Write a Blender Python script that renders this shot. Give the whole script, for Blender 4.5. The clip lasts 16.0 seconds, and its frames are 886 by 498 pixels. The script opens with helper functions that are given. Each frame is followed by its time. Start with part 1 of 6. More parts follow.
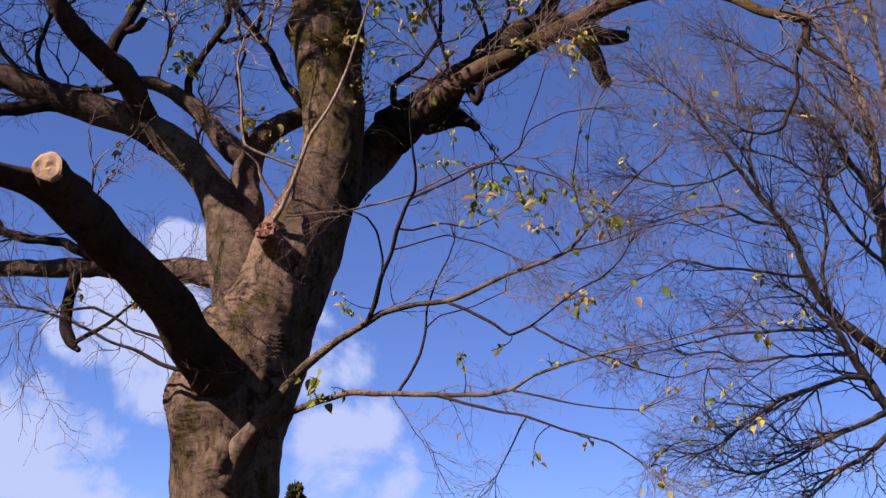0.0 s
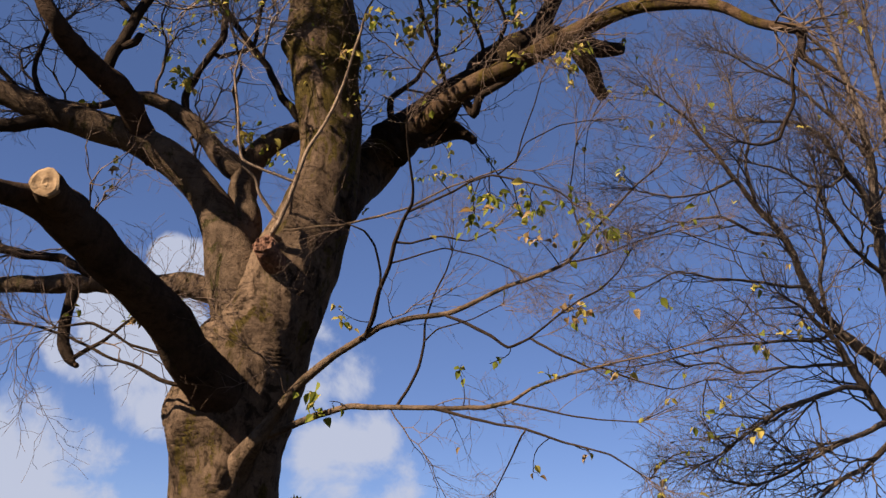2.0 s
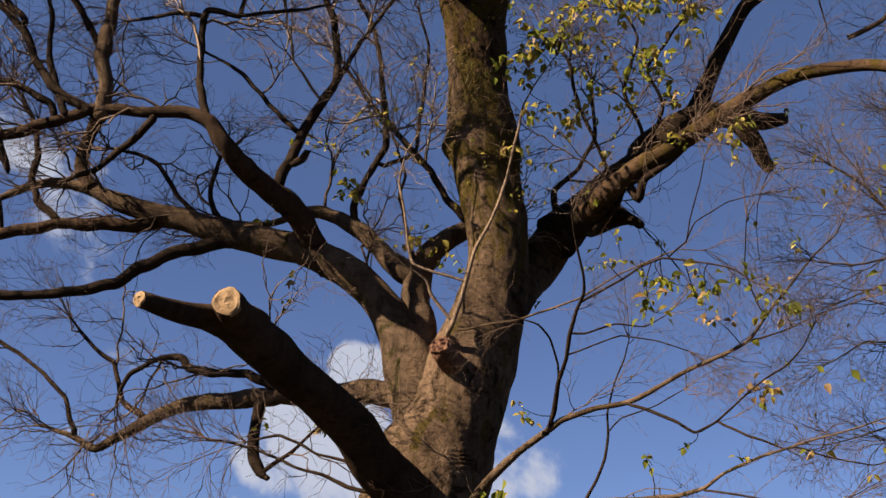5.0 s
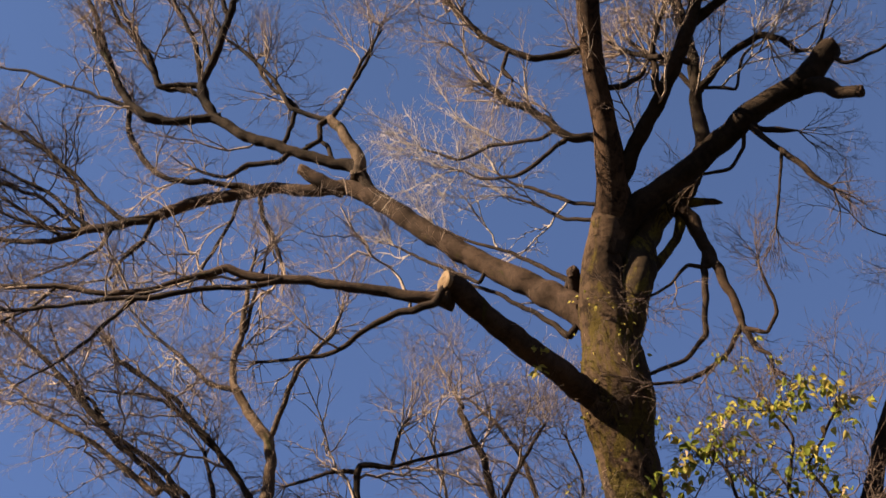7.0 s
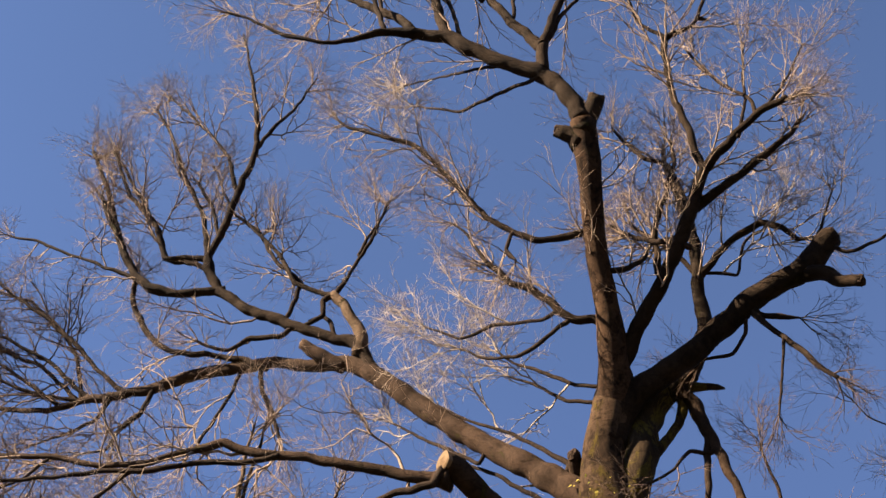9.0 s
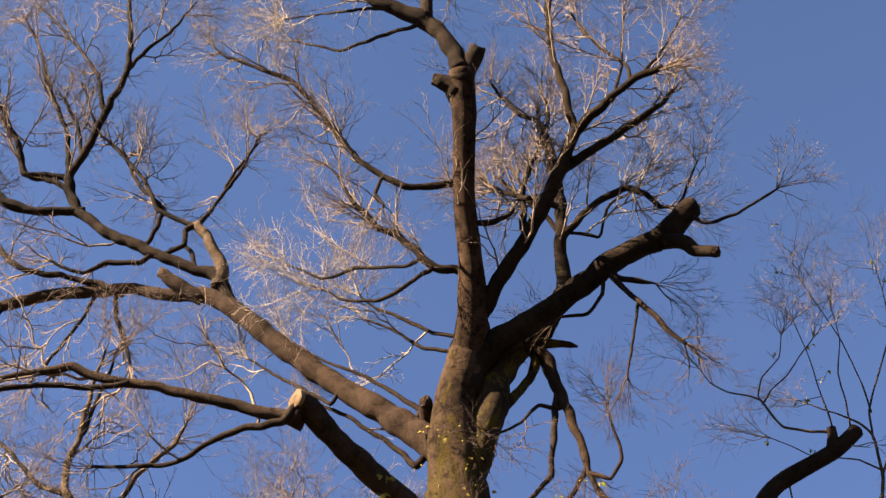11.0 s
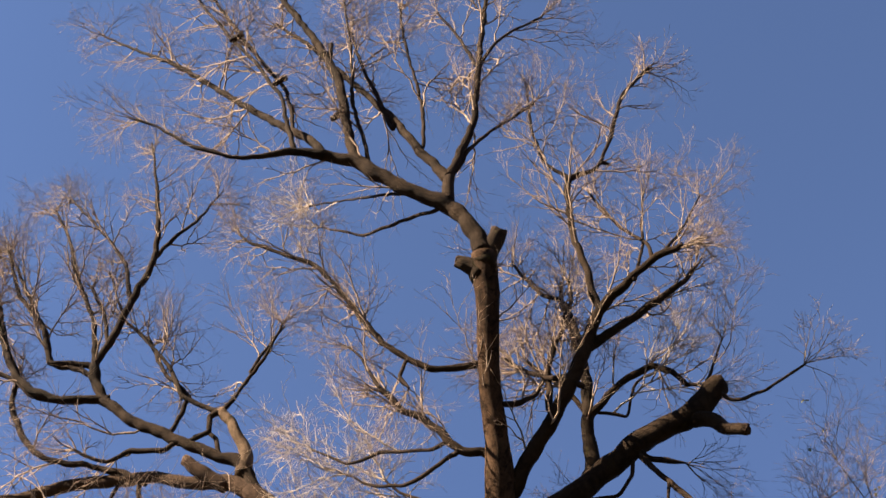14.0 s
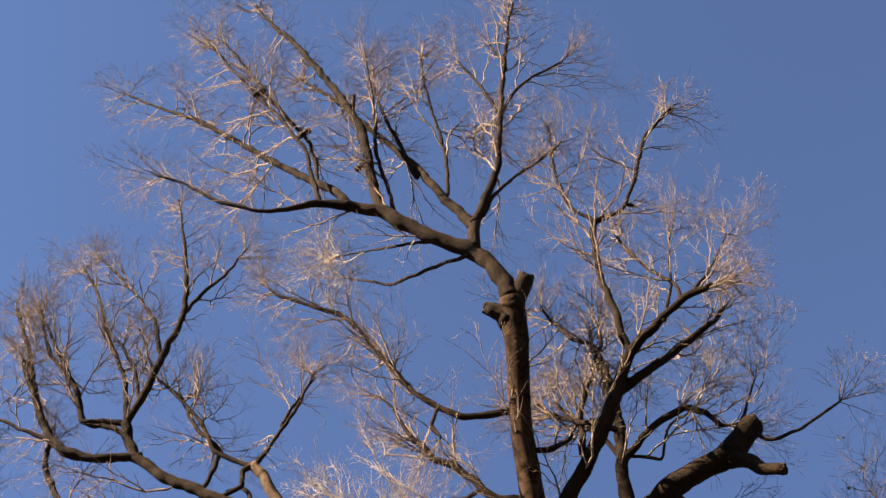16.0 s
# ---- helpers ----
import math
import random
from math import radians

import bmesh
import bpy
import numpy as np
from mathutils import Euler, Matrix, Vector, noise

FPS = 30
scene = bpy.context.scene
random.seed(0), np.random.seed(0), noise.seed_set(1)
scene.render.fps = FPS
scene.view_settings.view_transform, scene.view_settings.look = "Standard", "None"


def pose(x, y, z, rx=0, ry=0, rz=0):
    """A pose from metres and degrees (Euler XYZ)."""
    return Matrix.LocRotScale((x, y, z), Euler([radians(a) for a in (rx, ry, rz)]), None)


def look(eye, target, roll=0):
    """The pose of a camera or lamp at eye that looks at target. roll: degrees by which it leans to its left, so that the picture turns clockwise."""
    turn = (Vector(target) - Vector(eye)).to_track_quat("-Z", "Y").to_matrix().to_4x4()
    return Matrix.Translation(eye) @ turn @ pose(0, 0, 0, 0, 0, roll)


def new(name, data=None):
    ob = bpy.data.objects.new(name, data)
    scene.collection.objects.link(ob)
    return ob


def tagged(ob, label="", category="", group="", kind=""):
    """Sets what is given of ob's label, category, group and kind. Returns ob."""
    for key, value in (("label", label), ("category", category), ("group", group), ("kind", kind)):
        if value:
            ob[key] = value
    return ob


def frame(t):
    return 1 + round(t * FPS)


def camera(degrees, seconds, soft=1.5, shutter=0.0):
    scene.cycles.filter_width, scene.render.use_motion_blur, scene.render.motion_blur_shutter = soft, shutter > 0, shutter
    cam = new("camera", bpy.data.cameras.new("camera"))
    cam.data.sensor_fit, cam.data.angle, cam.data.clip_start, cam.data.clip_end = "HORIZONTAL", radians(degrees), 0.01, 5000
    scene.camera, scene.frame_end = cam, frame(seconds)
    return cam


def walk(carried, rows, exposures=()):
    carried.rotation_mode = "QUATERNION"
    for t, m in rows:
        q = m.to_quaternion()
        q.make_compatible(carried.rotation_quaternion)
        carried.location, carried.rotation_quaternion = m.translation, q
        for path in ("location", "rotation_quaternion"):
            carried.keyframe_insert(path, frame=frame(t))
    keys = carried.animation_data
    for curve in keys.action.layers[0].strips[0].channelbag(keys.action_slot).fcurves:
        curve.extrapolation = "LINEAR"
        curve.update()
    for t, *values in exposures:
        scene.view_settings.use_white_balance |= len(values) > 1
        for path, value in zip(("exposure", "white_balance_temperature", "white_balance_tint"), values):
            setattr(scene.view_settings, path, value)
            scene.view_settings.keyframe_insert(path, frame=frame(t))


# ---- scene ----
cam = camera(39.2, 16.0, soft=1.45, shutter=0.1)
walk(cam, [
    (0.0, pose(0, 0, 1.6, 107.04, -4.02, -1.23)),
    (0.5, pose(0, 0, 1.6, 107.37, -3.84, -1.25)),
    (1.0, pose(0, 0, 1.6, 107.54, -3.72, -1.29)),
    (1.5, pose(0, 0, 1.6, 107.70, -3.61, -1.24)),
    (2.0, pose(0, 0, 1.6, 107.64, -3.61, -1.21)),
    (2.5, pose(0, 0, 1.6, 107.39, -3.50, -1.29)),
    (3.0, pose(0, 0, 1.6, 107.59, -3.21, -0.72)),
    (3.2, pose(0, 0, 1.6, 107.67, -3.08, -0.68)),
    (5.3, pose(0, 0, 1.6, 113.25, -1.45, 9.62)),
    (5.5, pose(0, 0, 1.6, 114.72, -1.05, 10.74)),
    (6.0, pose(0, 0, 1.6, 120.21, 0.09, 13.03)),
    (6.5, pose(0, 0, 1.6, 125.41, 0.57, 14.42)),
    (7.0, pose(0, 0, 1.6, 131.26, 0.87, 17.45)),
    (7.5, pose(0, 0, 1.6, 137.33, 0.12, 18.53)),
    (8.0, pose(0, 0, 1.6, 139.24, -0.84, 17.93)),
    (8.2, pose(0, 0, 1.6, 139.34, -0.79, 18.03)),
    (10.3, pose(0, 0, 1.6, 138.86, 1.13, 11.20)),
    (10.5, pose(0, 0, 1.6, 138.29, 1.25, 10.44)),
    (11.0, pose(0, 0, 1.6, 136.81, 1.32, 9.02)),
    (11.5, pose(0, 0, 1.6, 135.36, 0.87, 8.28)),
    (12.0, pose(0, 0, 1.6, 133.54, 1.01, 7.70)),
    (12.5, pose(0, 0, 1.6, 133.86, 1.05, 7.80)),
    (13.0, pose(0, 0, 1.6, 136.70, 0.29, 9.62)),
    (13.5, pose(0, 0, 1.6, 139.46, 0.88, 10.07)),
    (14.0, pose(0, 0, 1.6, 145.19, 1.12, 10.54)),
    (14.5, pose(0, 0, 1.6, 147.08, 1.47, 10.88)),
    (15.0, pose(0, 0, 1.6, 148.39, 1.21, 12.33)),
    (15.5, pose(0, 0, 1.6, 147.82, 0.89, 12.59)),
    (16.0, pose(0, 0, 1.6, 147.41, 1.07, 12.70)),
], exposures=[
    (0.0, 2.12, 5400, 22), (0.5, 2.05, 5600, 19), (1.0, 2.0, 5800, 16), (1.5, 2.0, 6050, 13), (3.0, 2.04, 6500, 10), (5.3, 2.05, 6500, 10),
    (6.5, 2.34, 6500, 10), (7.0, 2.45, 6500, 10), (8.2, 2.68, 6500, 10), (10.5, 2.85, 6500, 10), (12.5, 2.93, 6500, 10), (14.0, 2.82, 6500, 10), (16.0, 2.82, 6500, 10)])

# ---- sky, clouds, sun ----
SUN = Vector((-0.67, -0.44, 0.58)).normalized()
world = bpy.data.worlds.new("sky")
scene.world = world
world.use_nodes = True
wn, wl = world.node_tree.nodes, world.node_tree.links
wn.clear()


def wnode(kind, **inputs):
    n = wn.new(kind)
    for key, value in inputs.items():
        n.inputs[key.replace("_", " ")].default_value = value
    return n


sky = wn.new("ShaderNodeTexSky")
sky.sky_type, sky.sun_disc = "NISHITA", False
sky.sun_elevation, sky.sun_rotation = math.asin(SUN.z), math.atan2(SUN.x, SUN.y)
sky.altitude, sky.air_density, sky.dust_density, sky.ozone_density = 2500, 1.0, 0.0, 5.0
coord = wn.new("ShaderNodeTexCoord")
puff = wnode("ShaderNodeTexNoise", Scale=11.0, Detail=10.0, Roughness=0.58, Distortion=0.25)
wl.new(coord.outputs["Generated"], puff.inputs["Vector"])


def cloud_bank(way, wide, dense):
    """How strongly the cloud noise is lifted round one direction of the sky."""
    dot = wn.new("ShaderNodeVectorMath")
    dot.operation = "DOT_PRODUCT"
    dot.inputs[1].default_value = Vector(way).normalized()
    wl.new(coord.outputs["Generated"], dot.inputs[0])
    ramp = wn.new("ShaderNodeMapRange")
    ramp.interpolation_type = "SMOOTHSTEP"
    ramp.inputs["From Min"].default_value = math.cos(radians(wide))
    ramp.inputs["From Max"].default_value = 1.0
    ramp.inputs["To Max"].default_value = dense
    wl.new(dot.outputs["Value"], ramp.inputs["Value"])
    return ramp.outputs["Result"]


def add_up(a, b):
    m = wn.new("ShaderNodeMath")
    m.operation = "MAXIMUM"
    wl.new(a, m.inputs[0])
    wl.new(b, m.inputs[1])
    return m.outputs[0]


banks = None
for way, wide, dense in [((-0.281, 0.955, 0.091), 6.5, 0.86), ((-0.321, 0.937, 0.137), 4, 0.8), ((-0.236, 0.948, 0.215), 5, 0.98), ((-0.222, 0.959, 0.177), 4, 0.9), ((-0.054, 0.992, 0.117), 5.5, 0.8), ((-0.087, 0.975, 0.206), 4, 0.78), ((-0.203, 0.942, 0.268), 2.6, 1.1), ((-0.247, 0.941, 0.230), 3.6, 1.1), ((-0.277, 0.938, 0.210), 3, 0.85), ((-0.479, 0.830, 0.285), 8, 0.50), ((-0.428, 0.844, 0.325), 6, 0.47), ((-0.373, 0.899, 0.231), 7, 0.5), ((-0.240, 0.941, 0.239), 4, 0.8), ((-0.456, 0.762, 0.460), 5, 0.54), ((-0.429, 0.816, 0.389), 5.5, 0.54), ((-0.566, 0.644, 0.515), 7, 0.42)]:
    one = cloud_bank(way, wide, dense)
    banks = one if banks is None else add_up(banks, one)
lift = wn.new("ShaderNodeMath")
lift.operation = "MULTIPLY_ADD"
lift.inputs[1].default_value = 0.5
wl.new(banks, lift.inputs[0])
wl.new(puff.outputs["Fac"], lift.inputs[2])
cover = wnode("ShaderNodeMapRange", From_Min=0.79, From_Max=0.94, To_Max=0.92)
cover.interpolation_type = "SMOOTHSTEP"
wl.new(lift.outputs[0], cover.inputs["Value"])
tint = wn.new("ShaderNodeMix")
tint.data_type, tint.blend_type = "RGBA", "MULTIPLY"
tint.inputs["Factor"].default_value = 1.0
height = wn.new("ShaderNodeSeparateXYZ")
wl.new(coord.outputs["Generated"], height.inputs[0])
depth = wn.new("ShaderNodeValToRGB")
for k, (at, much, tone) in enumerate([(0.15, 1.06, (0.54, 0.468, 0.518)), (0.39, 1.09, (0.54, 0.465, 0.497)), (0.66, 1.40, (0.54, 0.461, 0.461)), (0.76, 1.46, (0.54, 0.46, 0.448)), (0.86, 1.47, (0.54, 0.46, 0.445)), (1.0, 1.5, (0.54, 0.46, 0.445))]):
    stop = depth.color_ramp.elements[k] if k < 2 else depth.color_ramp.elements.new(at)
    stop.position, stop.color = at, (*(c * much for c in tone), 1)
wl.new(height.outputs["Z"], depth.inputs["Fac"])
wl.new(depth.outputs["Color"], tint.inputs["B"])
wl.new(sky.outputs["Color"], tint.inputs["A"])
blend = wn.new("ShaderNodeMix")
blend.data_type = "RGBA"
blend.inputs["B"].default_value = (2.75, 2.88, 3.4, 1)
wl.new(tint.outputs["Result"], blend.inputs["A"])
wl.new(cover.outputs["Result"], blend.inputs["Factor"])
glow = wn.new("ShaderNodeBackground")
glow.inputs["Strength"].default_value = 0.05
wout = wn.new("ShaderNodeOutputWorld")
wl.new(blend.outputs["Result"], glow.inputs["Color"])
wl.new(glow.outputs[0], wout.inputs[0])

lamp = bpy.data.lights.new("sun", "SUN")
lamp.energy, lamp.angle, lamp.color = 4.8, radians(0.53), (1.0, 0.83, 0.64)
sun = new("sun", lamp)
sun.matrix_world = look(SUN * 30, (0, 0, 0))


# ---- materials ----
def material(name, rough=0.9):
    m = bpy.data.materials.new(name)
    m.use_nodes = True
    n, l = m.node_tree.nodes, m.node_tree.links
    b = n["Principled BSDF"]
    b.inputs["Roughness"].default_value = rough
    b.inputs["Specular IOR Level"].default_value = 0.04
    return m, n, l, b


def noise_node(n, l, scale, detail=5, rough=0.6, stretch=(1, 1, 1), distort=0.0):
    c = n.new("ShaderNodeTexCoord")
    mp = n.new("ShaderNodeMapping")
    mp.inputs["Scale"].default_value = stretch
    t = n.new("ShaderNodeTexNoise")
    t.inputs["Scale"].default_value, t.inputs["Detail"].default_value = scale, detail
    t.inputs["Roughness"].default_value, t.inputs["Distortion"].default_value = rough, distort
    l.new(c.outputs["Object"], mp.inputs["Vector"])
    l.new(mp.outputs["Vector"], t.inputs["Vector"])
    return t.outputs["Fac"]


def ramp_node(n, l, fac, stops):
    r = n.new("ShaderNodeValToRGB")
    e = r.color_ramp.elements
    while len(e) < len(stops):
        e.new(0.5)
    for k, (at, colour) in zip(e, stops):
        k.position, k.color = at, (*colour, 1)
    l.new(fac, r.inputs["Fac"])
    return r.outputs["Color"]


def mixed(n, l, fac, a, b, mode="MIX"):
    m = n.new("ShaderNodeMix")
    m.data_type, m.blend_type = "RGBA", mode
    for value, key in ((fac, "Factor"), (a, "A"), (b, "B")):
        if hasattr(value, "links"):
            l.new(value, m.inputs[key])
        elif key == "Factor":
            m.inputs[key].default_value = value
        else:
            m.inputs[key].default_value = (*value, 1)
    return m.outputs["Result"]


def relief(n, l, b, height, strength, distance):
    k = n.new("ShaderNodeBump")
    k.inputs["Strength"].default_value, k.inputs["Distance"].default_value = strength, distance
    l.new(height, k.inputs["Height"])
    l.new(k.outputs["Normal"], b.inputs["Normal"])


def bark(name, dark, light, moss, moss_from, grain=1.0, blotched=0.5, belt=0.0):
    """Smooth grey-brown bark: broad mottling, fine grain, short cross scars, moss in patches."""
    m, n, l, b = material(name, 0.88)
    broad = noise_node(n, l, 2.2 * grain, 5, 0.62, (1, 1, 0.7), 0.3)
    fine = noise_node(n, l, 30 * grain, 6, 0.7, (1, 1, 0.5))
    colour = mixed(n, l, 0.35, ramp_node(n, l, broad, [(0.34, dark), (0.60, light)]), ramp_node(n, l, fine, [(0.34, dark), (0.62, light)]))
    blotch = noise_node(n, l, 11.0 * grain, 7, 0.72, (1, 1, 0.8), 0.6)
    colour = mixed(n, l, blotched, colour, ramp_node(n, l, blotch, [(0.39, (0.24, 0.23, 0.21)), (0.50, (0.95, 0.95, 0.95)), (0.60, (1, 1, 1)), (0.70, (1.35, 1.34, 1.30))]), "MULTIPLY")
    scar = noise_node(n, l, 16 * grain, 4, 0.6, (0.45, 0.45, 3.2), 0.5)
    colour = mixed(n, l, 0.7, colour, ramp_node(n, l, scar, [(0.60, (1, 1, 1)), (0.67, (0.48, 0.45, 0.42))]), "MULTIPLY")
    speck = noise_node(n, l, 110 * grain, 3, 0.8)
    colour = mixed(n, l, 0.6, colour, ramp_node(n, l, speck, [(0.34, (0.5, 0.48, 0.46)), (0.44, (1, 1, 1)), (0.62, (1, 1, 1)), (0.72, (1.5, 1.46, 1.38))]), "MULTIPLY")
    rise = mixed(n, l, 0.6, noise_node(n, l, 12 * grain, 6, 0.65, (1, 1, 0.6)), noise_node(n, l, 70 * grain, 5, 0.7))
    rise = mixed(n, l, 0.25, rise, scar)
    if moss:
        patch = noise_node(n, l, 3.4, 9, 0.78, (1.4, 1.4, 0.6), 0.8)
        place = n.new("ShaderNodeTexCoord")
        split = n.new("ShaderNodeSeparateXYZ")
        l.new(place.outputs["Object"], split.inputs[0])
        climb = n.new("ShaderNodeValToRGB")
        stops = climb.color_ramp.elements
        stops[0].position, stops[0].color = 0.42, (0, 0, 0, 1)
        stops[1].position, stops[1].color = 0.50, (belt, belt, belt, 1)
        for at, much in ((0.68, belt), (0.76, belt * 0.2)):
            stops.new(at).color = (much, much, much, 1)
        tenth = n.new("ShaderNodeMath")
        tenth.operation = "MULTIPLY"
        tenth.inputs[1].default_value = 0.1
        l.new(split.outputs["Z"], tenth.inputs[0])
        l.new(tenth.outputs[0], climb.inputs["Fac"])
        more = n.new("ShaderNodeMath")
        l.new(patch, more.inputs[0])
        l.new(climb.outputs["Color"], more.inputs[1])
        mask = ramp_node(n, l, more.outputs[0], [(moss_from, (0, 0, 0)), (moss_from + 0.04, (0.92, 0.92, 0.92))])
        tuft = noise_node(n, l, 48, 6, 0.75)
        colour = mixed(n, l, mask, colour, ramp_node(n, l, tuft, [(0.3, tuple(c * 0.35 for c in moss)), (0.72, tuple(c * 1.5 for c in moss))]))
        rise = mixed(n, l, mask, rise, tuft)
    l.new(colour, b.inputs["Base Color"])
    relief(n, l, b, rise, 1.0, 0.028 / grain)
    return m


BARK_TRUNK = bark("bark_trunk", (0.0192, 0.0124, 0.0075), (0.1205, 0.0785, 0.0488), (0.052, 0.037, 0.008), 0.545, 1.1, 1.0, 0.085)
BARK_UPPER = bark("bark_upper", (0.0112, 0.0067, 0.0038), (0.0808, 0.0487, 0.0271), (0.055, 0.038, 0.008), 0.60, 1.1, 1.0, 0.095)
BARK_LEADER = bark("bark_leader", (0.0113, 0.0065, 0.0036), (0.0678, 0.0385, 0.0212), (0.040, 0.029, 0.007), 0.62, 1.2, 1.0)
# Limb, crown, lead and branch bark hold the limbs' shade in darker colours.
BARK_LIMB_SHADED = bark("bark_limb_shaded", (0.0138, 0.0086, 0.0052), (0.0536, 0.0327, 0.0202), (0.036, 0.030, 0.008), 0.60, 1.0, 0.5)
# Paler copy of the bark, with sunlight put into the colour.
BARK_SUNLIT = bark("bark_sunlit", (0.0288, 0.0194, 0.0123), (0.1179, 0.0776, 0.0477), (0.036, 0.030, 0.009), 0.57, 1.0, 0.7)
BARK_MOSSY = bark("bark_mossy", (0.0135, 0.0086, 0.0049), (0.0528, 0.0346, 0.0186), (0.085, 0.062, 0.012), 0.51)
# Darkest copy: undersides and shadowed limbs, shade put into the colour.
BARK_DEEP_SHADE = bark("bark_deep_shade", (0.0062, 0.0040, 0.0023), (0.0312, 0.0200, 0.0121), (0.024, 0.020, 0.006), 0.60)
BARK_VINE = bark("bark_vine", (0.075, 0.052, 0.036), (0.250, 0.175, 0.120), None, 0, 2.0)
BARK_LEAD_SHADED = bark("bark_lead_shaded", (0.0088, 0.0059, 0.0037), (0.0312, 0.0206, 0.0129), (0.030, 0.025, 0.007), 0.56)
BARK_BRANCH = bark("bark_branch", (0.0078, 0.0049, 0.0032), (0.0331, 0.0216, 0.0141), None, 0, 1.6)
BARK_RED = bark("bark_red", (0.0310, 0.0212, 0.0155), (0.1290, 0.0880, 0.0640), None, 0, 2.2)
# Pale young twig bark, with sunlight added to its colour.
BARK_PALE_SUNLIT = bark("bark_pale_sunlit", (0.1400, 0.1096, 0.0837), (0.4095, 0.3259, 0.2490), None, 0, 2.2)
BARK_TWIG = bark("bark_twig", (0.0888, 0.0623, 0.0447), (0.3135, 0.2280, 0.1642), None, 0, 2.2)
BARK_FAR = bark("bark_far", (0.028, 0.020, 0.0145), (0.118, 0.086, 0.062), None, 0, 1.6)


def cut_wood(name, tone):
    m, n, l, b = material(name, 0.85)
    stain = noise_node(n, l, 9, 6, 0.7)
    grain = noise_node(n, l, 70, 5, 0.7)
    shade = lambda *c: tuple(v * tone for v in c)
    c = mixed(n, l, 0.35, ramp_node(n, l, stain, [(0.3, shade(0.085, 0.045, 0.019)), (0.55, shade(0.165, 0.11, 0.062))]),
              ramp_node(n, l, grain, [(0.3, shade(0.08, 0.045, 0.02)), (0.7, shade(0.17, 0.122, 0.075))]))
    l.new(c, b.inputs["Base Color"])
    relief(n, l, b, grain, 0.6, 0.008)
    return m


# The second is dimmed in colour to offset strong light on upper cuts.
CUT_WOOD, CUT_DIMMED = cut_wood("cut_wood", 1.5), cut_wood("cut_wood_dimmed", 0.95)


def old_wood(name, dark, light):
    m, n, l, b = material(name, 0.9)
    grain = noise_node(n, l, 40, 6, 0.7)
    l.new(ramp_node(n, l, grain, [(0.32, dark), (0.66, light)]), b.inputs["Base Color"])
    relief(n, l, b, grain, 0.9, 0.015)
    return m


OLD_WOOD = old_wood("old_wood", (0.010, 0.006, 0.004), (0.055, 0.035, 0.023))
TORN_WOOD = old_wood("torn_wood", (0.035, 0.017, 0.011), (0.17, 0.088, 0.057))


def leaf_material(name, a, b2):
    m, n, l, b = material(name, 0.55)
    info = n.new("ShaderNodeObjectInfo")
    spot = noise_node(n, l, 40, 4, 0.6)
    base = ramp_node(n, l, info.outputs["Random"], [(0.0, a), (1.0, b2)])
    colour = mixed(n, l, spot, base, (0.30, 0.22, 0.03), "MIX")
    c2 = mixed(n, l, 0.25, base, colour)
    l.new(c2, b.inputs["Base Color"])
    through_light = n.new("ShaderNodeBsdfTranslucent")
    l.new(c2, through_light.inputs["Color"])
    mx = n.new("ShaderNodeMixShader")
    mx.inputs["Fac"].default_value = 0.5
    l.new(b.outputs[0], mx.inputs[1])
    l.new(through_light.outputs[0], mx.inputs[2])
    l.new(mx.outputs[0], n["Material Output"].inputs["Surface"])
    return m


LEAF_GREEN = leaf_material("leaf_green", (0.060, 0.085, 0.013), (0.19, 0.205, 0.030))
LEAF_YELLOW = leaf_material("leaf_yellow", (0.21, 0.185, 0.034), (0.42, 0.32, 0.085))
LEAF_DARK = leaf_material("needle", (0.012, 0.018, 0.006), (0.03, 0.04, 0.012))
LEAF_BROWN = leaf_material("leaf_brown", (0.14, 0.075, 0.03), (0.40, 0.27, 0.15))


def ground_material():
    m, n, l, b = material("grass_ground", 0.95)
    broad, fine = noise_node(n, l, 0.35, 5), noise_node(n, l, 9, 6, 0.7)
    c = mixed(n, l, 0.5, ramp_node(n, l, broad, [(0.3, (0.032, 0.024, 0.015)), (0.7, (0.022, 0.025, 0.010))]),
              ramp_node(n, l, fine, [(0.3, (0.016, 0.014, 0.009)), (0.7, (0.038, 0.032, 0.017))]))
    l.new(c, b.inputs["Base Color"])
    relief(n, l, b, fine, 0.6, 0.05)
    return m


# ---- ground ----
def mesh_of(name, verts, faces, mat, smooth=True):
    me = bpy.data.meshes.new(name)
    me.from_pydata(verts, [], faces)
    me.materials.append(mat)
    if smooth:
        me.polygons.foreach_set("use_smooth", [True] * len(me.polygons))
    me.update()
    return me


def ground():
    span = [-2000, -600, -200, -80] + [k * 2.0 for k in range(-20, 21)] + [80, 200, 600, 2000]
    verts = [(x, y, 0.10 * noise.noise((x * 0.13, y * 0.13, 0)) - 0.05 if abs(x) < 90 and abs(y) < 90 else -0.05) for y in span for x in span]
    k = len(span)
    faces = [(j * k + i, j * k + i + 1, (j + 1) * k + i + 1, (j + 1) * k + i) for j in range(k - 1) for i in range(k - 1)]
    return tagged(new("ground", mesh_of("ground", verts, faces, ground_material())), "worn autumn grass and bare earth", "ground", kind="structure")


ground()

# ---- trees ----
RNG = np.random.default_rng(7)
GROWN = {}


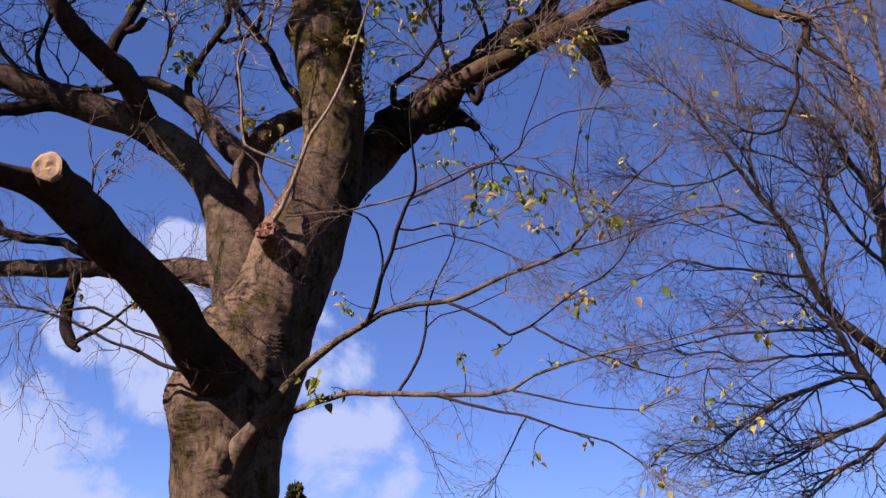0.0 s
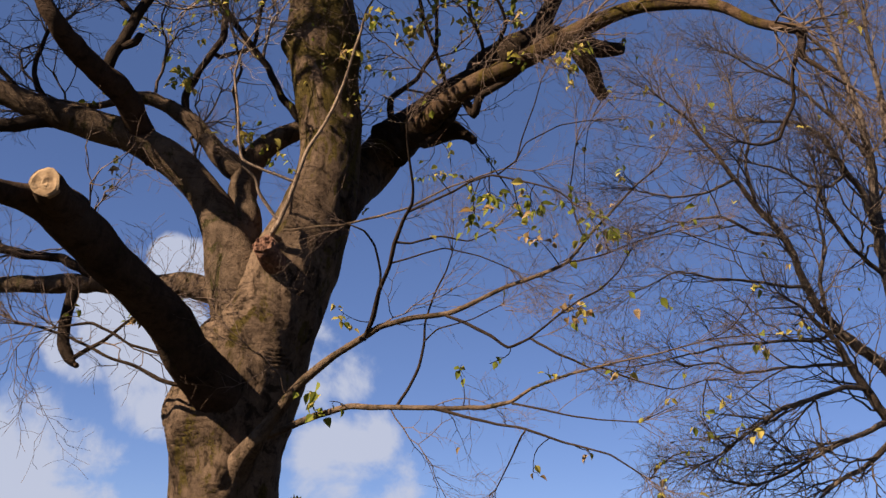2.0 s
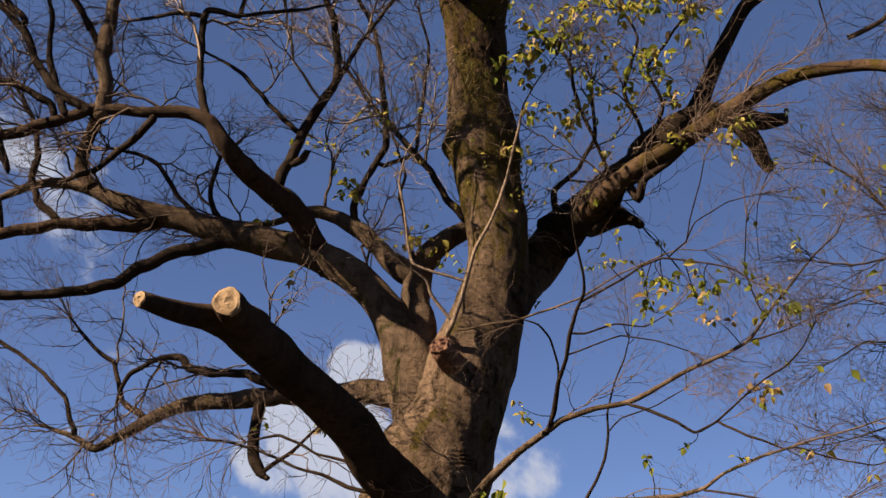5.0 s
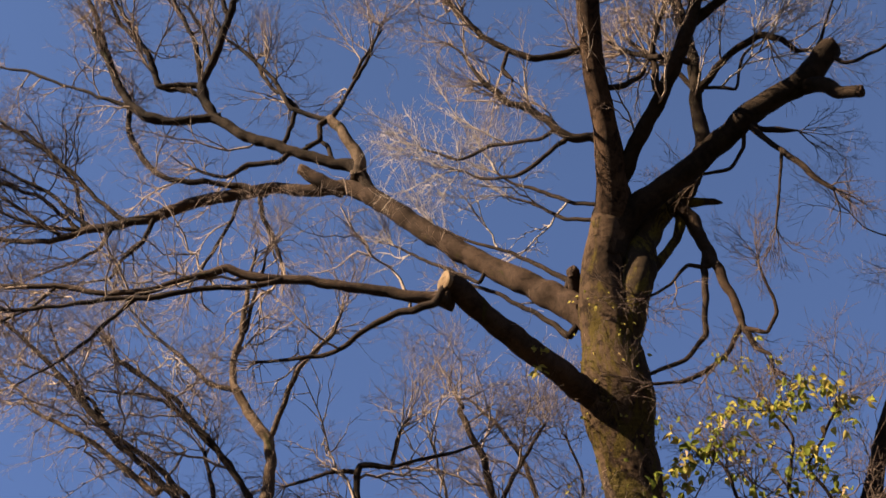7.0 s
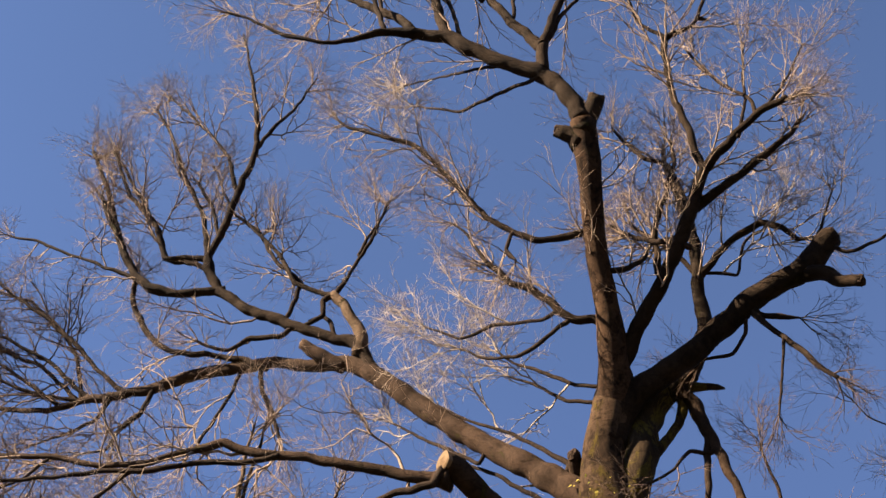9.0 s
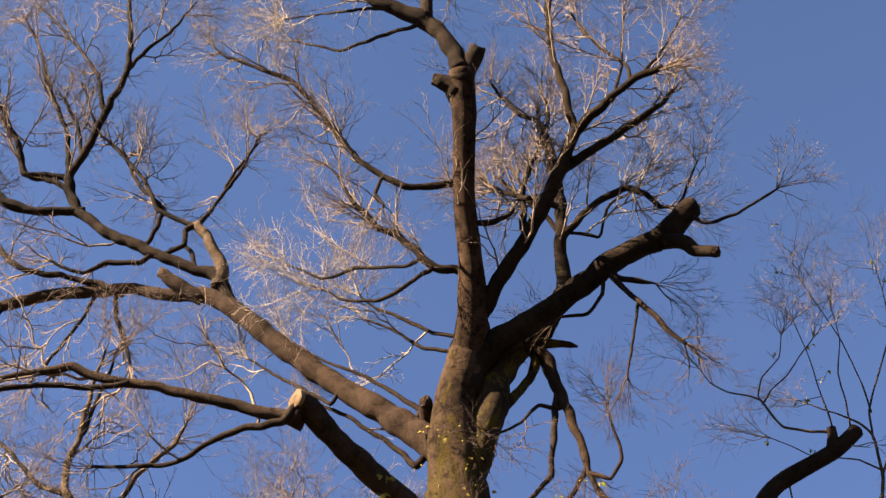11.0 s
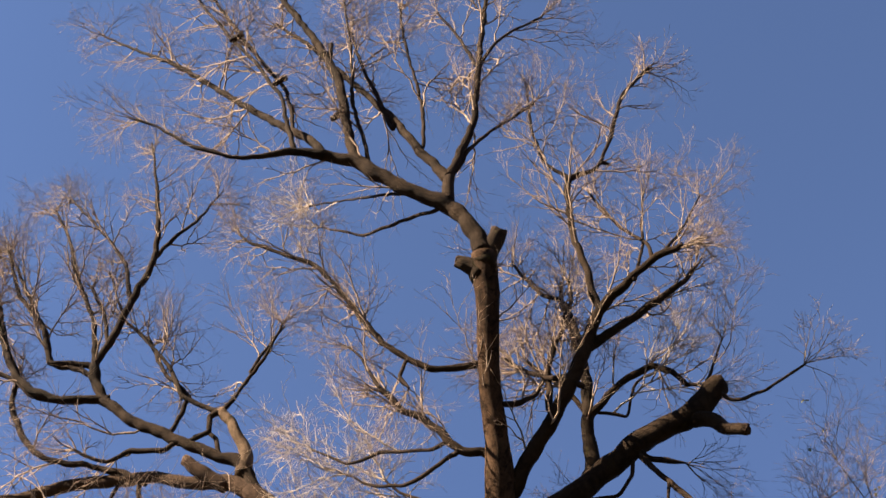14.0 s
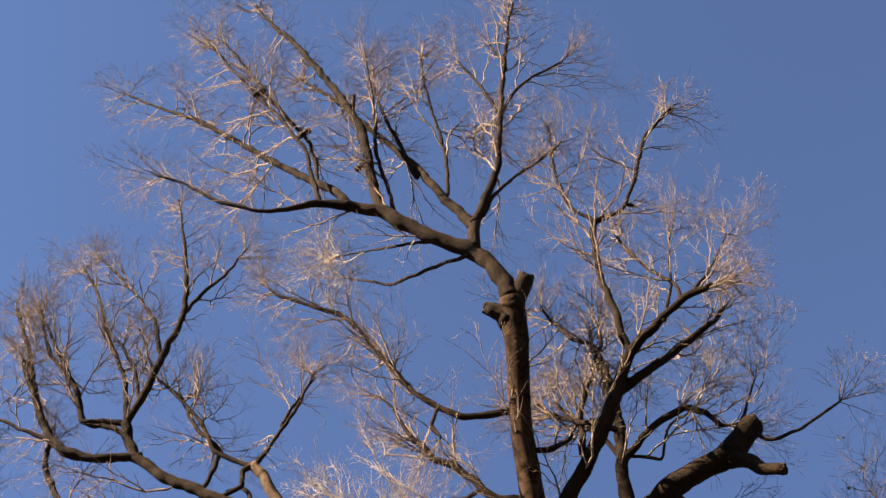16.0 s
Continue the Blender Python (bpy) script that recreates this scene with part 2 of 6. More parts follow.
def spline(points, step, slack=1.0):
    """A line through x, y, z, r rows, cut into even steps; smooth (slack 1) or bent at its rows (less)."""
    p = np.array(points, float)
    p = np.vstack([2 * p[0] - p[1], p, 2 * p[-1] - p[-2]])
    rows = []
    for i in range(1, len(p) - 2):
        a, b, c, d = p[i - 1], p[i], p[i + 1], p[i + 2]
        n = max(2, int(np.linalg.norm(c[:3] - b[:3]) / step))
        t = (np.arange(n) / n)[:, None]
        u, v = slack * 0.5 * (c - a), slack * 0.5 * (d - b)
        rows.append(b + u * t + (3 * (c - b) - 2 * u - v) * t ** 2 + (2 * (b - c) + u + v) * t ** 3)
    rows.append(p[-2][None])
    out = np.vstack(rows)
    out[:, 3] = np.maximum(out[:, 3], 0.0015)
    return out


FOLDS = [(-1.21, 7.18, 3.30, 0.120, 0.012, 0.020), (-1.08, 7.19, 3.39, 0.090, 0.008, 0.018), (-1.44, 7.23, 2.68, 0.120, 0.020, 0.026), (-0.90, 7.18, 3.15, 0.080, 0.020, 0.020), (-1.14, 7.15, 2.47, 0.100, 0.030, 0.004), (-1.41, 7.20, 2.73, 0.14, 0.01, 0.020), (-1.08, 7.10, 3.46, 0.095, 0.012, 0.018), (-1.13, 7.10, 2.40, 0.13, 0.06, 0.003), (-1.53, 7.40, 2.83, 0.13, 0.05, 0.018), (-0.89, 7.15, 3.37, 0.11, 0.01, 0.010), (-1.10, 7.30, 5.23, 0.09, 0.05, 0.006), (-0.65, 7.00, 6.29, 0.12, 0.03, 0.004), (-0.80, 7.20, 4.25, 0.16, 0, 0.008)]


def rings(line, sides, lumps, seed):
    """Vertices and faces of a tube along a line, with uneven bark."""
    c, r = line[:, :3], line[:, 3]
    tang = np.gradient(c, axis=0)
    tang /= np.linalg.norm(tang, axis=1)[:, None] + 1e-9
    u = np.cross(tang[0], (0.31, 0.17, 0.93) if abs(tang[0][2]) < 0.9 else (1, 0, 0))
    verts = []
    for k in range(len(c)):
        u = u - tang[k] * (u @ tang[k])
        u /= np.linalg.norm(u) + 1e-9
        v = np.cross(tang[k], u)
        for s in range(sides):
            a = 2 * math.pi * s / sides
            way = u * math.cos(a) + v * math.sin(a)
            q = c[k] + way * r[k]
            if lumps:
                e = noise.noise((q[0] * 5 + seed, q[1] * 5, q[2] * 3)) * 0.10 + noise.noise((q[0] * 14, q[1] * 14 + seed, q[2] * 7)) * 0.06
                q = c[k] + way * r[k] * (1 + e * lumps)
                if r[k] > 0.1:
                    for fx, fy, fz, wide, swell, ridge in FOLDS:
                        d = math.exp(-((q[0] - fx) ** 2 + (q[1] - fy) ** 2 + (q[2] - fz) ** 2) / wide ** 2)
                        if d > 0.02:
                            bend = noise.noise((q[0] * 6, q[1] * 6, q[2] * 6)) * 8.5 + noise.noise((q[0] * 2, q[1] * 2, q[2] * 2 + 9)) * 5 + (q[0] - fx) ** 2 * 60
                            crease = max(0.0, math.sin(q[2] * 190 + bend)) ** 3
                            q = q + way * d * (swell - ridge * max(0.0, 0.7 + 1.4 * noise.noise((q[0] * 7, q[1] * 7 + 4, q[2] * 7))) * crease)
            verts.append(q)
    n = len(c)
    faces = [(k * sides + s, k * sides + (s + 1) % sides, (k + 1) * sides + (s + 1) % sides, (k + 1) * sides + s)
             for k in range(n - 1) for s in range(sides)]
    faces.append(tuple(range(sides))[::-1])
    faces.append(tuple((n - 1) * sides + s for s in range(sides)))
    return verts, faces


def level(ob):
    n = 0
    while ob.parent:
        ob, n = ob.parent, n + 1
    return n


def under(name, me, parent):
    """A part below its parent, never deeper than two levels."""
    while level(parent) >= 2:
        parent = parent.parent
    ob = new(name, me)
    ob.parent = parent
    return ob


def cut_face(line, sides, parent, mat, label, torn=0.0):
    """A sawn end: a slightly uneven disc proud of the wood's end."""
    c, r = line[-1, :3], line[-1, 3]
    t = line[-1, :3] - line[-2, :3]
    t /= np.linalg.norm(t)
    u = np.cross(t, (0.2, 0.1, 0.97))
    u /= np.linalg.norm(u)
    v = np.cross(t, u)
    verts, faces = [], []
    shape = ((1.0, -0.02), (0.97, 0.004), (0.80, 0.007), (0.55, 0.006), (0.25, 0.010))
    for k, (part_r, rise) in enumerate(shape):
        for s in range(18):
            a = 2 * math.pi * s / 18
            e = 1 + 0.06 * math.sin(3 * a + r * 90) + 0.03 * math.sin(7 * a)
            verts.append(c + (u * math.cos(a) + v * math.sin(a)) * r * part_r * e + t * (rise + 0.004 * math.sin(2 * a + k) + torn * r * (RNG.uniform(-0.1, 0.55) if part_r < 0.98 else 0.0)))
    for k in range(4):
        faces += [(k * 18 + s, k * 18 + (s + 1) % 18, (k + 1) * 18 + (s + 1) % 18, (k + 1) * 18 + s) for s in range(18)]
    faces.append(tuple(72 + s for s in range(18)))
    ob = under("cut_face", mesh_of("cut_face", verts, faces, mat, False), parent)
    return tagged(ob, label)


def grow(key, name, parent, end, twiggy, points, mat=None):
    """One piece of wood of a tree, through rows of x, y, z and radius."""
    line = spline(points, 0.010 if points[0][3] > 0.2 else max(0.025, min(0.05, points[0][3] * 0.5)), 0.45 if name == "branch" or key.startswith("low") else 0.8 if points[0][3] < 0.15 else 1.0)
    big = points[0][3]
    if big > 0.045 and name not in ("trunk", "upper_trunk", "leader", "stub"):
        run = np.linalg.norm(line[:, :3] - line[0, :3], axis=1)
        line[:, 3] *= 1 + (0.3 if big > 0.1 else 0.2) * np.exp(-run / (1.6 * big))
    if end == "tip":
        if twiggy >= 0.9 and key.startswith(("top", "lead")):
            line = line[:max(6, int(len(line) * 0.9))].copy()
        line[-1, 3] *= 0.4
    # small crooks and knots of the wood
    if big < 0.12:
        s, much = RNG.uniform(0, 50), 0.45 if key.startswith(("low", "vine", "r2")) else 1.0
        for k in range(2, len(line) - 1):
            for often, most in ((3.2, 0.012), (8.0, min(0.017, 0.4 * line[k, 3] + 0.005))):
                q = line[k, :3] * often
                line[k, :3] += np.array((noise.noise((q[0] + s, q[1], q[2])), noise.noise((q[0], q[1] + s, q[2])), noise.noise((q[0], q[1], q[2] + s)))) * most * much
            q = line[k, :3] * 8.5
            line[k, 3] *= 1 + 0.12 * noise.noise((q[0], q[1], q[2] + s)) + 0.25 * max(0.0, noise.noise((q[0] * 0.7 + s, q[1] * 0.7, q[2] * 0.7)) - 0.45)
    sides = 110 if big > 0.2 else 18 if big > 0.08 else 11 if big > 0.03 else 7
    if mat is None:
        # Limbs in shade take the darkened bark colours, sunlit ones the paler copy.
        mat = BARK_FAR if key.startswith("t2") else BARK_LEADER if name == "leader" else BARK_UPPER if name == "upper_trunk" or key == "r1" else BARK_LEAD_SHADED if key in ("leader", "headtop", "headstub", "moss2", "third") else BARK_TRUNK if key == "trunk" else TORN_WOOD if key == "stubb" else BARK_SUNLIT if key in ("r1", "l1", "l1e", "l1f", "l1o", "l5", "low1", "low2", "l4", "l3", "lup2") or key.startswith("r2") and key[2:] in tuple("efghijklmnop") else BARK_DEEP_SHADE if key in ("r2", "r2b", "r2c", "r2d") else BARK_SUNLIT if key == "vine2" else BARK_VINE if key.startswith("vine") else BARK_DEEP_SHADE if key.startswith(("lead", "top", "third", "rbig", "head", "lup")) and key != "lup2" and big > 0.03 else BARK_MOSSY if key in MOSSY else BARK_LIMB_SHADED if big > 0.05 else BARK_BRANCH
    verts, faces = rings(line, sides, 0.75 if big > 0.2 else 1.0 if big > 0.03 else 0.9, len(GROWN) * 1.7)
    ob = under(name, mesh_of(name, verts, faces, mat), GROWN[parent][0])
    if end == "cut":
        fresh = key in FRESH
        cut_face(line, sides, ob, TORN_WOOD if key == "stubb" else CUT_WOOD if key.startswith("cut1") else CUT_DIMMED if fresh else OLD_WOOD, "freshly sawn pale wood" if fresh else "rough broken reddish-brown wood" if key == "stubb" else "old grey-brown saw cut",
                 0.6 if key == "stubb" else 0.0 if fresh or key.startswith("r2") else 0.35)
    GROWN[key] = (ob, line, twiggy)
    return ob


MOSSY = {"moss", "l4", "moss2", "moss6"}
FRESH = {"cut1", "cut1b", "cut2", "lstub"}


def strand(start, way, length, r0, r1, n, wander, lift):
    """A crooked twig as rows of x, y, z, r."""
    p, w, rows = np.array(start, float), np.array(way, float), []
    for k in range(n + 1):
        rows.append((*p, r0 + (r1 - r0) * k / n))
        w = w + RNG.normal(0, wander, 3) + np.array((0, 0, lift))
        w /= np.linalg.norm(w)
        p = p + w * length / n
    return np.array(rows)


def twig_mesh(strands):
    verts, faces = [], []
    for s in strands:
        t = s[-1, :3] - s[0, :3]
        t /= np.linalg.norm(t) + 1e-9
        u = np.cross(t, (0.3, 0.9, 0.2))
        u /= np.linalg.norm(u) + 1e-9
        v = np.cross(t, u)
        base = len(verts)
        for row in s:
            for a in (0.0, 2.094, 4.189):
                verts.append(row[:3] + (u * math.cos(a) + v * math.sin(a)) * row[3])
        for k in range(len(s) - 1):
            for a in range(3):
                b = (a + 1) % 3
                faces.append((base + 3 * k + a, base + 3 * k + b, base + 3 * k + 3 + b, base + 3 * k + 3 + a))
    return verts, faces


def perp(way):
    """A random direction square to another."""
    side = RNG.normal(0, 1, 3)
    side -= way * (side @ way)
    return side / (np.linalg.norm(side) + 1e-9)


def fork(out, tips, start, way, length, r0, r1, rank, knot, lift, open_to, crook):
    """A zigzag shoot, bare at its foot, with side twigs turn by turn to either side and a tuft of fine ones at its tip."""
    n = max(3, min(14, int(length / knot))) if rank else 2
    side = perp(way)
    rows, ways = np.empty((n + 1, 4)), []
    p, w = np.array(start, float), np.array(way, float)
    jitter = RNG.normal(0, 0.10 * crook, (n + 1, 3))
    for k in range(n + 1):
        rows[k, :3], rows[k, 3] = p, r0 + (r1 - r0) * k / n
        w = w + side * (0.17 * crook if k % 2 else -0.17 * crook) + jitter[k]
        w[2] += lift
        w /= math.sqrt(w @ w)
        ways.append(w)
        p = p + w * (length / n)
    out.append(rows)
    if rank == 0:
        return
    tips.append(rows[-1, :3])
    bare_foot = 1 if rank == 1 else max(1, int(n * 0.22))
    for k in list(range(bare_foot, n)) + [n] * (3 if rank == 1 else 2):
        if RNG.uniform() < 0.12:
            continue
        t = ways[min(k, n - 1)]
        a = radians(RNG.uniform(*open_to))
        turn = side * (-1 if k % 2 else 1) + perp(t) * (1.6 if k == n else 0.75)
        turn -= t * (turn @ t)
        turn /= math.sqrt(turn @ turn) + 1e-9
        more = length * (0.50 * (1 - k / n) + 0.18) * RNG.uniform(0.6, 1.2) if rank > 1 else RNG.uniform(0.05, 0.15) * knot / 0.055
        fork(out, tips, rows[k, :3], t * math.cos(a) + turn * math.sin(a), more, min(rows[k, 3] * 0.8, r0 * 0.62), r1 * 0.85, rank - 1, knot * 0.85, lift, open_to, crook)


def twigs_on(line, twiggy, scale=1.0, thin=1.0, lift=0.03, first=0.22, bare=0.85, back=0.0, reach=1.0, open_to=(18, 46), crook=1.0):
    """The shoots along one branch, each with its side twigs, and a fan of them at the tip."""
    out, tips = [], []
    run = np.r_[0, np.cumsum(np.linalg.norm(np.diff(line[:, :3], axis=0), axis=1))]
    total = run[-1]
    fan = 7
    count = int(total * (1 - first) * 5.6 * twiggy / scale) + fan
    for k in range(count):
        part = RNG.uniform(0.93, 1.0) if k < fan else first + (1 - first) * (k - fan + RNG.uniform(0, 1)) / (count - fan)
        i = min(max(int(np.searchsorted(run, total * part)), 1), len(line) - 1)
        if line[i, 3] > 0.034 and RNG.uniform() < bare:
            continue
        tang = line[i, :3] - line[i - 1, :3]
        tang = tang / (np.linalg.norm(tang) + 1e-9)
        a = radians(RNG.uniform(4, 46) if k < fan else RNG.uniform(24, 54))
        way = tang * math.cos(a) + perp(tang) * math.sin(a) + np.array((0, back, 0.07))
        way /= np.linalg.norm(way)
        length = (RNG.uniform(0.26, 0.52) if k < fan else RNG.uniform(0.55, 1.15) * (0.42 + 0.80 * (1 - part))) * scale * reach
        r0 = min(0.0072 + 0.006 * length, max(0.0048, line[i, 3] * 0.62)) * thin
        fork(out, tips, line[i, :3], way, length, r0, 0.0018 * thin, 2, 0.064 * scale * (1.35 if crook > 1.5 else 1.0), lift, open_to, crook)
    return out, tips


# Branches whose twigs are coloured as if in sun, palest first.
PALE_SUNLIT = ("topd", "topd2", "leadm2", "leadm3", "leadm5", "leadm6", "cut2i", "cut2h", "third4", "l1g", "lup2")
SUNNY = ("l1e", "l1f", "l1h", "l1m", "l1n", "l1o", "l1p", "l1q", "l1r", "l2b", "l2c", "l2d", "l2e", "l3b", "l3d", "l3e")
FINE = ("t2", "low", "vine", "l5", "r1", "l3", "l4", "l1", "l2")


def twigs_for(tree_keys, scale=1.0, thin=1.0):
    """The fine twigs of every limb, as one mesh under each limb or trunk. Gives the tips by branch."""
    by_limb, tips = {}, {}
    for key in tree_keys:
        ob, line, twiggy = GROWN[key]
        if twiggy <= 0:
            continue
        fine = key.startswith(FINE)
        tall = scale * min(1.45, max(1.0, 1 + 0.055 * (line[-1, 2] - 6)))
        low, far, wild = key.startswith(("low", "vine")), key.startswith("t2"), key.startswith(("l1", "l2", "l3", "l4", "l5", "r1", "r2", "cut2b", "cut2c", "cut2d", "cut2e", "cut2f"))
        many = 0.36 if low else 0.95 if far else 0.3 if key in ("rbig3", "rbig4", "rbig5") else 0.55 if key.startswith(("rbig", "moss")) else 0.36 if key in PALE_SUNLIT else 0.46 if key.startswith(("l2", "l4")) else 0.6 if key.startswith("cut2") else 0.36 if wild else 1.0
        stout = 0.5 if low else 1.15 if far else 0.8 if key.startswith("r2") else 1.15 if key in PALE_SUNLIT else 0.95
        made, ends = twigs_on(line, twiggy * many, tall, thin * stout, 0.012 if fine else 0.022, bare=0.0 if key == "lead2" or far else 0.45 if key in ("l1", "l2", "l3", "l4", "l5", "r1") else 0.85, back=0.0 if fine else 0.08,
                              reach=0.95 if low else 0.95 if far else 0.85 if key.startswith("r2") else 1.4 if wild else 1.35 if key in PALE_SUNLIT else 0.88, open_to=(30, 64) if low or far else (26, 60) if wild else (22, 52), crook=2.3 if wild else 1.5)
        holder = ob if level(ob) == 1 else ob.parent
        # Sunlit branches get paler twig bark, so the light sits in the colour.
        mat = BARK_FAR if far else BARK_PALE_SUNLIT if key in PALE_SUNLIT else BARK_TWIG if key in SUNNY else BARK_RED if key in ("la", "lb", "lc", "ld", "lf", "lh", "li", "lj") or key.startswith(("low", "vine", "l5", "l2", "l3", "l1", "r1", "t2", "moss", "rbig3", "rbig4", "rbig5", "rbig8")) else BARK_TWIG
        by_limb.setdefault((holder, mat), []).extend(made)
        tips[key] = ends
    for (holder, mat), made in by_limb.items():
        v, fc = twig_mesh(made)
        tagged(under("twig_haze", mesh_of("twig_haze", v, fc, mat), holder), "fine bare twigs", kind="stuff")
    return tips


def tree_base(key, place, label):
    ob = tagged(new("tree"), label, "tree")
    ob.location = place
    bpy.context.view_layer.update()
    GROWN[key] = (ob, None, 0)
    return ob


tree_base("tree", (0, 0, 0), "large old bare broadleaf tree with sawn limbs and mossy bark")
grow("trunk", "trunk", "tree", "in", 0, [(-1.32, 7.50, -0.25, 0.620), (-1.31, 7.50, 0.12, 0.500), (-1.28, 7.50, 0.60, 0.400), (-1.23, 7.50, 1.30, 0.350), (-1.18, 7.50, 2.11, 0.325), (-1.19, 7.49, 2.36, 0.315), (-1.21, 7.47, 2.64, 0.341), (-1.19, 7.46, 2.84, 0.361), (-1.16, 7.45, 3.01, 0.366), (-1.11, 7.45, 3.19, 0.348), (-1.05, 7.44, 3.35, 0.318), (-0.99, 7.43, 3.55, 0.293), (-0.92, 7.42, 3.73, 0.273), (-0.86, 7.41, 3.91, 0.250), (-0.81, 7.40, 4.10, 0.227), (-0.75, 7.38, 4.40, 0.201), (-0.76, 7.37, 4.67, 0.199), (-0.82, 7.36, 5.03, 0.211), (-0.85, 7.35, 5.26, 0.232), (-0.90, 7.33, 5.61, 0.201), (-0.91, 7.32, 5.91, 0.196), (-0.93, 7.31, 6.17, 0.202), (-0.93, 7.30, 6.42, 0.243)])
grow("upper", "upper_trunk", "tree", "tip", 0, [(-0.90, 7.35, 5.66, 0.1980), (-0.91, 7.31, 5.93, 0.1960), (-0.92, 7.28, 6.15, 0.2050), (-0.92, 7.24, 6.39, 0.2530), (-0.92, 7.21, 6.63, 0.2489), (-0.92, 7.18, 6.92, 0.2039), (-0.92, 7.13, 7.23, 0.1950), (-0.90, 7.09, 7.54, 0.1560), (-0.81, 7.05, 7.82, 0.1540), (-0.74, 7.02, 8.06, 0.1500), (-0.71, 6.96, 8.27, 0.1100)])
grow("leader", "leader", "tree", "in", 2.4, [(-0.76, 7.04, 7.91, 0.136), (-0.70, 6.81, 8.21, 0.118), (-0.67, 6.59, 8.53, 0.097), (-0.67, 6.38, 8.83, 0.087), (-0.65, 6.23, 9.05, 0.085), (-0.60, 6.00, 9.39, 0.093), (-0.58, 5.85, 9.64, 0.106), (-0.58, 5.74, 9.81, 0.103)])
grow("headstub", "stub", "leader", "cut", 0, [(-0.61, 5.85, 9.65, 0.108), (-0.68, 5.80, 9.72, 0.068), (-0.79, 5.75, 9.76, 0.052)])
grow("headtop", "stub", "leader", "cut", 0, [(-0.59, 5.80, 9.70, 0.109), (-0.51, 5.75, 9.86, 0.076), (-0.43, 5.70, 10.01, 0.069)])
grow("topl", "limb", "leader", "tip", 1, [(-0.58, 5.74, 9.81, 0.0648), (-0.62, 5.70, 10.01, 0.0700), (-0.73, 5.65, 10.29, 0.0673), (-0.89, 5.60, 10.45, 0.0650), (-1.14, 5.53, 10.60, 0.0615), (-1.43, 5.45, 10.85, 0.0678), (-1.62, 5.40, 11.04, 0.0590), (-1.92, 5.33, 11.12, 0.0458), (-2.14, 5.27, 11.14, 0.0352), (-2.53, 5.17, 11.01, 0.0194), (-2.98, 5.07, 11.16, 0.0158), (-3.38, 4.98, 11.53, 0.0123), (-4.06, 4.84, 11.92, 0.0079)])
grow("topl2", "branch", "topl", "tip", 1, [(-1.58, 5.41, 11.00, 0.0484), (-1.67, 5.37, 11.39, 0.0440), (-1.76, 5.29, 12.26, 0.0475), (-1.92, 5.24, 12.85, 0.0440), (-2.22, 5.18, 13.65, 0.0343), (-2.59, 5.12, 14.57, 0.0308), (-2.99, 5.06, 15.38, 0.0202), (-3.39, 5.01, 16.45, 0.0167)])
grow("topstub", "stub", "topl2", "cut", 0, [(-1.90, 5.25, 12.79, 0.030), (-1.90, 5.25, 13.18, 0.025)])
grow("topl3", "branch", "topl", "tip", 1.2, [(-1.87, 5.34, 11.10, 0.0458), (-2.05, 5.36, 11.50, 0.0414), (-2.24, 5.37, 11.74, 0.0370), (-2.76, 5.41, 12.46, 0.0334), (-3.13, 5.43, 13.00, 0.0290), (-3.77, 5.47, 13.92, 0.0255), (-4.36, 5.50, 14.58, 0.0150), (-5.23, 5.54, 15.65, 0.0106)])
grow("topl4", "branch", "topl", "tip", 1, [(-2.14, 5.27, 11.14, 0.026), (-2.22, 5.23, 11.61, 0.023), (-2.33, 5.19, 12.13, 0.019), (-2.68, 5.13, 12.93, 0.020), (-2.97, 5.08, 13.49, 0.016), (-3.48, 5.02, 14.59, 0.017), (-3.85, 4.97, 15.32, 0.012)])
grow("topu", "limb", "topl", "tip", 1.3, [(-0.83, 5.61, 10.44, 0.055), (-0.78, 5.59, 10.85, 0.047), (-0.56, 5.55, 11.61, 0.032), (-0.45, 5.50, 12.64, 0.030), (-0.33, 5.47, 13.72, 0.025), (-0.23, 5.44, 14.68, 0.017), (-0.02, 5.41, 15.72, 0.012)])
grow("topu2", "branch", "topu", "tip", 1.56, [(-0.80, 5.59, 10.79, 0.049), (-1.05, 5.59, 11.29, 0.041), (-1.26, 5.59, 11.89, 0.038), (-1.61, 5.59, 12.65, 0.029), (-1.87, 5.59, 13.19, 0.030), (-2.29, 5.59, 14.04, 0.022), (-2.59, 5.59, 14.53, 0.017), (-3.06, 5.59, 15.21, 0.012)])
grow("topu3", "branch", "topu", "tip", 1.3, [(-0.45, 5.50, 12.66, 0.020), (-0.26, 5.47, 13.01, 0.015), (-0.07, 5.45, 13.18, 0.015), (0.36, 5.40, 13.34, 0.010)])
grow("topu4", "branch", "topu", "tip", 1.3, [(-0.46, 5.50, 12.64, 0.020), (-0.65, 5.50, 13.44, 0.016), (-0.88, 5.50, 14.19, 0.011)])
grow("topu5", "branch", "topu", "tip", 1.3, [(-0.76, 5.58, 10.92, 0.022), (-0.74, 5.59, 10.88, 0.022), (-0.59, 5.64, 11.35, 0.018), (-0.37, 5.68, 11.67, 0.014), (-0.09, 5.74, 12.01, 0.014), (0.16, 5.79, 12.45, 0.010)])
grow("topd", "branch", "topl", "tip", 0.75, [(-0.87, 5.61, 10.37, 0.021), (-1.05, 5.69, 10.44, 0.017), (-1.30, 5.79, 10.53, 0.017), (-1.63, 5.93, 10.64, 0.013), (-2.12, 6.11, 11.18, 0.009)])
grow("topd2", "branch", "topl", "tip", 0.75, [(-1.14, 5.53, 10.55, 0.017), (-1.48, 5.70, 10.88, 0.013), (-1.84, 5.86, 11.15, 0.009), (-2.22, 6.03, 11.43, 0.009)])
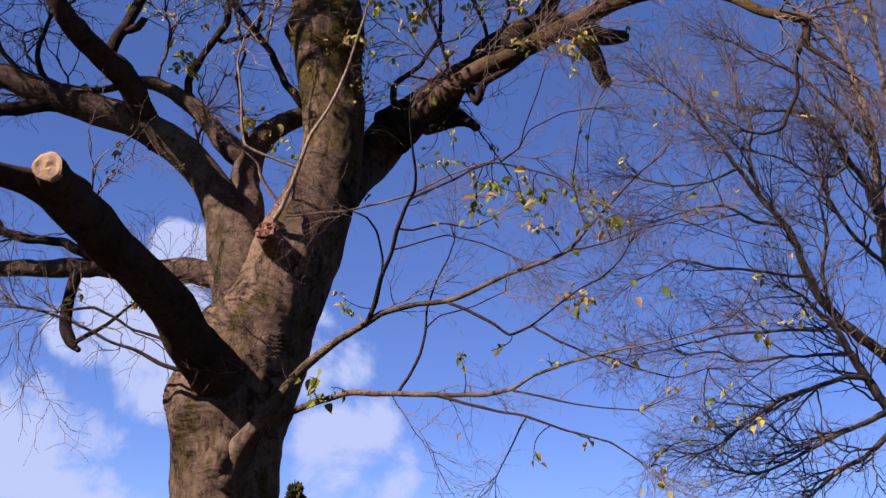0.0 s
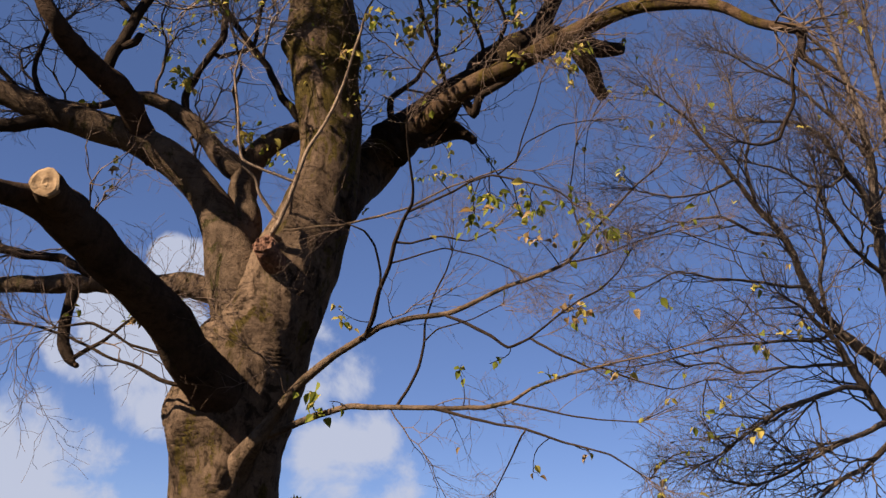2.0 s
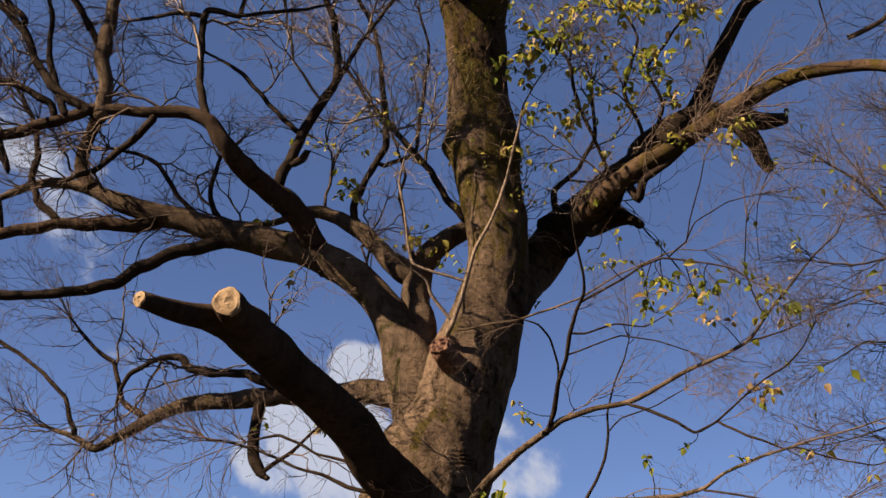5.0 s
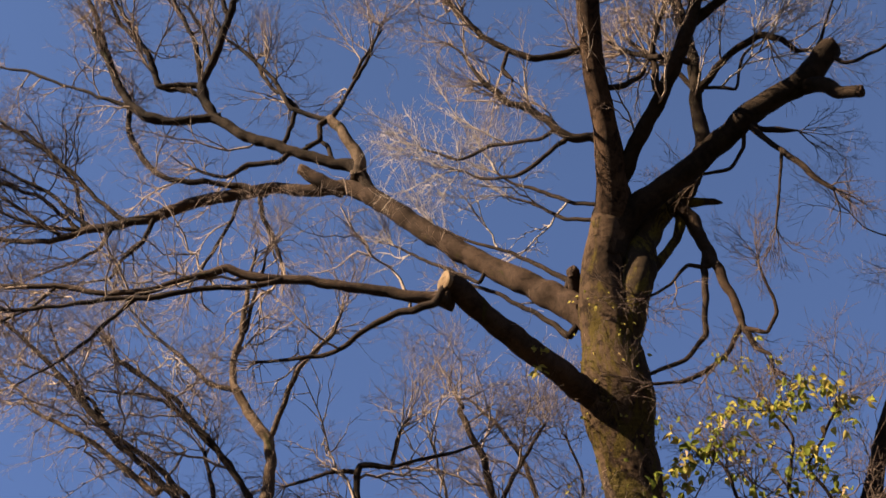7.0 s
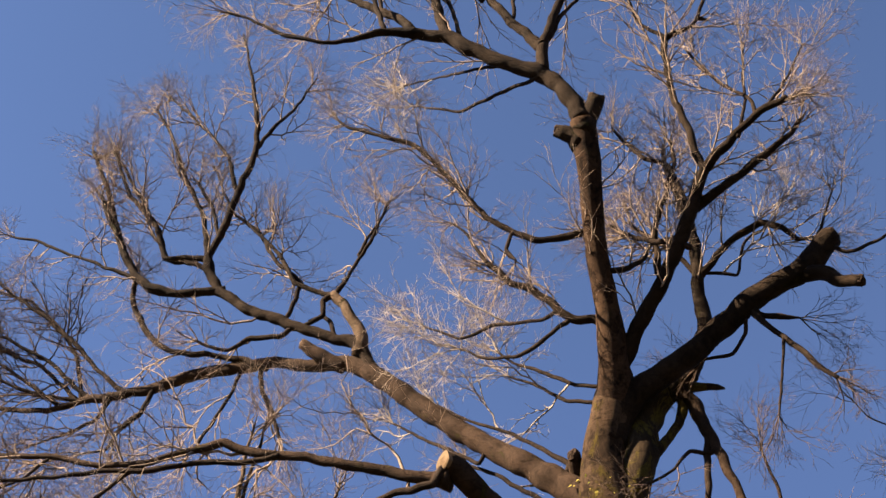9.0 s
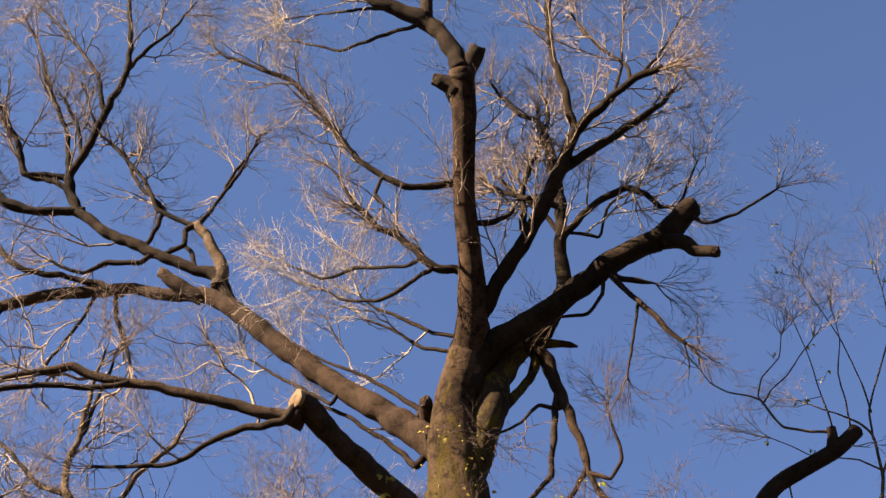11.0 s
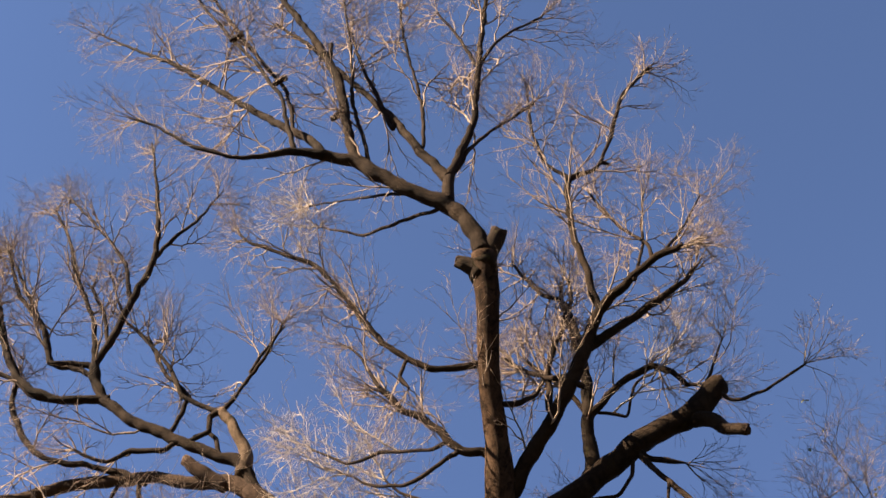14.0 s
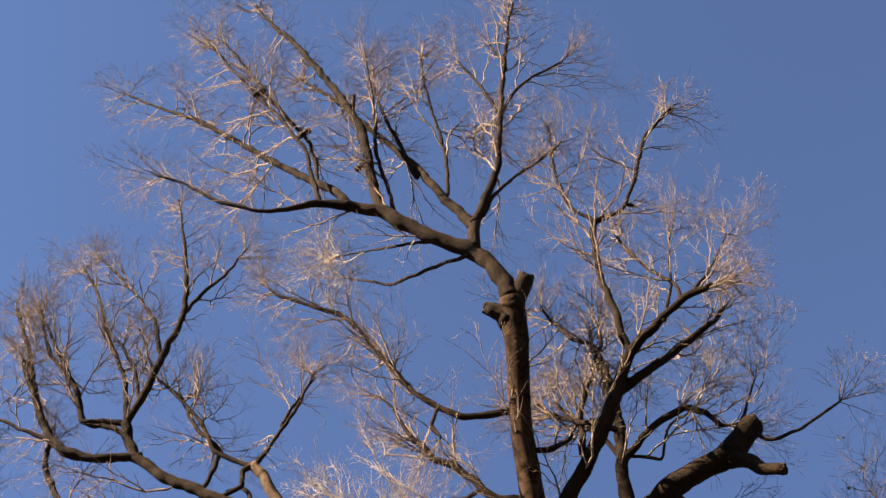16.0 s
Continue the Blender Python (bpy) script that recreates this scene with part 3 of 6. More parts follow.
grow("leadl", "branch", "leader", "tip", 1.69, [(-0.71, 6.26, 9.05, 0.035), (-0.80, 6.25, 9.05, 0.031), (-1.13, 6.21, 9.05, 0.027), (-1.42, 6.17, 9.31, 0.024), (-1.65, 6.13, 9.69, 0.025), (-1.85, 6.09, 10.09, 0.021), (-2.09, 6.06, 10.48, 0.022), (-2.38, 6.03, 10.69, 0.018), (-2.70, 6.00, 10.92, 0.014), (-3.04, 5.96, 11.39, 0.009)])
grow("leadl2", "branch", "leadl", "tip", 1.3, [(-1.28, 6.18, 9.16, 0.016), (-1.35, 6.18, 8.97, 0.019), (-1.28, 6.18, 8.83, 0.011), (-1.29, 6.18, 8.73, 0.011)])
grow("leadm", "limb", "leader", "tip", 1.56, [(-0.71, 6.68, 8.45, 0.046), (-0.79, 6.65, 8.50, 0.035), (-0.96, 6.61, 8.52, 0.035), (-1.13, 6.54, 8.71, 0.031), (-1.39, 6.46, 8.93, 0.027), (-1.55, 6.41, 9.12, 0.024), (-1.65, 6.38, 9.05, 0.016)])
grow("leadm2", "branch", "leadm", "tip", 0.98, [(-0.95, 6.61, 8.52, 0.0270), (-1.06, 6.63, 8.47, 0.0190), (-1.19, 6.66, 8.37, 0.0190), (-1.42, 6.71, 8.32, 0.0150), (-1.72, 6.79, 8.47, 0.0110), (-2.02, 6.87, 8.78, 0.0070)])
grow("leadm3", "branch", "leadm", "tip", 0.98, [(-1.03, 6.58, 8.60, 0.019), (-1.19, 6.63, 8.58, 0.015), (-1.62, 6.74, 8.75, 0.016), (-1.91, 6.82, 8.76, 0.012), (-2.35, 6.93, 9.21, 0.008)])
grow("leadm4", "branch", "leadm", "tip", 1.3, [(-1.55, 6.41, 9.12, 0.020), (-1.62, 6.41, 9.28, 0.016), (-1.72, 6.41, 9.56, 0.012), (-1.89, 6.41, 9.79, 0.008)])
grow("leadm5", "branch", "upper", "tip", 0.98, [(-0.76, 7.02, 8.13, 0.019), (-1.04, 7.10, 8.27, 0.016), (-1.28, 7.17, 8.53, 0.016), (-1.53, 7.24, 8.76, 0.012), (-1.80, 7.32, 9.14, 0.008)])
grow("leadm6", "branch", "upper", "tip", 0.98, [(-0.79, 7.04, 7.97, 0.019), (-1.14, 7.14, 8.18, 0.016), (-1.43, 7.24, 8.52, 0.012), (-1.74, 7.34, 8.82, 0.008)])
grow("lead2", "limb", "tree", "cut", 1.1, [(-0.82, 7.05, 7.87, 0.103), (-0.73, 6.94, 8.06, 0.099), (-0.64, 6.85, 8.22, 0.080), (-0.53, 6.77, 8.31, 0.060), (-0.35, 6.64, 8.49, 0.060), (-0.16, 6.49, 8.69, 0.056), (0.03, 6.33, 8.94, 0.056), (0.27, 6.12, 9.31, 0.043), (0.57, 5.95, 9.45, 0.032), (0.77, 5.84, 9.51, 0.029), (0.97, 5.75, 9.49, 0.025)])
grow("lead2b", "branch", "lead2", "tip", 1.69, [(0.05, 6.29, 9.05, 0.046), (0.23, 6.27, 9.14, 0.039), (0.37, 6.25, 9.20, 0.035), (0.67, 6.21, 9.39, 0.031), (0.97, 6.17, 9.57, 0.024), (1.17, 6.14, 9.85, 0.012)])
grow("lead2c", "branch", "lead2", "tip", 1.3, [(0.28, 6.12, 9.31, 0.031), (0.23, 6.06, 9.70, 0.032), (0.18, 6.00, 10.18, 0.029), (0.17, 5.94, 10.63, 0.026), (0.22, 5.90, 10.94, 0.031), (0.47, 5.86, 10.96, 0.018), (0.66, 5.80, 11.39, 0.018), (0.85, 5.73, 11.97, 0.019), (1.16, 5.67, 12.32, 0.014), (1.45, 5.62, 12.59, 0.010)])
grow("lead2d", "branch", "lead2c", "tip", 1.3, [(0.23, 5.90, 10.92, 0.022), (0.04, 5.90, 11.28, 0.014), (-0.04, 5.90, 11.93, 0.014), (-0.02, 5.90, 12.50, 0.010)])
grow("lead2e", "branch", "lead2", "tip", 1.69, [(0.73, 5.87, 9.52, 0.019), (0.73, 5.90, 9.80, 0.016), (0.55, 5.96, 10.19, 0.012), (0.45, 6.01, 10.56, 0.013), (0.35, 6.07, 11.04, 0.009)])
grow("lead2f", "branch", "lead2", "tip", 1.69, [(0.08, 6.29, 9.08, 0.027), (0.05, 6.35, 9.44, 0.024), (-0.00, 6.41, 9.87, 0.021), (-0.20, 6.47, 10.13, 0.017), (-0.37, 6.55, 10.65, 0.013), (-0.46, 6.59, 10.96, 0.009)])
grow("lead2g", "branch", "lead2", "tip", 1.56, [(-0.23, 6.52, 8.69, 0.034), (-0.22, 6.50, 9.06, 0.023), (-0.11, 6.47, 9.42, 0.020), (0.07, 6.44, 9.93, 0.017), (0.08, 6.42, 10.39, 0.013)])
grow("lead2h", "branch", "lead2", "tip", 1.69, [(-0.04, 6.37, 8.89, 0.027), (-0.21, 6.45, 8.99, 0.023), (-0.43, 6.57, 9.29, 0.020), (-0.61, 6.67, 9.63, 0.012)])
grow("lead2i", "branch", "leader", "tip", 1.69, [(-0.60, 6.42, 8.74, 0.023), (-0.46, 6.48, 8.79, 0.023), (-0.32, 6.54, 8.94, 0.020), (-0.22, 6.62, 9.28, 0.012)])
grow("lead2j", "branch", "lead2", "tip", 1.69, [(-0.04, 6.39, 8.85, 0.023), (0.03, 6.40, 8.78, 0.023), (-0.14, 6.46, 8.96, 0.019), (-0.36, 6.54, 9.21, 0.016), (-0.54, 6.60, 9.38, 0.012)])
grow("lead2k", "branch", "lead2", "tip", 1.37, [(0.79, 5.84, 9.51, 0.016), (1.02, 5.92, 9.91, 0.012), (1.22, 6.00, 10.38, 0.008), (1.34, 6.04, 10.68, 0.009)])
grow("lead2l", "branch", "lead2", "tip", 1.37, [(0.57, 5.95, 9.45, 0.016), (0.57, 5.95, 9.41, 0.016), (0.71, 5.99, 9.93, 0.012), (0.79, 6.03, 10.56, 0.009), (0.89, 6.05, 10.94, 0.009)])
grow("third", "limb", "tree", "tip", 1.3, [(-0.18, 7.30, 8.31, 0.055), (-0.05, 7.26, 8.56, 0.056), (0.02, 7.23, 8.78, 0.065), (0.03, 7.18, 9.19, 0.054), (0.08, 7.13, 9.63, 0.051), (0.07, 7.09, 9.96, 0.039), (-0.00, 7.04, 10.39, 0.027), (-0.02, 7.00, 10.83, 0.018)])
grow("third2", "branch", "third", "tip", 1.18, [(0.06, 7.17, 9.28, 0.042), (0.13, 7.15, 9.32, 0.033), (0.37, 7.10, 9.54, 0.030), (0.62, 7.05, 9.63, 0.030), (0.80, 7.01, 9.48, 0.025), (0.87, 6.99, 9.28, 0.020), (0.97, 6.97, 9.22, 0.012)])
grow("third3", "branch", "third", "tip", 1.69, [(0.03, 7.17, 9.32, 0.025), (-0.07, 7.19, 9.58, 0.021), (-0.25, 7.23, 9.91, 0.018), (-0.44, 7.27, 10.26, 0.013)])
grow("third4", "branch", "third", "tip", 1.95, [(0.04, 7.16, 9.31, 0.017), (0.20, 7.17, 9.29, 0.017), (0.36, 7.20, 9.23, 0.012), (0.47, 7.24, 9.62, 0.013), (0.58, 7.27, 9.77, 0.009)])
grow("rbig", "limb", "tree", "cut", 0.3, [(-0.87, 7.08, 7.62, 0.117), (-0.75, 7.05, 7.83, 0.119), (-0.60, 7.02, 7.99, 0.108), (-0.41, 6.99, 8.09, 0.092), (-0.14, 6.95, 8.22, 0.088), (0.14, 6.91, 8.41, 0.088), (0.42, 6.87, 8.58, 0.089), (0.70, 6.83, 8.69, 0.089), (0.91, 6.80, 8.79, 0.093), (1.09, 6.78, 8.98, 0.090)])
grow("rbig2", "stub", "rbig", "cut", 0, [(0.83, 6.82, 8.68, 0.062), (0.95, 6.77, 8.60, 0.061), (1.06, 6.72, 8.44, 0.049), (1.18, 6.67, 8.34, 0.045)])
grow("rbig3", "branch", "rbig", "tip", 0.6, [(0.35, 6.88, 8.53, 0.027), (0.41, 6.88, 8.40, 0.027), (0.48, 6.86, 8.25, 0.023), (0.58, 6.84, 8.06, 0.022), (0.71, 6.80, 7.75, 0.022), (0.82, 6.78, 7.56, 0.014)])
grow("rbig4", "branch", "rbig", "tip", 0.6, [(0.37, 6.88, 8.55, 0.0230), (0.43, 6.88, 8.43, 0.0230), (0.58, 6.91, 8.37, 0.0230), (0.72, 6.94, 8.34, 0.0060)])
grow("rbig5", "branch", "rbig3", "tip", 0.8, [(0.55, 6.84, 8.10, 0.015), (0.51, 6.84, 7.96, 0.011), (0.44, 6.84, 7.63, 0.011), (0.37, 6.84, 7.38, 0.007)])
grow("rbig6", "branch", "rbig", "tip", 0.98, [(1.06, 6.78, 8.90, 0.020), (1.16, 6.77, 8.78, 0.016), (1.42, 6.73, 8.79, 0.012), (1.66, 6.70, 8.91, 0.012), (1.78, 6.68, 8.97, 0.008)])
grow("rbig7", "branch", "rbig", "tip", 0.98, [(0.95, 6.79, 8.90, 0.016), (1.09, 6.79, 9.22, 0.012), (1.23, 6.79, 9.55, 0.008)])
grow("rbig8", "branch", "rbig", "tip", 1.2, [(0.33, 6.89, 8.48, 0.019), (0.31, 6.94, 8.32, 0.015), (0.16, 7.01, 8.20, 0.015), (-0.06, 7.09, 8.27, 0.012)])
grow("moss", "limb", "tree", "tip", 0, [(-0.86, 7.19, 6.86, 0.1057), (-0.76, 7.15, 7.09, 0.1151), (-0.66, 7.13, 7.37, 0.1170), (-0.62, 7.19, 7.62, 0.1195), (-0.56, 7.25, 7.94, 0.1183), (-0.40, 7.30, 8.19, 0.1028), (-0.24, 7.33, 8.23, 0.0590), (-0.10, 7.36, 8.24, 0.0360), (0.06, 7.40, 8.22, 0.0200)])
grow("moss2", "branch", "moss", "in", 0, [(-0.39, 7.29, 8.15, 0.070), (-0.28, 7.28, 8.24, 0.059), (-0.13, 7.27, 8.39, 0.056), (-0.01, 7.24, 8.70, 0.053)])
grow("moss3", "branch", "moss", "tip", 0.8, [(-0.28, 7.33, 8.19, 0.063), (-0.20, 7.31, 8.02, 0.058), (-0.15, 7.30, 7.82, 0.050), (-0.09, 7.28, 7.60, 0.041), (-0.04, 7.25, 7.28, 0.033), (0.01, 7.22, 6.99, 0.029), (0.01, 7.21, 6.86, 0.021), (0.16, 7.19, 6.78, 0.014), (0.25, 7.17, 6.93, 0.014), (0.23, 7.15, 7.17, 0.011), (0.21, 7.13, 7.41, 0.007)])
grow("moss4", "branch", "moss3", "tip", 0.5, [(-0.12, 7.29, 7.76, 0.030), (-0.17, 7.28, 7.53, 0.026), (-0.20, 7.26, 7.31, 0.026), (-0.26, 7.24, 6.89, 0.021), (-0.42, 7.22, 6.70, 0.017), (-0.70, 7.20, 6.63, 0.014), (-0.86, 7.19, 6.60, 0.010)])
grow("moss5", "branch", "moss3", "tip", 0.6, [(0.01, 7.22, 6.91, 0.021), (-0.14, 7.15, 6.62, 0.017), (-0.42, 7.08, 6.43, 0.014), (-0.65, 7.02, 6.41, 0.010)])
grow("moss6", "branch", "moss", "in", 0, [(-0.24, 7.33, 8.23, 0.043), (-0.24, 7.33, 8.16, 0.043), (-0.34, 7.28, 7.86, 0.038), (-0.45, 7.23, 7.67, 0.038), (-0.59, 7.17, 7.45, 0.033), (-0.65, 7.13, 7.26, 0.029)])
grow("moss7", "branch", "moss3", "tip", 0.8, [(-0.08, 7.27, 7.54, 0.019), (-0.15, 7.27, 7.52, 0.019), (-0.29, 7.22, 7.53, 0.015), (-0.42, 7.15, 7.33, 0.011), (-0.63, 7.07, 7.18, 0.011)])
grow("moss8", "branch", "moss3", "tip", 0.8, [(0.01, 7.21, 6.86, 0.018), (0.06, 7.18, 6.68, 0.017), (0.14, 7.14, 6.55, 0.014), (0.14, 7.11, 6.42, 0.010)])
grow("lbig", "limb", "tree", "tip", 0.2, [(-0.87, 7.16, 7.00, 0.112), (-1.03, 7.18, 7.20, 0.115), (-1.23, 7.21, 7.42, 0.111), (-1.45, 7.23, 7.64, 0.099), (-1.78, 7.27, 7.96, 0.089), (-2.18, 7.30, 8.35, 0.085), (-2.56, 7.34, 8.80, 0.084), (-2.91, 7.37, 9.19, 0.079), (-3.19, 7.39, 9.37, 0.070), (-3.52, 7.42, 9.46, 0.057), (-3.86, 7.44, 9.61, 0.054), (-4.17, 7.46, 9.66, 0.056), (-4.66, 7.49, 9.73, 0.056), (-5.08, 7.52, 9.70, 0.052), (-5.46, 7.55, 9.72, 0.048), (-5.91, 7.58, 9.79, 0.039), (-6.30, 7.60, 9.77, 0.029), (-6.95, 7.63, 10.00, 0.025), (-7.53, 7.66, 10.15, 0.015)])
grow("lstub", "stub", "lbig", "cut", 0, [(-3.13, 7.39, 9.31, 0.070), (-3.28, 7.33, 9.39, 0.065), (-3.40, 7.28, 9.48, 0.057), (-3.50, 7.24, 9.56, 0.048)])
grow("lknot", "stub", "lbig", "cut", 0, [(-1.12, 7.20, 7.48, 0.060), (-1.12, 7.10, 7.54, 0.052), (-1.12, 7.05, 7.56, 0.048)])
grow("lup", "limb", "lbig", "tip", 1.04, [(-2.82, 7.37, 9.07, 0.052), (-2.91, 7.34, 9.30, 0.059), (-3.03, 7.32, 9.51, 0.060), (-3.19, 7.30, 9.60, 0.053), (-3.52, 7.26, 9.78, 0.053), (-3.85, 7.22, 9.99, 0.054), (-4.15, 7.19, 10.20, 0.051), (-4.41, 7.16, 10.48, 0.048), (-4.56, 7.13, 10.83, 0.052), (-4.56, 7.12, 11.03, 0.039), (-4.45, 7.08, 11.36, 0.040), (-4.32, 7.03, 12.00, 0.036), (-4.21, 6.99, 12.52, 0.032), (-4.31, 6.94, 13.36, 0.028), (-4.45, 6.90, 14.07, 0.017), (-4.62, 6.87, 14.86, 0.012)])
grow("lup2", "branch", "lup", "in", 0, [(-2.97, 7.33, 9.37, 0.065), (-2.97, 7.31, 9.57, 0.057), (-3.05, 7.28, 9.78, 0.053), (-3.14, 7.26, 9.99, 0.050), (-3.25, 7.23, 10.14, 0.041)])
grow("lup3", "branch", "lup2", "tip", 1.04, [(-3.23, 7.24, 10.10, 0.032), (-3.35, 7.23, 10.18, 0.023), (-3.64, 7.20, 10.39, 0.023), (-3.84, 7.18, 10.84, 0.019), (-4.09, 7.15, 11.20, 0.015), (-4.28, 7.14, 11.48, 0.015)])
grow("lup4", "branch", "lup2", "tip", 1.25, [(-3.22, 7.24, 10.14, 0.027), (-3.13, 7.24, 10.30, 0.018), (-2.96, 7.24, 10.67, 0.019), (-2.85, 7.24, 10.99, 0.014), (-2.75, 7.24, 11.32, 0.010)])
grow("lup5", "branch", "lup2", "in", 0, [(-3.25, 7.23, 10.12, 0.032), (-3.34, 7.24, 10.07, 0.027), (-3.33, 7.26, 9.89, 0.022), (-3.45, 7.27, 9.84, 0.022), (-3.56, 7.28, 9.82, 0.022)])
grow("lup6", "branch", "lup", "tip", 0, [(-3.20, 7.30, 9.59, 0.026), (-3.28, 7.32, 9.84, 0.022), (-3.38, 7.33, 9.97, 0.018), (-3.52, 7.35, 9.98, 0.014)])
grow("lup7", "stub", "lbig", "cut", 0, [(-2.93, 7.37, 9.21, 0.030), (-2.91, 7.37, 9.33, 0.030), (-2.93, 7.34, 9.48, 0.026), (-2.95, 7.32, 9.57, 0.022)])
grow("lupl", "branch", "lup", "tip", 1.04, [(-4.35, 7.17, 10.47, 0.042), (-4.50, 7.14, 10.46, 0.042), (-4.82, 7.08, 10.47, 0.037), (-5.11, 7.03, 10.62, 0.038), (-5.34, 6.99, 10.87, 0.038), (-5.57, 6.93, 11.38, 0.030), (-5.85, 6.87, 12.01, 0.026)])
grow("lupl2", "branch", "lup", "tip", 1.04, [(-4.56, 7.12, 10.92, 0.034), (-4.62, 7.13, 10.95, 0.034), (-4.84, 7.09, 11.02, 0.029), (-5.03, 7.06, 11.03, 0.029), (-5.23, 7.01, 11.56, 0.025), (-5.61, 6.95, 12.15, 0.021), (-5.94, 6.88, 12.97, 0.016)])
grow("lupl3", "branch", "lup", "tip", 1.25, [(-4.59, 7.12, 11.00, 0.034), (-4.70, 7.04, 11.55, 0.025), (-5.00, 6.95, 12.29, 0.021), (-5.28, 6.87, 13.09, 0.017), (-5.51, 6.82, 13.55, 0.011)])
grow("lupl4", "branch", "lup", "tip", 1.25, [(-4.34, 7.04, 11.88, 0.026), (-4.40, 7.04, 11.94, 0.026), (-4.59, 7.04, 12.60, 0.021), (-5.05, 7.04, 13.39, 0.017), (-5.56, 7.04, 14.15, 0.012)])
grow("lupl5", "branch", "lup", "tip", 1.35, [(-4.23, 7.00, 12.43, 0.026), (-4.08, 7.00, 12.81, 0.022), (-3.86, 7.00, 13.07, 0.016), (-3.64, 7.00, 13.58, 0.011)])
grow("lupl6", "branch", "lup", "tip", 1.35, [(-3.70, 7.24, 9.90, 0.023), (-3.59, 7.24, 10.41, 0.023), (-3.89, 7.26, 10.82, 0.019), (-4.18, 7.28, 11.44, 0.020), (-4.55, 7.31, 11.94, 0.016), (-4.91, 7.34, 12.88, 0.011)])
grow("lupl7", "branch", "lup4", "tip", 1.46, [(-2.99, 7.24, 10.60, 0.019), (-3.02, 7.24, 10.63, 0.019), (-2.89, 7.24, 10.97, 0.014), (-2.75, 7.24, 11.28, 0.010)])
grow("lmid", "branch", "lbig", "tip", 0.8, [(-3.95, 7.45, 9.63, 0.032), (-3.93, 7.44, 9.55, 0.032), (-4.15, 7.41, 9.70, 0.032), (-4.35, 7.39, 9.77, 0.028), (-4.89, 7.31, 9.92, 0.028), (-5.13, 7.28, 10.16, 0.029), (-5.38, 7.23, 10.61, 0.030), (-5.42, 7.21, 10.88, 0.025), (-5.39, 7.19, 10.98, 0.020)])
grow("lmid2", "branch", "lup", "tip", 1, [(-3.61, 7.25, 9.82, 0.027), (-3.75, 7.25, 9.73, 0.027), (-4.03, 7.25, 9.78, 0.028), (-4.25, 7.25, 9.69, 0.018), (-4.62, 7.25, 9.92, 0.014)])
grow("lmid3", "branch", "lup", "tip", 1, [(-4.28, 7.17, 10.36, 0.043), (-4.47, 7.16, 10.47, 0.043), (-4.76, 7.13, 10.50, 0.038), (-5.06, 7.11, 10.59, 0.039), (-5.29, 7.09, 10.82, 0.039), (-5.57, 7.06, 11.33, 0.036), (-5.79, 7.03, 11.92, 0.031), (-6.02, 7.00, 12.55, 0.027), (-6.32, 6.97, 13.24, 0.022)])
grow("lmid4", "branch", "lup", "tip", 1, [(-4.59, 7.13, 10.81, 0.029), (-4.82, 7.12, 10.97, 0.030), (-5.04, 7.11, 11.06, 0.025), (-5.23, 7.08, 11.59, 0.026), (-5.64, 7.05, 12.36, 0.021), (-5.94, 7.03, 12.96, 0.017)])
grow("lmid5", "branch", "lmid3", "tip", 1.2, [(-5.31, 7.09, 10.85, 0.025), (-5.60, 7.05, 11.03, 0.020), (-6.07, 6.99, 11.31, 0.015), (-6.51, 6.94, 11.63, 0.016), (-6.93, 6.89, 11.82, 0.011)])
grow("lmid6", "branch", "lup", "tip", 1, [(-4.50, 7.10, 11.24, 0.020), (-4.62, 7.05, 11.68, 0.020), (-4.85, 7.00, 12.17, 0.016)])
grow("la", "branch", "lbig", "tip", 1.7, [(-5.43, 7.55, 9.72, 0.029), (-5.67, 7.48, 9.96, 0.024), (-6.04, 7.37, 10.39, 0.025), (-6.45, 7.26, 10.82, 0.020), (-6.95, 7.15, 11.26, 0.016)])
grow("lb", "branch", "lbig", "tip", 1.7, [(-5.85, 7.57, 9.79, 0.029), (-6.02, 7.49, 9.95, 0.024), (-6.25, 7.38, 10.19, 0.020), (-6.78, 7.17, 10.52, 0.015)])
grow("lc", "branch", "lbig", "tip", 1.7, [(-6.17, 7.59, 9.78, 0.024), (-6.49, 7.50, 10.06, 0.020), (-6.89, 7.39, 10.39, 0.015)])
grow("ld", "branch", "lbig", "tip", 1.7, [(-5.11, 7.52, 9.68, 0.028), (-5.20, 7.51, 9.37, 0.023), (-5.37, 7.50, 9.20, 0.018), (-5.45, 7.49, 9.00, 0.014), (-5.70, 7.47, 8.99, 0.009)])
grow("le", "branch", "lbig", "tip", 0.7, [(-4.00, 7.45, 9.64, 0.023), (-3.98, 7.45, 9.54, 0.023), (-3.93, 7.45, 9.27, 0.023), (-3.80, 7.45, 8.99, 0.018), (-3.71, 7.45, 8.67, 0.013)])
grow("lf", "branch", "lbig", "tip", 1.7, [(-5.58, 7.55, 9.73, 0.024), (-5.67, 7.53, 9.44, 0.019), (-5.94, 7.49, 9.28, 0.014), (-6.27, 7.45, 9.20, 0.009)])
grow("lg", "branch", "lbig", "tip", 1, [(-4.21, 7.47, 9.67, 0.018), (-4.19, 7.46, 9.61, 0.018), (-4.29, 7.49, 9.31, 0.018), (-4.39, 7.51, 9.11, 0.018), (-4.54, 7.54, 8.87, 0.013), (-4.67, 7.56, 8.73, 0.009)])
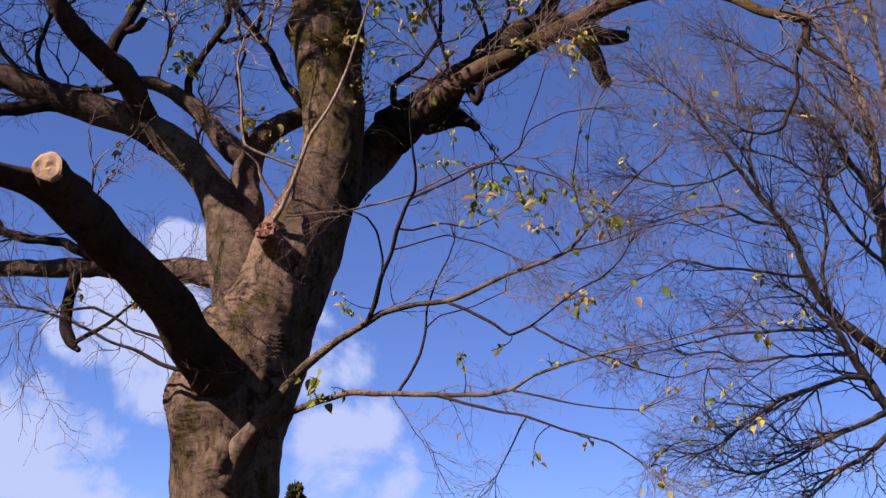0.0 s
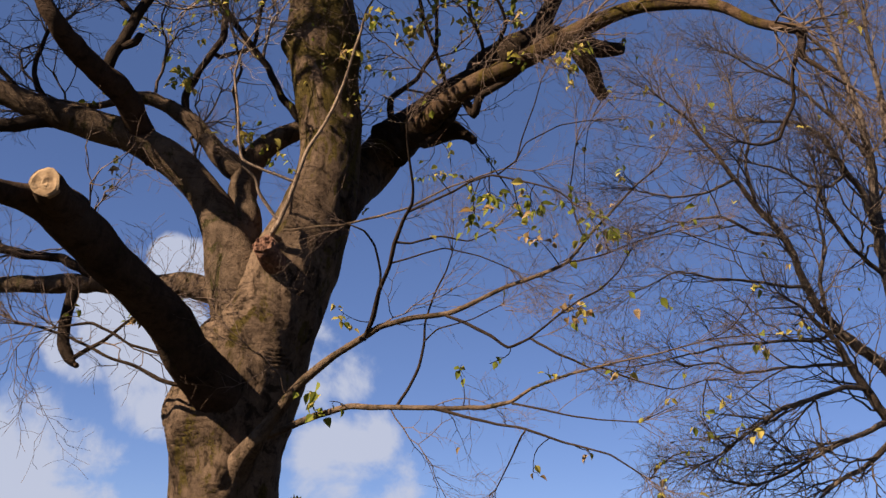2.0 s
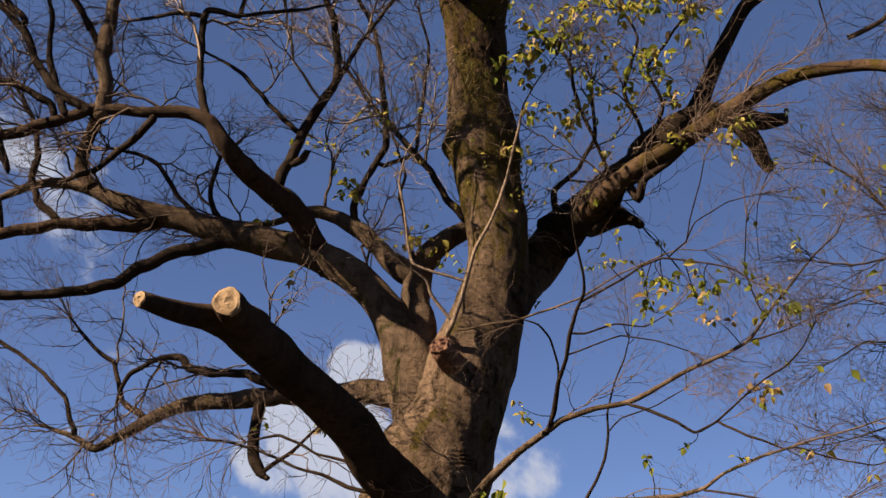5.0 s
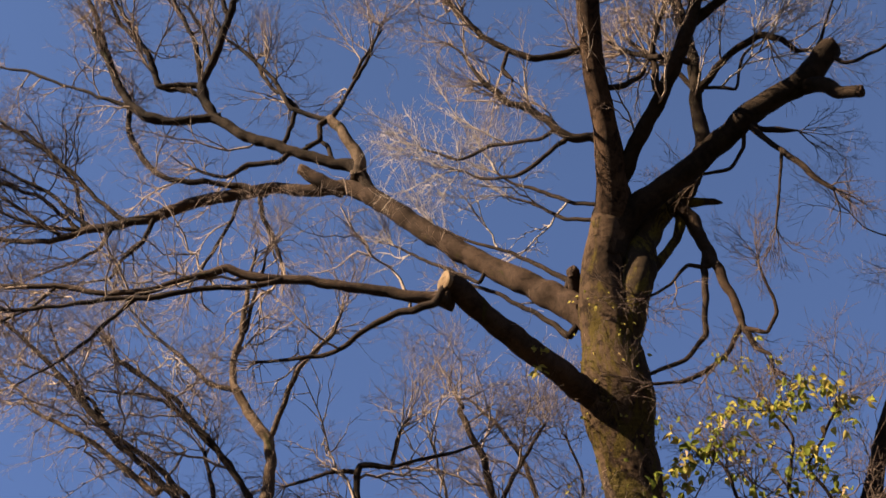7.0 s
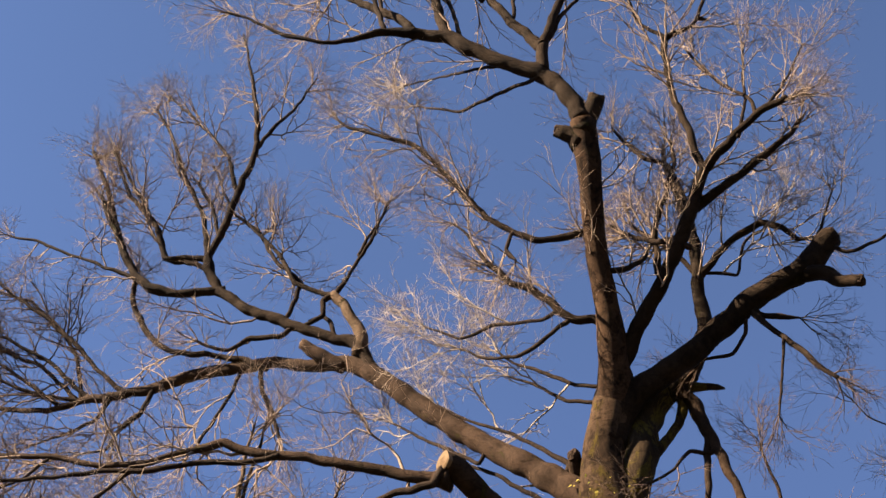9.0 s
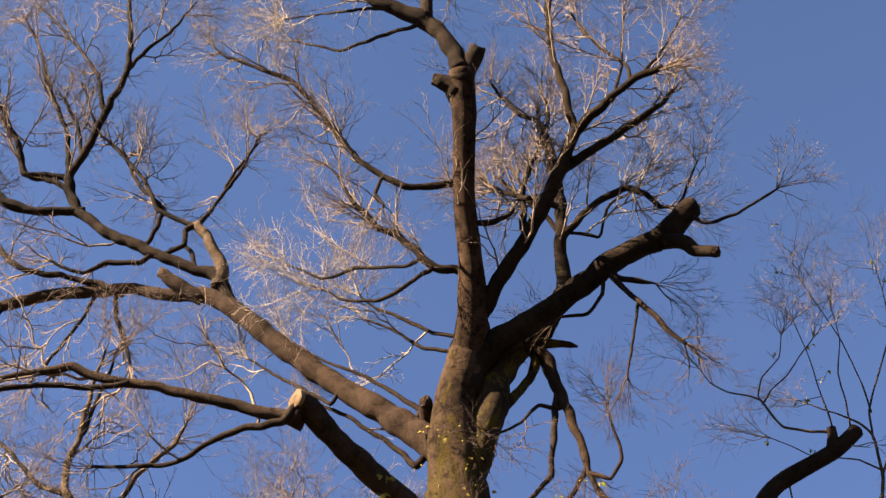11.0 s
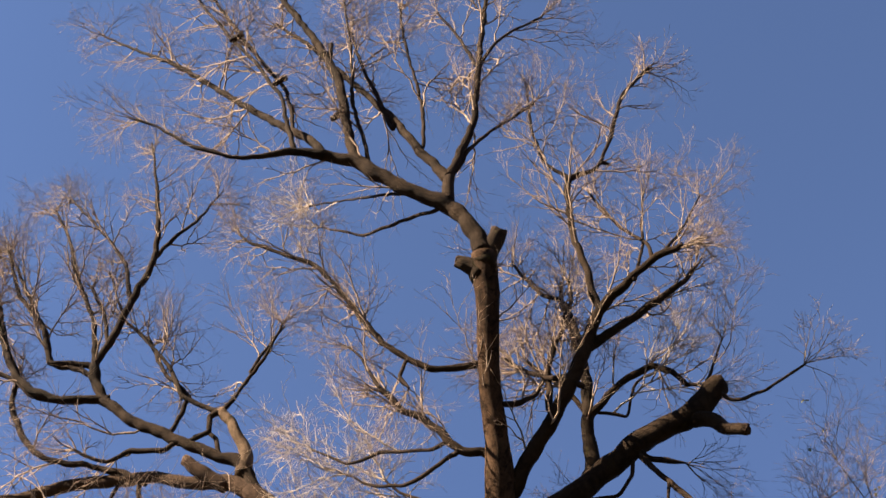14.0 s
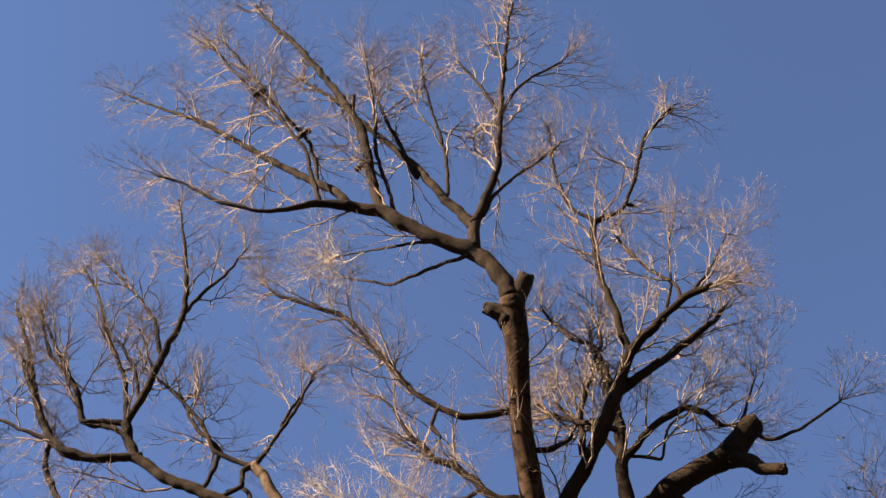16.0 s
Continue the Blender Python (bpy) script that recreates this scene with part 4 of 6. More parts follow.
grow("cut2", "limb", "tree", "cut", 0, [(-0.99, 7.20, 6.36, 0.091), (-1.07, 7.10, 6.43, 0.088), (-1.14, 6.95, 6.46, 0.087), (-1.23, 6.75, 6.46, 0.085), (-1.39, 6.51, 6.55, 0.082), (-1.55, 6.26, 6.63, 0.077), (-1.67, 6.08, 6.70, 0.077), (-1.77, 5.92, 6.75, 0.070)])
grow("cut2b", "branch", "cut2", "tip", 0.9, [(-1.75, 6.01, 6.66, 0.073), (-1.88, 6.00, 6.69, 0.045), (-2.12, 5.96, 6.77, 0.039), (-2.42, 5.92, 6.87, 0.036), (-2.73, 5.88, 6.97, 0.033), (-3.01, 5.84, 7.03, 0.034), (-3.30, 5.80, 7.16, 0.031), (-3.54, 5.77, 7.12, 0.027), (-3.81, 5.73, 7.06, 0.024), (-4.09, 5.70, 7.07, 0.021), (-4.53, 5.65, 7.21, 0.021), (-4.98, 5.60, 7.30, 0.018), (-5.35, 5.56, 7.40, 0.014)])
grow("cut2c", "branch", "cut2b", "tip", 0.9, [(-2.89, 5.85, 7.00, 0.023), (-3.00, 5.84, 6.98, 0.020), (-3.16, 5.81, 6.97, 0.020), (-3.47, 5.76, 7.00, 0.020), (-3.78, 5.71, 6.97, 0.020), (-4.15, 5.66, 7.00, 0.017), (-4.50, 5.61, 6.98, 0.014), (-4.87, 5.55, 7.00, 0.014)])
grow("cut2d", "branch", "cut2", "tip", 1, [(-1.75, 5.95, 6.74, 0.026), (-1.84, 5.95, 6.61, 0.026), (-1.99, 5.97, 6.60, 0.026), (-2.17, 6.00, 6.61, 0.023), (-2.38, 6.03, 6.55, 0.019), (-2.58, 6.07, 6.46, 0.016), (-2.88, 6.11, 6.51, 0.013), (-3.19, 6.15, 6.59, 0.010)])
grow("cut2e", "branch", "cut2b", "tip", 1, [(-3.81, 5.73, 7.05, 0.017), (-4.02, 5.75, 6.97, 0.014), (-4.26, 5.78, 6.78, 0.014), (-4.51, 5.81, 6.66, 0.010), (-4.81, 5.83, 6.56, 0.007)])
grow("cut2f", "branch", "cut2b", "tip", 1, [(-4.53, 5.65, 7.21, 0.014), (-4.69, 5.65, 7.08, 0.010), (-4.93, 5.65, 6.99, 0.010)])
grow("cut2g", "branch", "lbig", "tip", 0.8, [(-1.09, 7.19, 7.26, 0.029), (-1.20, 7.19, 7.07, 0.029), (-1.30, 7.22, 7.20, 0.022), (-1.49, 7.27, 7.44, 0.019), (-1.76, 7.33, 7.73, 0.016), (-2.05, 7.39, 7.96, 0.012)])
grow("cut2h", "branch", "lbig", "tip", 0.75, [(-1.25, 7.21, 7.44, 0.023), (-1.18, 7.21, 7.60, 0.023), (-1.38, 7.27, 7.84, 0.019), (-1.66, 7.35, 8.15, 0.016), (-2.00, 7.44, 8.44, 0.012), (-2.32, 7.51, 8.76, 0.008)])
grow("cut2i", "branch", "lbig", "tip", 0.75, [(-1.82, 7.27, 7.99, 0.016), (-1.88, 7.27, 7.82, 0.016), (-2.14, 7.39, 8.11, 0.016), (-2.48, 7.54, 8.47, 0.013), (-2.78, 7.67, 8.82, 0.009)])
grow("l1", "limb", "tree", "tip", 1.2, [(-1.13, 7.45, 3.34, 0.190), (-1.27, 7.41, 3.72, 0.170), (-1.39, 7.41, 4.02, 0.137), (-1.50, 7.40, 4.19, 0.112), (-1.67, 7.39, 4.36, 0.111), (-1.86, 7.38, 4.48, 0.107), (-2.06, 7.37, 4.56, 0.101), (-2.33, 7.36, 4.62, 0.097), (-2.60, 7.35, 4.69, 0.087), (-2.84, 7.35, 4.77, 0.081), (-3.09, 7.34, 4.83, 0.076), (-3.34, 7.33, 4.92, 0.063), (-3.55, 7.32, 5.01, 0.043), (-3.76, 7.31, 5.06, 0.036), (-3.96, 7.31, 5.04, 0.030), (-4.23, 7.30, 4.93, 0.021), (-4.58, 7.29, 4.81, 0.013)])
grow("l1b", "branch", "l1", "tip", 0.96, [(-3.04, 7.34, 4.78, 0.054), (-3.19, 7.32, 4.74, 0.047), (-3.46, 7.29, 4.74, 0.047), (-3.69, 7.26, 4.74, 0.040), (-3.95, 7.22, 4.67, 0.040), (-4.32, 7.18, 4.62, 0.034), (-4.66, 7.14, 4.57, 0.027)])
grow("l1c", "branch", "l1", "tip", 0.8, [(-2.52, 7.36, 4.63, 0.050), (-2.66, 7.33, 4.58, 0.046), (-2.87, 7.28, 4.51, 0.043), (-3.08, 7.24, 4.40, 0.042), (-3.21, 7.20, 4.28, 0.039), (-3.45, 7.15, 4.20, 0.035), (-3.80, 7.08, 4.16, 0.032), (-4.16, 7.02, 4.16, 0.032), (-4.47, 6.96, 4.12, 0.026)])
grow("l1d", "branch", "l1", "tip", 1.28, [(-3.53, 7.32, 5.01, 0.051), (-3.63, 7.32, 5.18, 0.045), (-3.62, 7.32, 5.38, 0.042), (-3.55, 7.32, 5.63, 0.049)])
grow("l2", "limb", "l1", "tip", 1.2, [(-1.84, 7.38, 4.41, 0.064), (-1.95, 7.34, 4.56, 0.080), (-2.01, 7.20, 4.68, 0.079), (-2.10, 7.05, 4.76, 0.078), (-2.26, 6.81, 4.84, 0.073), (-2.35, 6.62, 4.93, 0.058), (-2.46, 6.55, 5.09, 0.044), (-2.57, 6.54, 5.14, 0.039), (-2.82, 6.53, 5.15, 0.036), (-3.08, 6.51, 5.17, 0.036), (-3.24, 6.50, 5.17, 0.034), (-3.47, 6.49, 5.09, 0.034), (-3.68, 6.47, 5.01, 0.036), (-4.00, 6.45, 4.96, 0.037), (-4.32, 6.43, 4.89, 0.028)])
grow("l1e", "limb", "l2", "tip", 1.28, [(-3.17, 6.51, 5.17, 0.035), (-3.15, 6.51, 5.13, 0.047), (-3.16, 6.52, 5.38, 0.044), (-3.20, 6.52, 5.61, 0.048), (-3.19, 6.54, 5.92, 0.039), (-3.21, 6.54, 6.19, 0.040), (-3.33, 6.55, 6.36, 0.034), (-3.43, 6.56, 6.53, 0.035), (-3.55, 6.56, 6.72, 0.032), (-3.57, 6.57, 6.97, 0.025), (-3.54, 6.58, 7.28, 0.022), (-3.54, 6.60, 7.73, 0.015), (-3.51, 6.61, 8.08, 0.008)])
grow("l1f", "branch", "l1e", "tip", 1.6, [(-3.23, 6.54, 6.17, 0.024), (-3.14, 6.54, 6.47, 0.021), (-3.04, 6.54, 6.78, 0.018), (-2.79, 6.54, 7.02, 0.014), (-2.72, 6.54, 7.26, 0.007)])
grow("l1g", "branch", "l1e", "tip", 2.24, [(-3.55, 6.56, 6.71, 0.021), (-3.77, 6.60, 6.84, 0.018), (-4.13, 6.66, 7.25, 0.015), (-4.45, 6.72, 7.61, 0.012), (-4.73, 6.76, 7.94, 0.008)])
grow("l1h", "branch", "l1e", "tip", 1.6, [(-3.19, 6.52, 5.57, 0.029), (-3.28, 6.50, 5.73, 0.023), (-3.44, 6.47, 5.98, 0.020), (-3.66, 6.43, 6.29, 0.017), (-3.95, 6.39, 6.64, 0.018), (-4.37, 6.34, 7.00, 0.015), (-4.51, 6.32, 7.23, 0.011)])
grow("l1i", "branch", "l1b", "tip", 1.28, [(-3.71, 7.26, 4.76, 0.030), (-3.86, 7.24, 4.88, 0.027), (-3.92, 7.22, 5.05, 0.024), (-3.90, 7.20, 5.25, 0.021), (-3.97, 7.18, 5.51, 0.017), (-4.12, 7.16, 5.73, 0.011)])
grow("l1j", "branch", "l1b", "tip", 1.28, [(-4.08, 7.21, 4.65, 0.024), (-4.14, 7.21, 4.88, 0.024), (-4.36, 7.26, 5.04, 0.021), (-4.61, 7.31, 5.12, 0.017)])
grow("l1k", "branch", "l1", "tip", 1.28, [(-2.48, 7.36, 4.64, 0.020), (-2.67, 7.40, 4.85, 0.020), (-2.72, 7.43, 5.08, 0.017), (-2.69, 7.46, 5.31, 0.014)])
grow("l1l", "branch", "l1", "tip", 1.6, [(-2.72, 7.35, 4.75, 0.020), (-2.91, 7.37, 4.94, 0.017), (-3.11, 7.41, 5.22, 0.017), (-3.30, 7.43, 5.33, 0.014), (-3.53, 7.45, 5.39, 0.011)])
grow("l2b", "branch", "l2", "tip", 1.28, [(-3.21, 6.50, 5.16, 0.034), (-3.34, 6.49, 5.23, 0.031), (-3.47, 6.48, 5.32, 0.028), (-3.60, 6.47, 5.48, 0.029), (-3.74, 6.45, 5.74, 0.026), (-3.97, 6.42, 6.00, 0.026), (-4.20, 6.40, 6.22, 0.020), (-4.51, 6.38, 6.56, 0.025), (-4.96, 6.34, 7.09, 0.018), (-5.52, 6.30, 7.68, 0.012)])
grow("l2c", "branch", "l2", "tip", 1.28, [(-3.37, 6.49, 5.13, 0.025), (-3.44, 6.49, 5.28, 0.025), (-3.55, 6.49, 5.58, 0.019), (-3.57, 6.49, 5.88, 0.016), (-3.68, 6.49, 6.19, 0.013)])
grow("l2d", "branch", "l2", "tip", 1.44, [(-2.48, 6.55, 5.11, 0.028), (-2.55, 6.57, 5.35, 0.025), (-2.59, 6.59, 5.69, 0.022), (-2.57, 6.60, 5.91, 0.023), (-2.36, 6.62, 5.88, 0.016), (-2.34, 6.63, 6.08, 0.013), (-2.25, 6.65, 6.26, 0.010)])
grow("l2e", "branch", "l2d", "tip", 1.6, [(-2.58, 6.60, 5.87, 0.019), (-2.75, 6.63, 5.94, 0.016), (-2.96, 6.67, 5.94, 0.013), (-3.17, 6.70, 5.93, 0.010)])
grow("l2f", "branch", "l2d", "tip", 1.6, [(-2.36, 6.62, 5.88, 0.013), (-2.13, 6.62, 5.89, 0.013), (-1.91, 6.62, 5.91, 0.010), (-1.76, 6.62, 5.94, 0.006)])
grow("l2g", "branch", "l2", "tip", 1.6, [(-3.44, 6.49, 5.12, 0.022), (-3.48, 6.47, 5.21, 0.025), (-3.67, 6.43, 5.31, 0.022), (-3.85, 6.39, 5.34, 0.019), (-4.12, 6.34, 5.29, 0.013)])
grow("l2h", "branch", "l2", "tip", 1.44, [(-3.77, 6.47, 5.00, 0.015), (-3.67, 6.47, 4.75, 0.015), (-3.82, 6.47, 4.98, 0.019), (-3.97, 6.47, 5.14, 0.016), (-4.07, 6.47, 5.31, 0.013)])
grow("l2i", "branch", "l2", "tip", 1.44, [(-2.82, 6.53, 5.15, 0.025), (-2.82, 6.53, 5.10, 0.025), (-3.01, 6.60, 4.96, 0.022), (-3.21, 6.67, 4.84, 0.019), (-3.42, 6.73, 4.80, 0.013)])
grow("l4", "limb", "l1", "in", 1.2, [(-1.23, 7.42, 3.87, 0.092), (-1.26, 7.46, 4.11, 0.097), (-1.29, 7.50, 4.32, 0.095), (-1.28, 7.53, 4.48, 0.085), (-1.17, 7.57, 4.64, 0.079), (-0.97, 7.62, 4.80, 0.060)])
grow("l3", "limb", "l4", "in", 1.2, [(-1.28, 7.51, 4.38, 0.058), (-1.40, 7.51, 4.45, 0.074), (-1.54, 7.51, 4.60, 0.062), (-1.71, 7.51, 4.75, 0.057), (-1.91, 7.51, 4.86, 0.047), (-2.11, 7.51, 4.88, 0.034), (-2.30, 7.51, 4.80, 0.024), (-2.58, 7.51, 4.81, 0.014)])
grow("l3b", "limb", "l2", "tip", 1.44, [(-2.13, 7.00, 4.82, 0.041), (-2.10, 7.02, 4.95, 0.038), (-2.04, 7.05, 5.14, 0.036), (-1.99, 7.09, 5.34, 0.033), (-1.86, 7.13, 5.61, 0.030), (-1.83, 7.17, 5.84, 0.027), (-1.92, 7.22, 6.24, 0.024), (-2.07, 7.27, 6.66, 0.021), (-2.05, 7.28, 6.70, 0.018), (-2.14, 7.30, 6.89, 0.011)])
grow("l3c", "stub", "l3b", "tip", 0, [(-2.07, 7.03, 5.01, 0.023), (-1.98, 7.03, 5.03, 0.026), (-1.94, 7.03, 5.10, 0.019)])
grow("l3d", "branch", "l3b", "tip", 1.76, [(-1.85, 7.14, 5.63, 0.020), (-1.72, 7.27, 6.03, 0.017), (-1.62, 7.34, 6.25, 0.014), (-1.49, 7.44, 6.53, 0.011)])
grow("l3e", "branch", "l3", "tip", 1.44, [(-1.71, 7.51, 4.78, 0.030), (-1.75, 7.53, 4.93, 0.027), (-1.68, 7.56, 5.13, 0.024), (-1.56, 7.60, 5.40, 0.024), (-1.61, 7.67, 5.88, 0.021), (-1.71, 7.73, 6.39, 0.018), (-1.90, 7.77, 6.78, 0.015), (-2.10, 7.81, 7.08, 0.011)])
grow("l3f", "branch", "l3b", "tip", 1.44, [(-2.02, 7.07, 5.25, 0.020), (-2.24, 7.12, 5.46, 0.017), (-2.48, 7.18, 5.76, 0.014), (-2.71, 7.22, 5.94, 0.010), (-3.00, 7.27, 6.13, 0.007)])
grow("l3g", "branch", "l3e", "tip", 1.44, [(-1.62, 7.59, 5.28, 0.017), (-1.57, 7.59, 5.26, 0.017), (-1.36, 7.62, 5.36, 0.014), (-1.34, 7.68, 5.78, 0.014), (-1.32, 7.74, 6.28, 0.011), (-1.42, 7.79, 6.65, 0.007)])
grow("l4b", "branch", "trunk", "tip", 1.44, [(-0.78, 7.37, 4.77, 0.029), (-0.97, 7.37, 4.74, 0.029), (-1.09, 7.38, 4.89, 0.026), (-1.21, 7.40, 5.11, 0.023), (-1.45, 7.42, 5.41, 0.020), (-1.70, 7.45, 5.73, 0.014), (-1.88, 7.47, 6.02, 0.011)])
grow("l4c", "branch", "l4", "tip", 0.96, [(-1.28, 7.51, 4.40, 0.016), (-1.34, 7.42, 4.64, 0.013), (-1.40, 7.33, 4.89, 0.013), (-1.35, 7.28, 5.02, 0.010), (-1.40, 7.21, 5.20, 0.007)])
# cut1 is coloured with the darker limb bark to carry its underside's shade.
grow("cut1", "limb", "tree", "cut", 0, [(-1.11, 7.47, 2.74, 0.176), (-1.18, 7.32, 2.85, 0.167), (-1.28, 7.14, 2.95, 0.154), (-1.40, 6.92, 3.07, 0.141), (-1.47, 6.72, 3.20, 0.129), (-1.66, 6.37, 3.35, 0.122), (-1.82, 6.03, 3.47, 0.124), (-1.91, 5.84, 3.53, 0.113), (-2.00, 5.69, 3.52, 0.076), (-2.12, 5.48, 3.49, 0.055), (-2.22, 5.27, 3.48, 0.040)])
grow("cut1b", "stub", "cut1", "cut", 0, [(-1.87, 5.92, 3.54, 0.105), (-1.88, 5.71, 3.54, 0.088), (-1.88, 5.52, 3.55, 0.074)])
grow("stubb", "stub", "trunk", "cut", 0, [(-0.93, 7.42, 3.64, 0.115), (-0.99, 7.22, 3.71, 0.082), (-1.05, 7.02, 3.78, 0.067)])
grow("l5", "limb", "tree", "tip", 1.28, [(-1.08, 7.43, 3.48, 0.100), (-1.30, 7.48, 3.57, 0.096), (-1.51, 7.53, 3.63, 0.085), (-1.68, 7.57, 3.64, 0.073), (-1.87, 7.61, 3.64, 0.068), (-2.19, 7.67, 3.65, 0.063), (-2.43, 7.72, 3.65, 0.059), (-2.76, 7.79, 3.63, 0.054), (-3.09, 7.85, 3.56, 0.043), (-3.34, 7.91, 3.44, 0.034), (-3.51, 7.94, 3.36, 0.030), (-3.74, 7.98, 3.46, 0.019), (-4.03, 8.03, 3.55, 0.010)])
grow("l5b", "branch", "l5", "tip", 1.28, [(-2.15, 7.66, 3.66, 0.039), (-2.30, 7.65, 3.74, 0.033), (-2.42, 7.64, 3.79, 0.029), (-2.65, 7.62, 3.79, 0.029), (-2.80, 7.61, 3.83, 0.030), (-2.85, 7.60, 3.90, 0.026), (-3.00, 7.59, 3.89, 0.020), (-3.18, 7.58, 3.79, 0.016), (-3.24, 7.57, 3.66, 0.013), (-3.26, 7.56, 3.54, 0.010)])
grow("l5c", "stub", "l5", "cut", 0, [(-2.32, 7.70, 3.69, 0.045), (-2.32, 7.65, 3.53, 0.038), (-2.31, 7.59, 3.33, 0.037), (-2.25, 7.53, 3.14, 0.037), (-2.18, 7.50, 3.08, 0.018)])
grow("l5d", "branch", "l5", "tip", 1.28, [(-3.18, 7.86, 3.56, 0.027), (-3.33, 7.86, 3.66, 0.020), (-3.45, 7.86, 3.94, 0.017), (-3.61, 7.86, 4.07, 0.014), (-3.81, 7.86, 4.28, 0.007)])
grow("l5e", "branch", "l5", "tip", 1.28, [(-3.70, 7.97, 3.46, 0.020), (-3.83, 8.00, 3.74, 0.017), (-4.14, 8.03, 4.00, 0.014), (-4.44, 8.05, 4.19, 0.011), (-4.76, 8.07, 4.42, 0.007)])
grow("l5f", "branch", "l5c", "tip", 1.28, [(-2.22, 7.52, 3.11, 0.015), (-2.20, 7.52, 3.14, 0.015), (-2.02, 7.44, 3.24, 0.012), (-1.88, 7.37, 3.34, 0.009), (-1.77, 7.32, 3.40, 0.006)])
grow("l5g", "branch", "cut1", "tip", 1.28, [(-1.35, 7.02, 3.02, 0.014), (-1.45, 7.01, 2.91, 0.014), (-1.70, 7.06, 3.00, 0.011), (-1.91, 7.10, 3.07, 0.009), (-2.21, 7.16, 3.20, 0.009), (-2.50, 7.21, 3.26, 0.006)])
grow("l5h", "branch", "cut1", "tip", 1.28, [(-1.50, 6.88, 3.04, 0.011), (-1.72, 6.94, 3.11, 0.008), (-1.98, 7.02, 3.24, 0.009), (-2.22, 7.08, 3.21, 0.006)])
grow("r1", "limb", "tree", "tip", 0.3, [(-0.77, 7.35, 4.09, 0.1550), (-0.67, 7.66, 4.37, 0.1624), (-0.54, 7.89, 4.62, 0.1571), (-0.38, 7.79, 4.78, 0.1369), (-0.17, 7.47, 4.80, 0.0858), (-0.03, 7.20, 4.85, 0.0690), (0.17, 7.06, 4.95, 0.0620), (0.47, 6.86, 5.05, 0.0580), (0.78, 6.65, 5.16, 0.0540), (1.00, 6.50, 5.21, 0.0420), (1.23, 6.35, 5.18, 0.0370), (1.46, 6.20, 5.10, 0.0310), (1.64, 6.07, 4.94, 0.0280), (1.86, 5.90, 4.82, 0.0260)])
grow("r1b", "branch", "r1", "tip", 0.5, [(1.82, 5.92, 4.84, 0.022), (1.83, 5.93, 4.75, 0.024), (1.83, 5.93, 4.69, 0.022), (1.86, 5.91, 4.65, 0.014), (1.90, 5.88, 4.61, 0.013), (1.98, 5.86, 4.54, 0.010), (2.04, 5.84, 4.49, 0.006)])
grow("r1c", "branch", "r1", "tip", 0.7, [(1.83, 5.97, 4.75, 0.016), (1.81, 6.01, 4.63, 0.011), (1.82, 6.05, 4.47, 0.010), (1.79, 6.07, 4.38, 0.010), (1.76, 6.10, 4.28, 0.010), (1.67, 6.11, 4.23, 0.008), (1.53, 6.11, 4.25, 0.006)])
# r2 and stubs b to d: their shade is put into the dark bark colour.
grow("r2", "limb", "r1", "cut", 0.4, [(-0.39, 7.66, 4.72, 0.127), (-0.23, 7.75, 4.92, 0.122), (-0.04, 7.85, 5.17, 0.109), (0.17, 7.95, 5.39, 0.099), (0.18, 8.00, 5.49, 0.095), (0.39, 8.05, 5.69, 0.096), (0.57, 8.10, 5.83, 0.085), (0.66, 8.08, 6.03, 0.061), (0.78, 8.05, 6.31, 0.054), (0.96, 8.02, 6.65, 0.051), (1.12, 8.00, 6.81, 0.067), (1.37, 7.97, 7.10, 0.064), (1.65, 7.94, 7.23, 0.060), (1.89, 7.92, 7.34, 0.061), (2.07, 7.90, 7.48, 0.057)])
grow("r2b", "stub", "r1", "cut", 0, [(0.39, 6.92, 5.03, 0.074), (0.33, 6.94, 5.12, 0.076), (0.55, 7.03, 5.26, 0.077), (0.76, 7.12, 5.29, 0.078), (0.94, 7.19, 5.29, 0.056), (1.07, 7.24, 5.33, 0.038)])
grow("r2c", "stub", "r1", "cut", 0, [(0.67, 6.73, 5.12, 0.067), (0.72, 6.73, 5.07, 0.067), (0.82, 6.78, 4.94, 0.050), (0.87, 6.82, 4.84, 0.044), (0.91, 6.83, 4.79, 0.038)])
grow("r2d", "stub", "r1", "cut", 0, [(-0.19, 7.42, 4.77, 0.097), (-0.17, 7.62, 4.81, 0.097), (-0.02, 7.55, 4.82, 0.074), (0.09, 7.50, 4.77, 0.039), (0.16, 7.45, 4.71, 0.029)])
grow("r2e", "branch", "r2", "tip", 0.5, [(1.93, 7.96, 7.45, 0.0152), (1.87, 7.89, 7.48, 0.0128), (1.73, 7.85, 7.48, 0.0119), (1.53, 7.81, 7.52, 0.0109), (1.46, 7.73, 7.55, 0.0095), (1.37, 7.61, 7.64, 0.0086), (1.28, 7.55, 7.65, 0.0062), (1.14, 7.50, 7.66, 0.0062), (1.01, 7.42, 7.71, 0.0053), (0.92, 7.29, 7.80, 0.0038)])
grow("r2k", "branch", "r2e", "tip", 0.5, [(1.39, 7.63, 7.61, 0.0086), (1.37, 7.62, 7.70, 0.0062), (1.42, 7.56, 7.82, 0.0062), (1.57, 7.49, 7.94, 0.0048), (1.62, 7.40, 8.09, 0.0038)])
grow("r2l", "branch", "r2e", "tip", 0.5, [(1.40, 7.62, 7.63, 0.0086), (1.46, 7.53, 7.67, 0.0062), (1.58, 7.44, 7.71, 0.0057), (1.69, 7.31, 7.78, 0.0048), (1.81, 7.19, 7.85, 0.0038)])
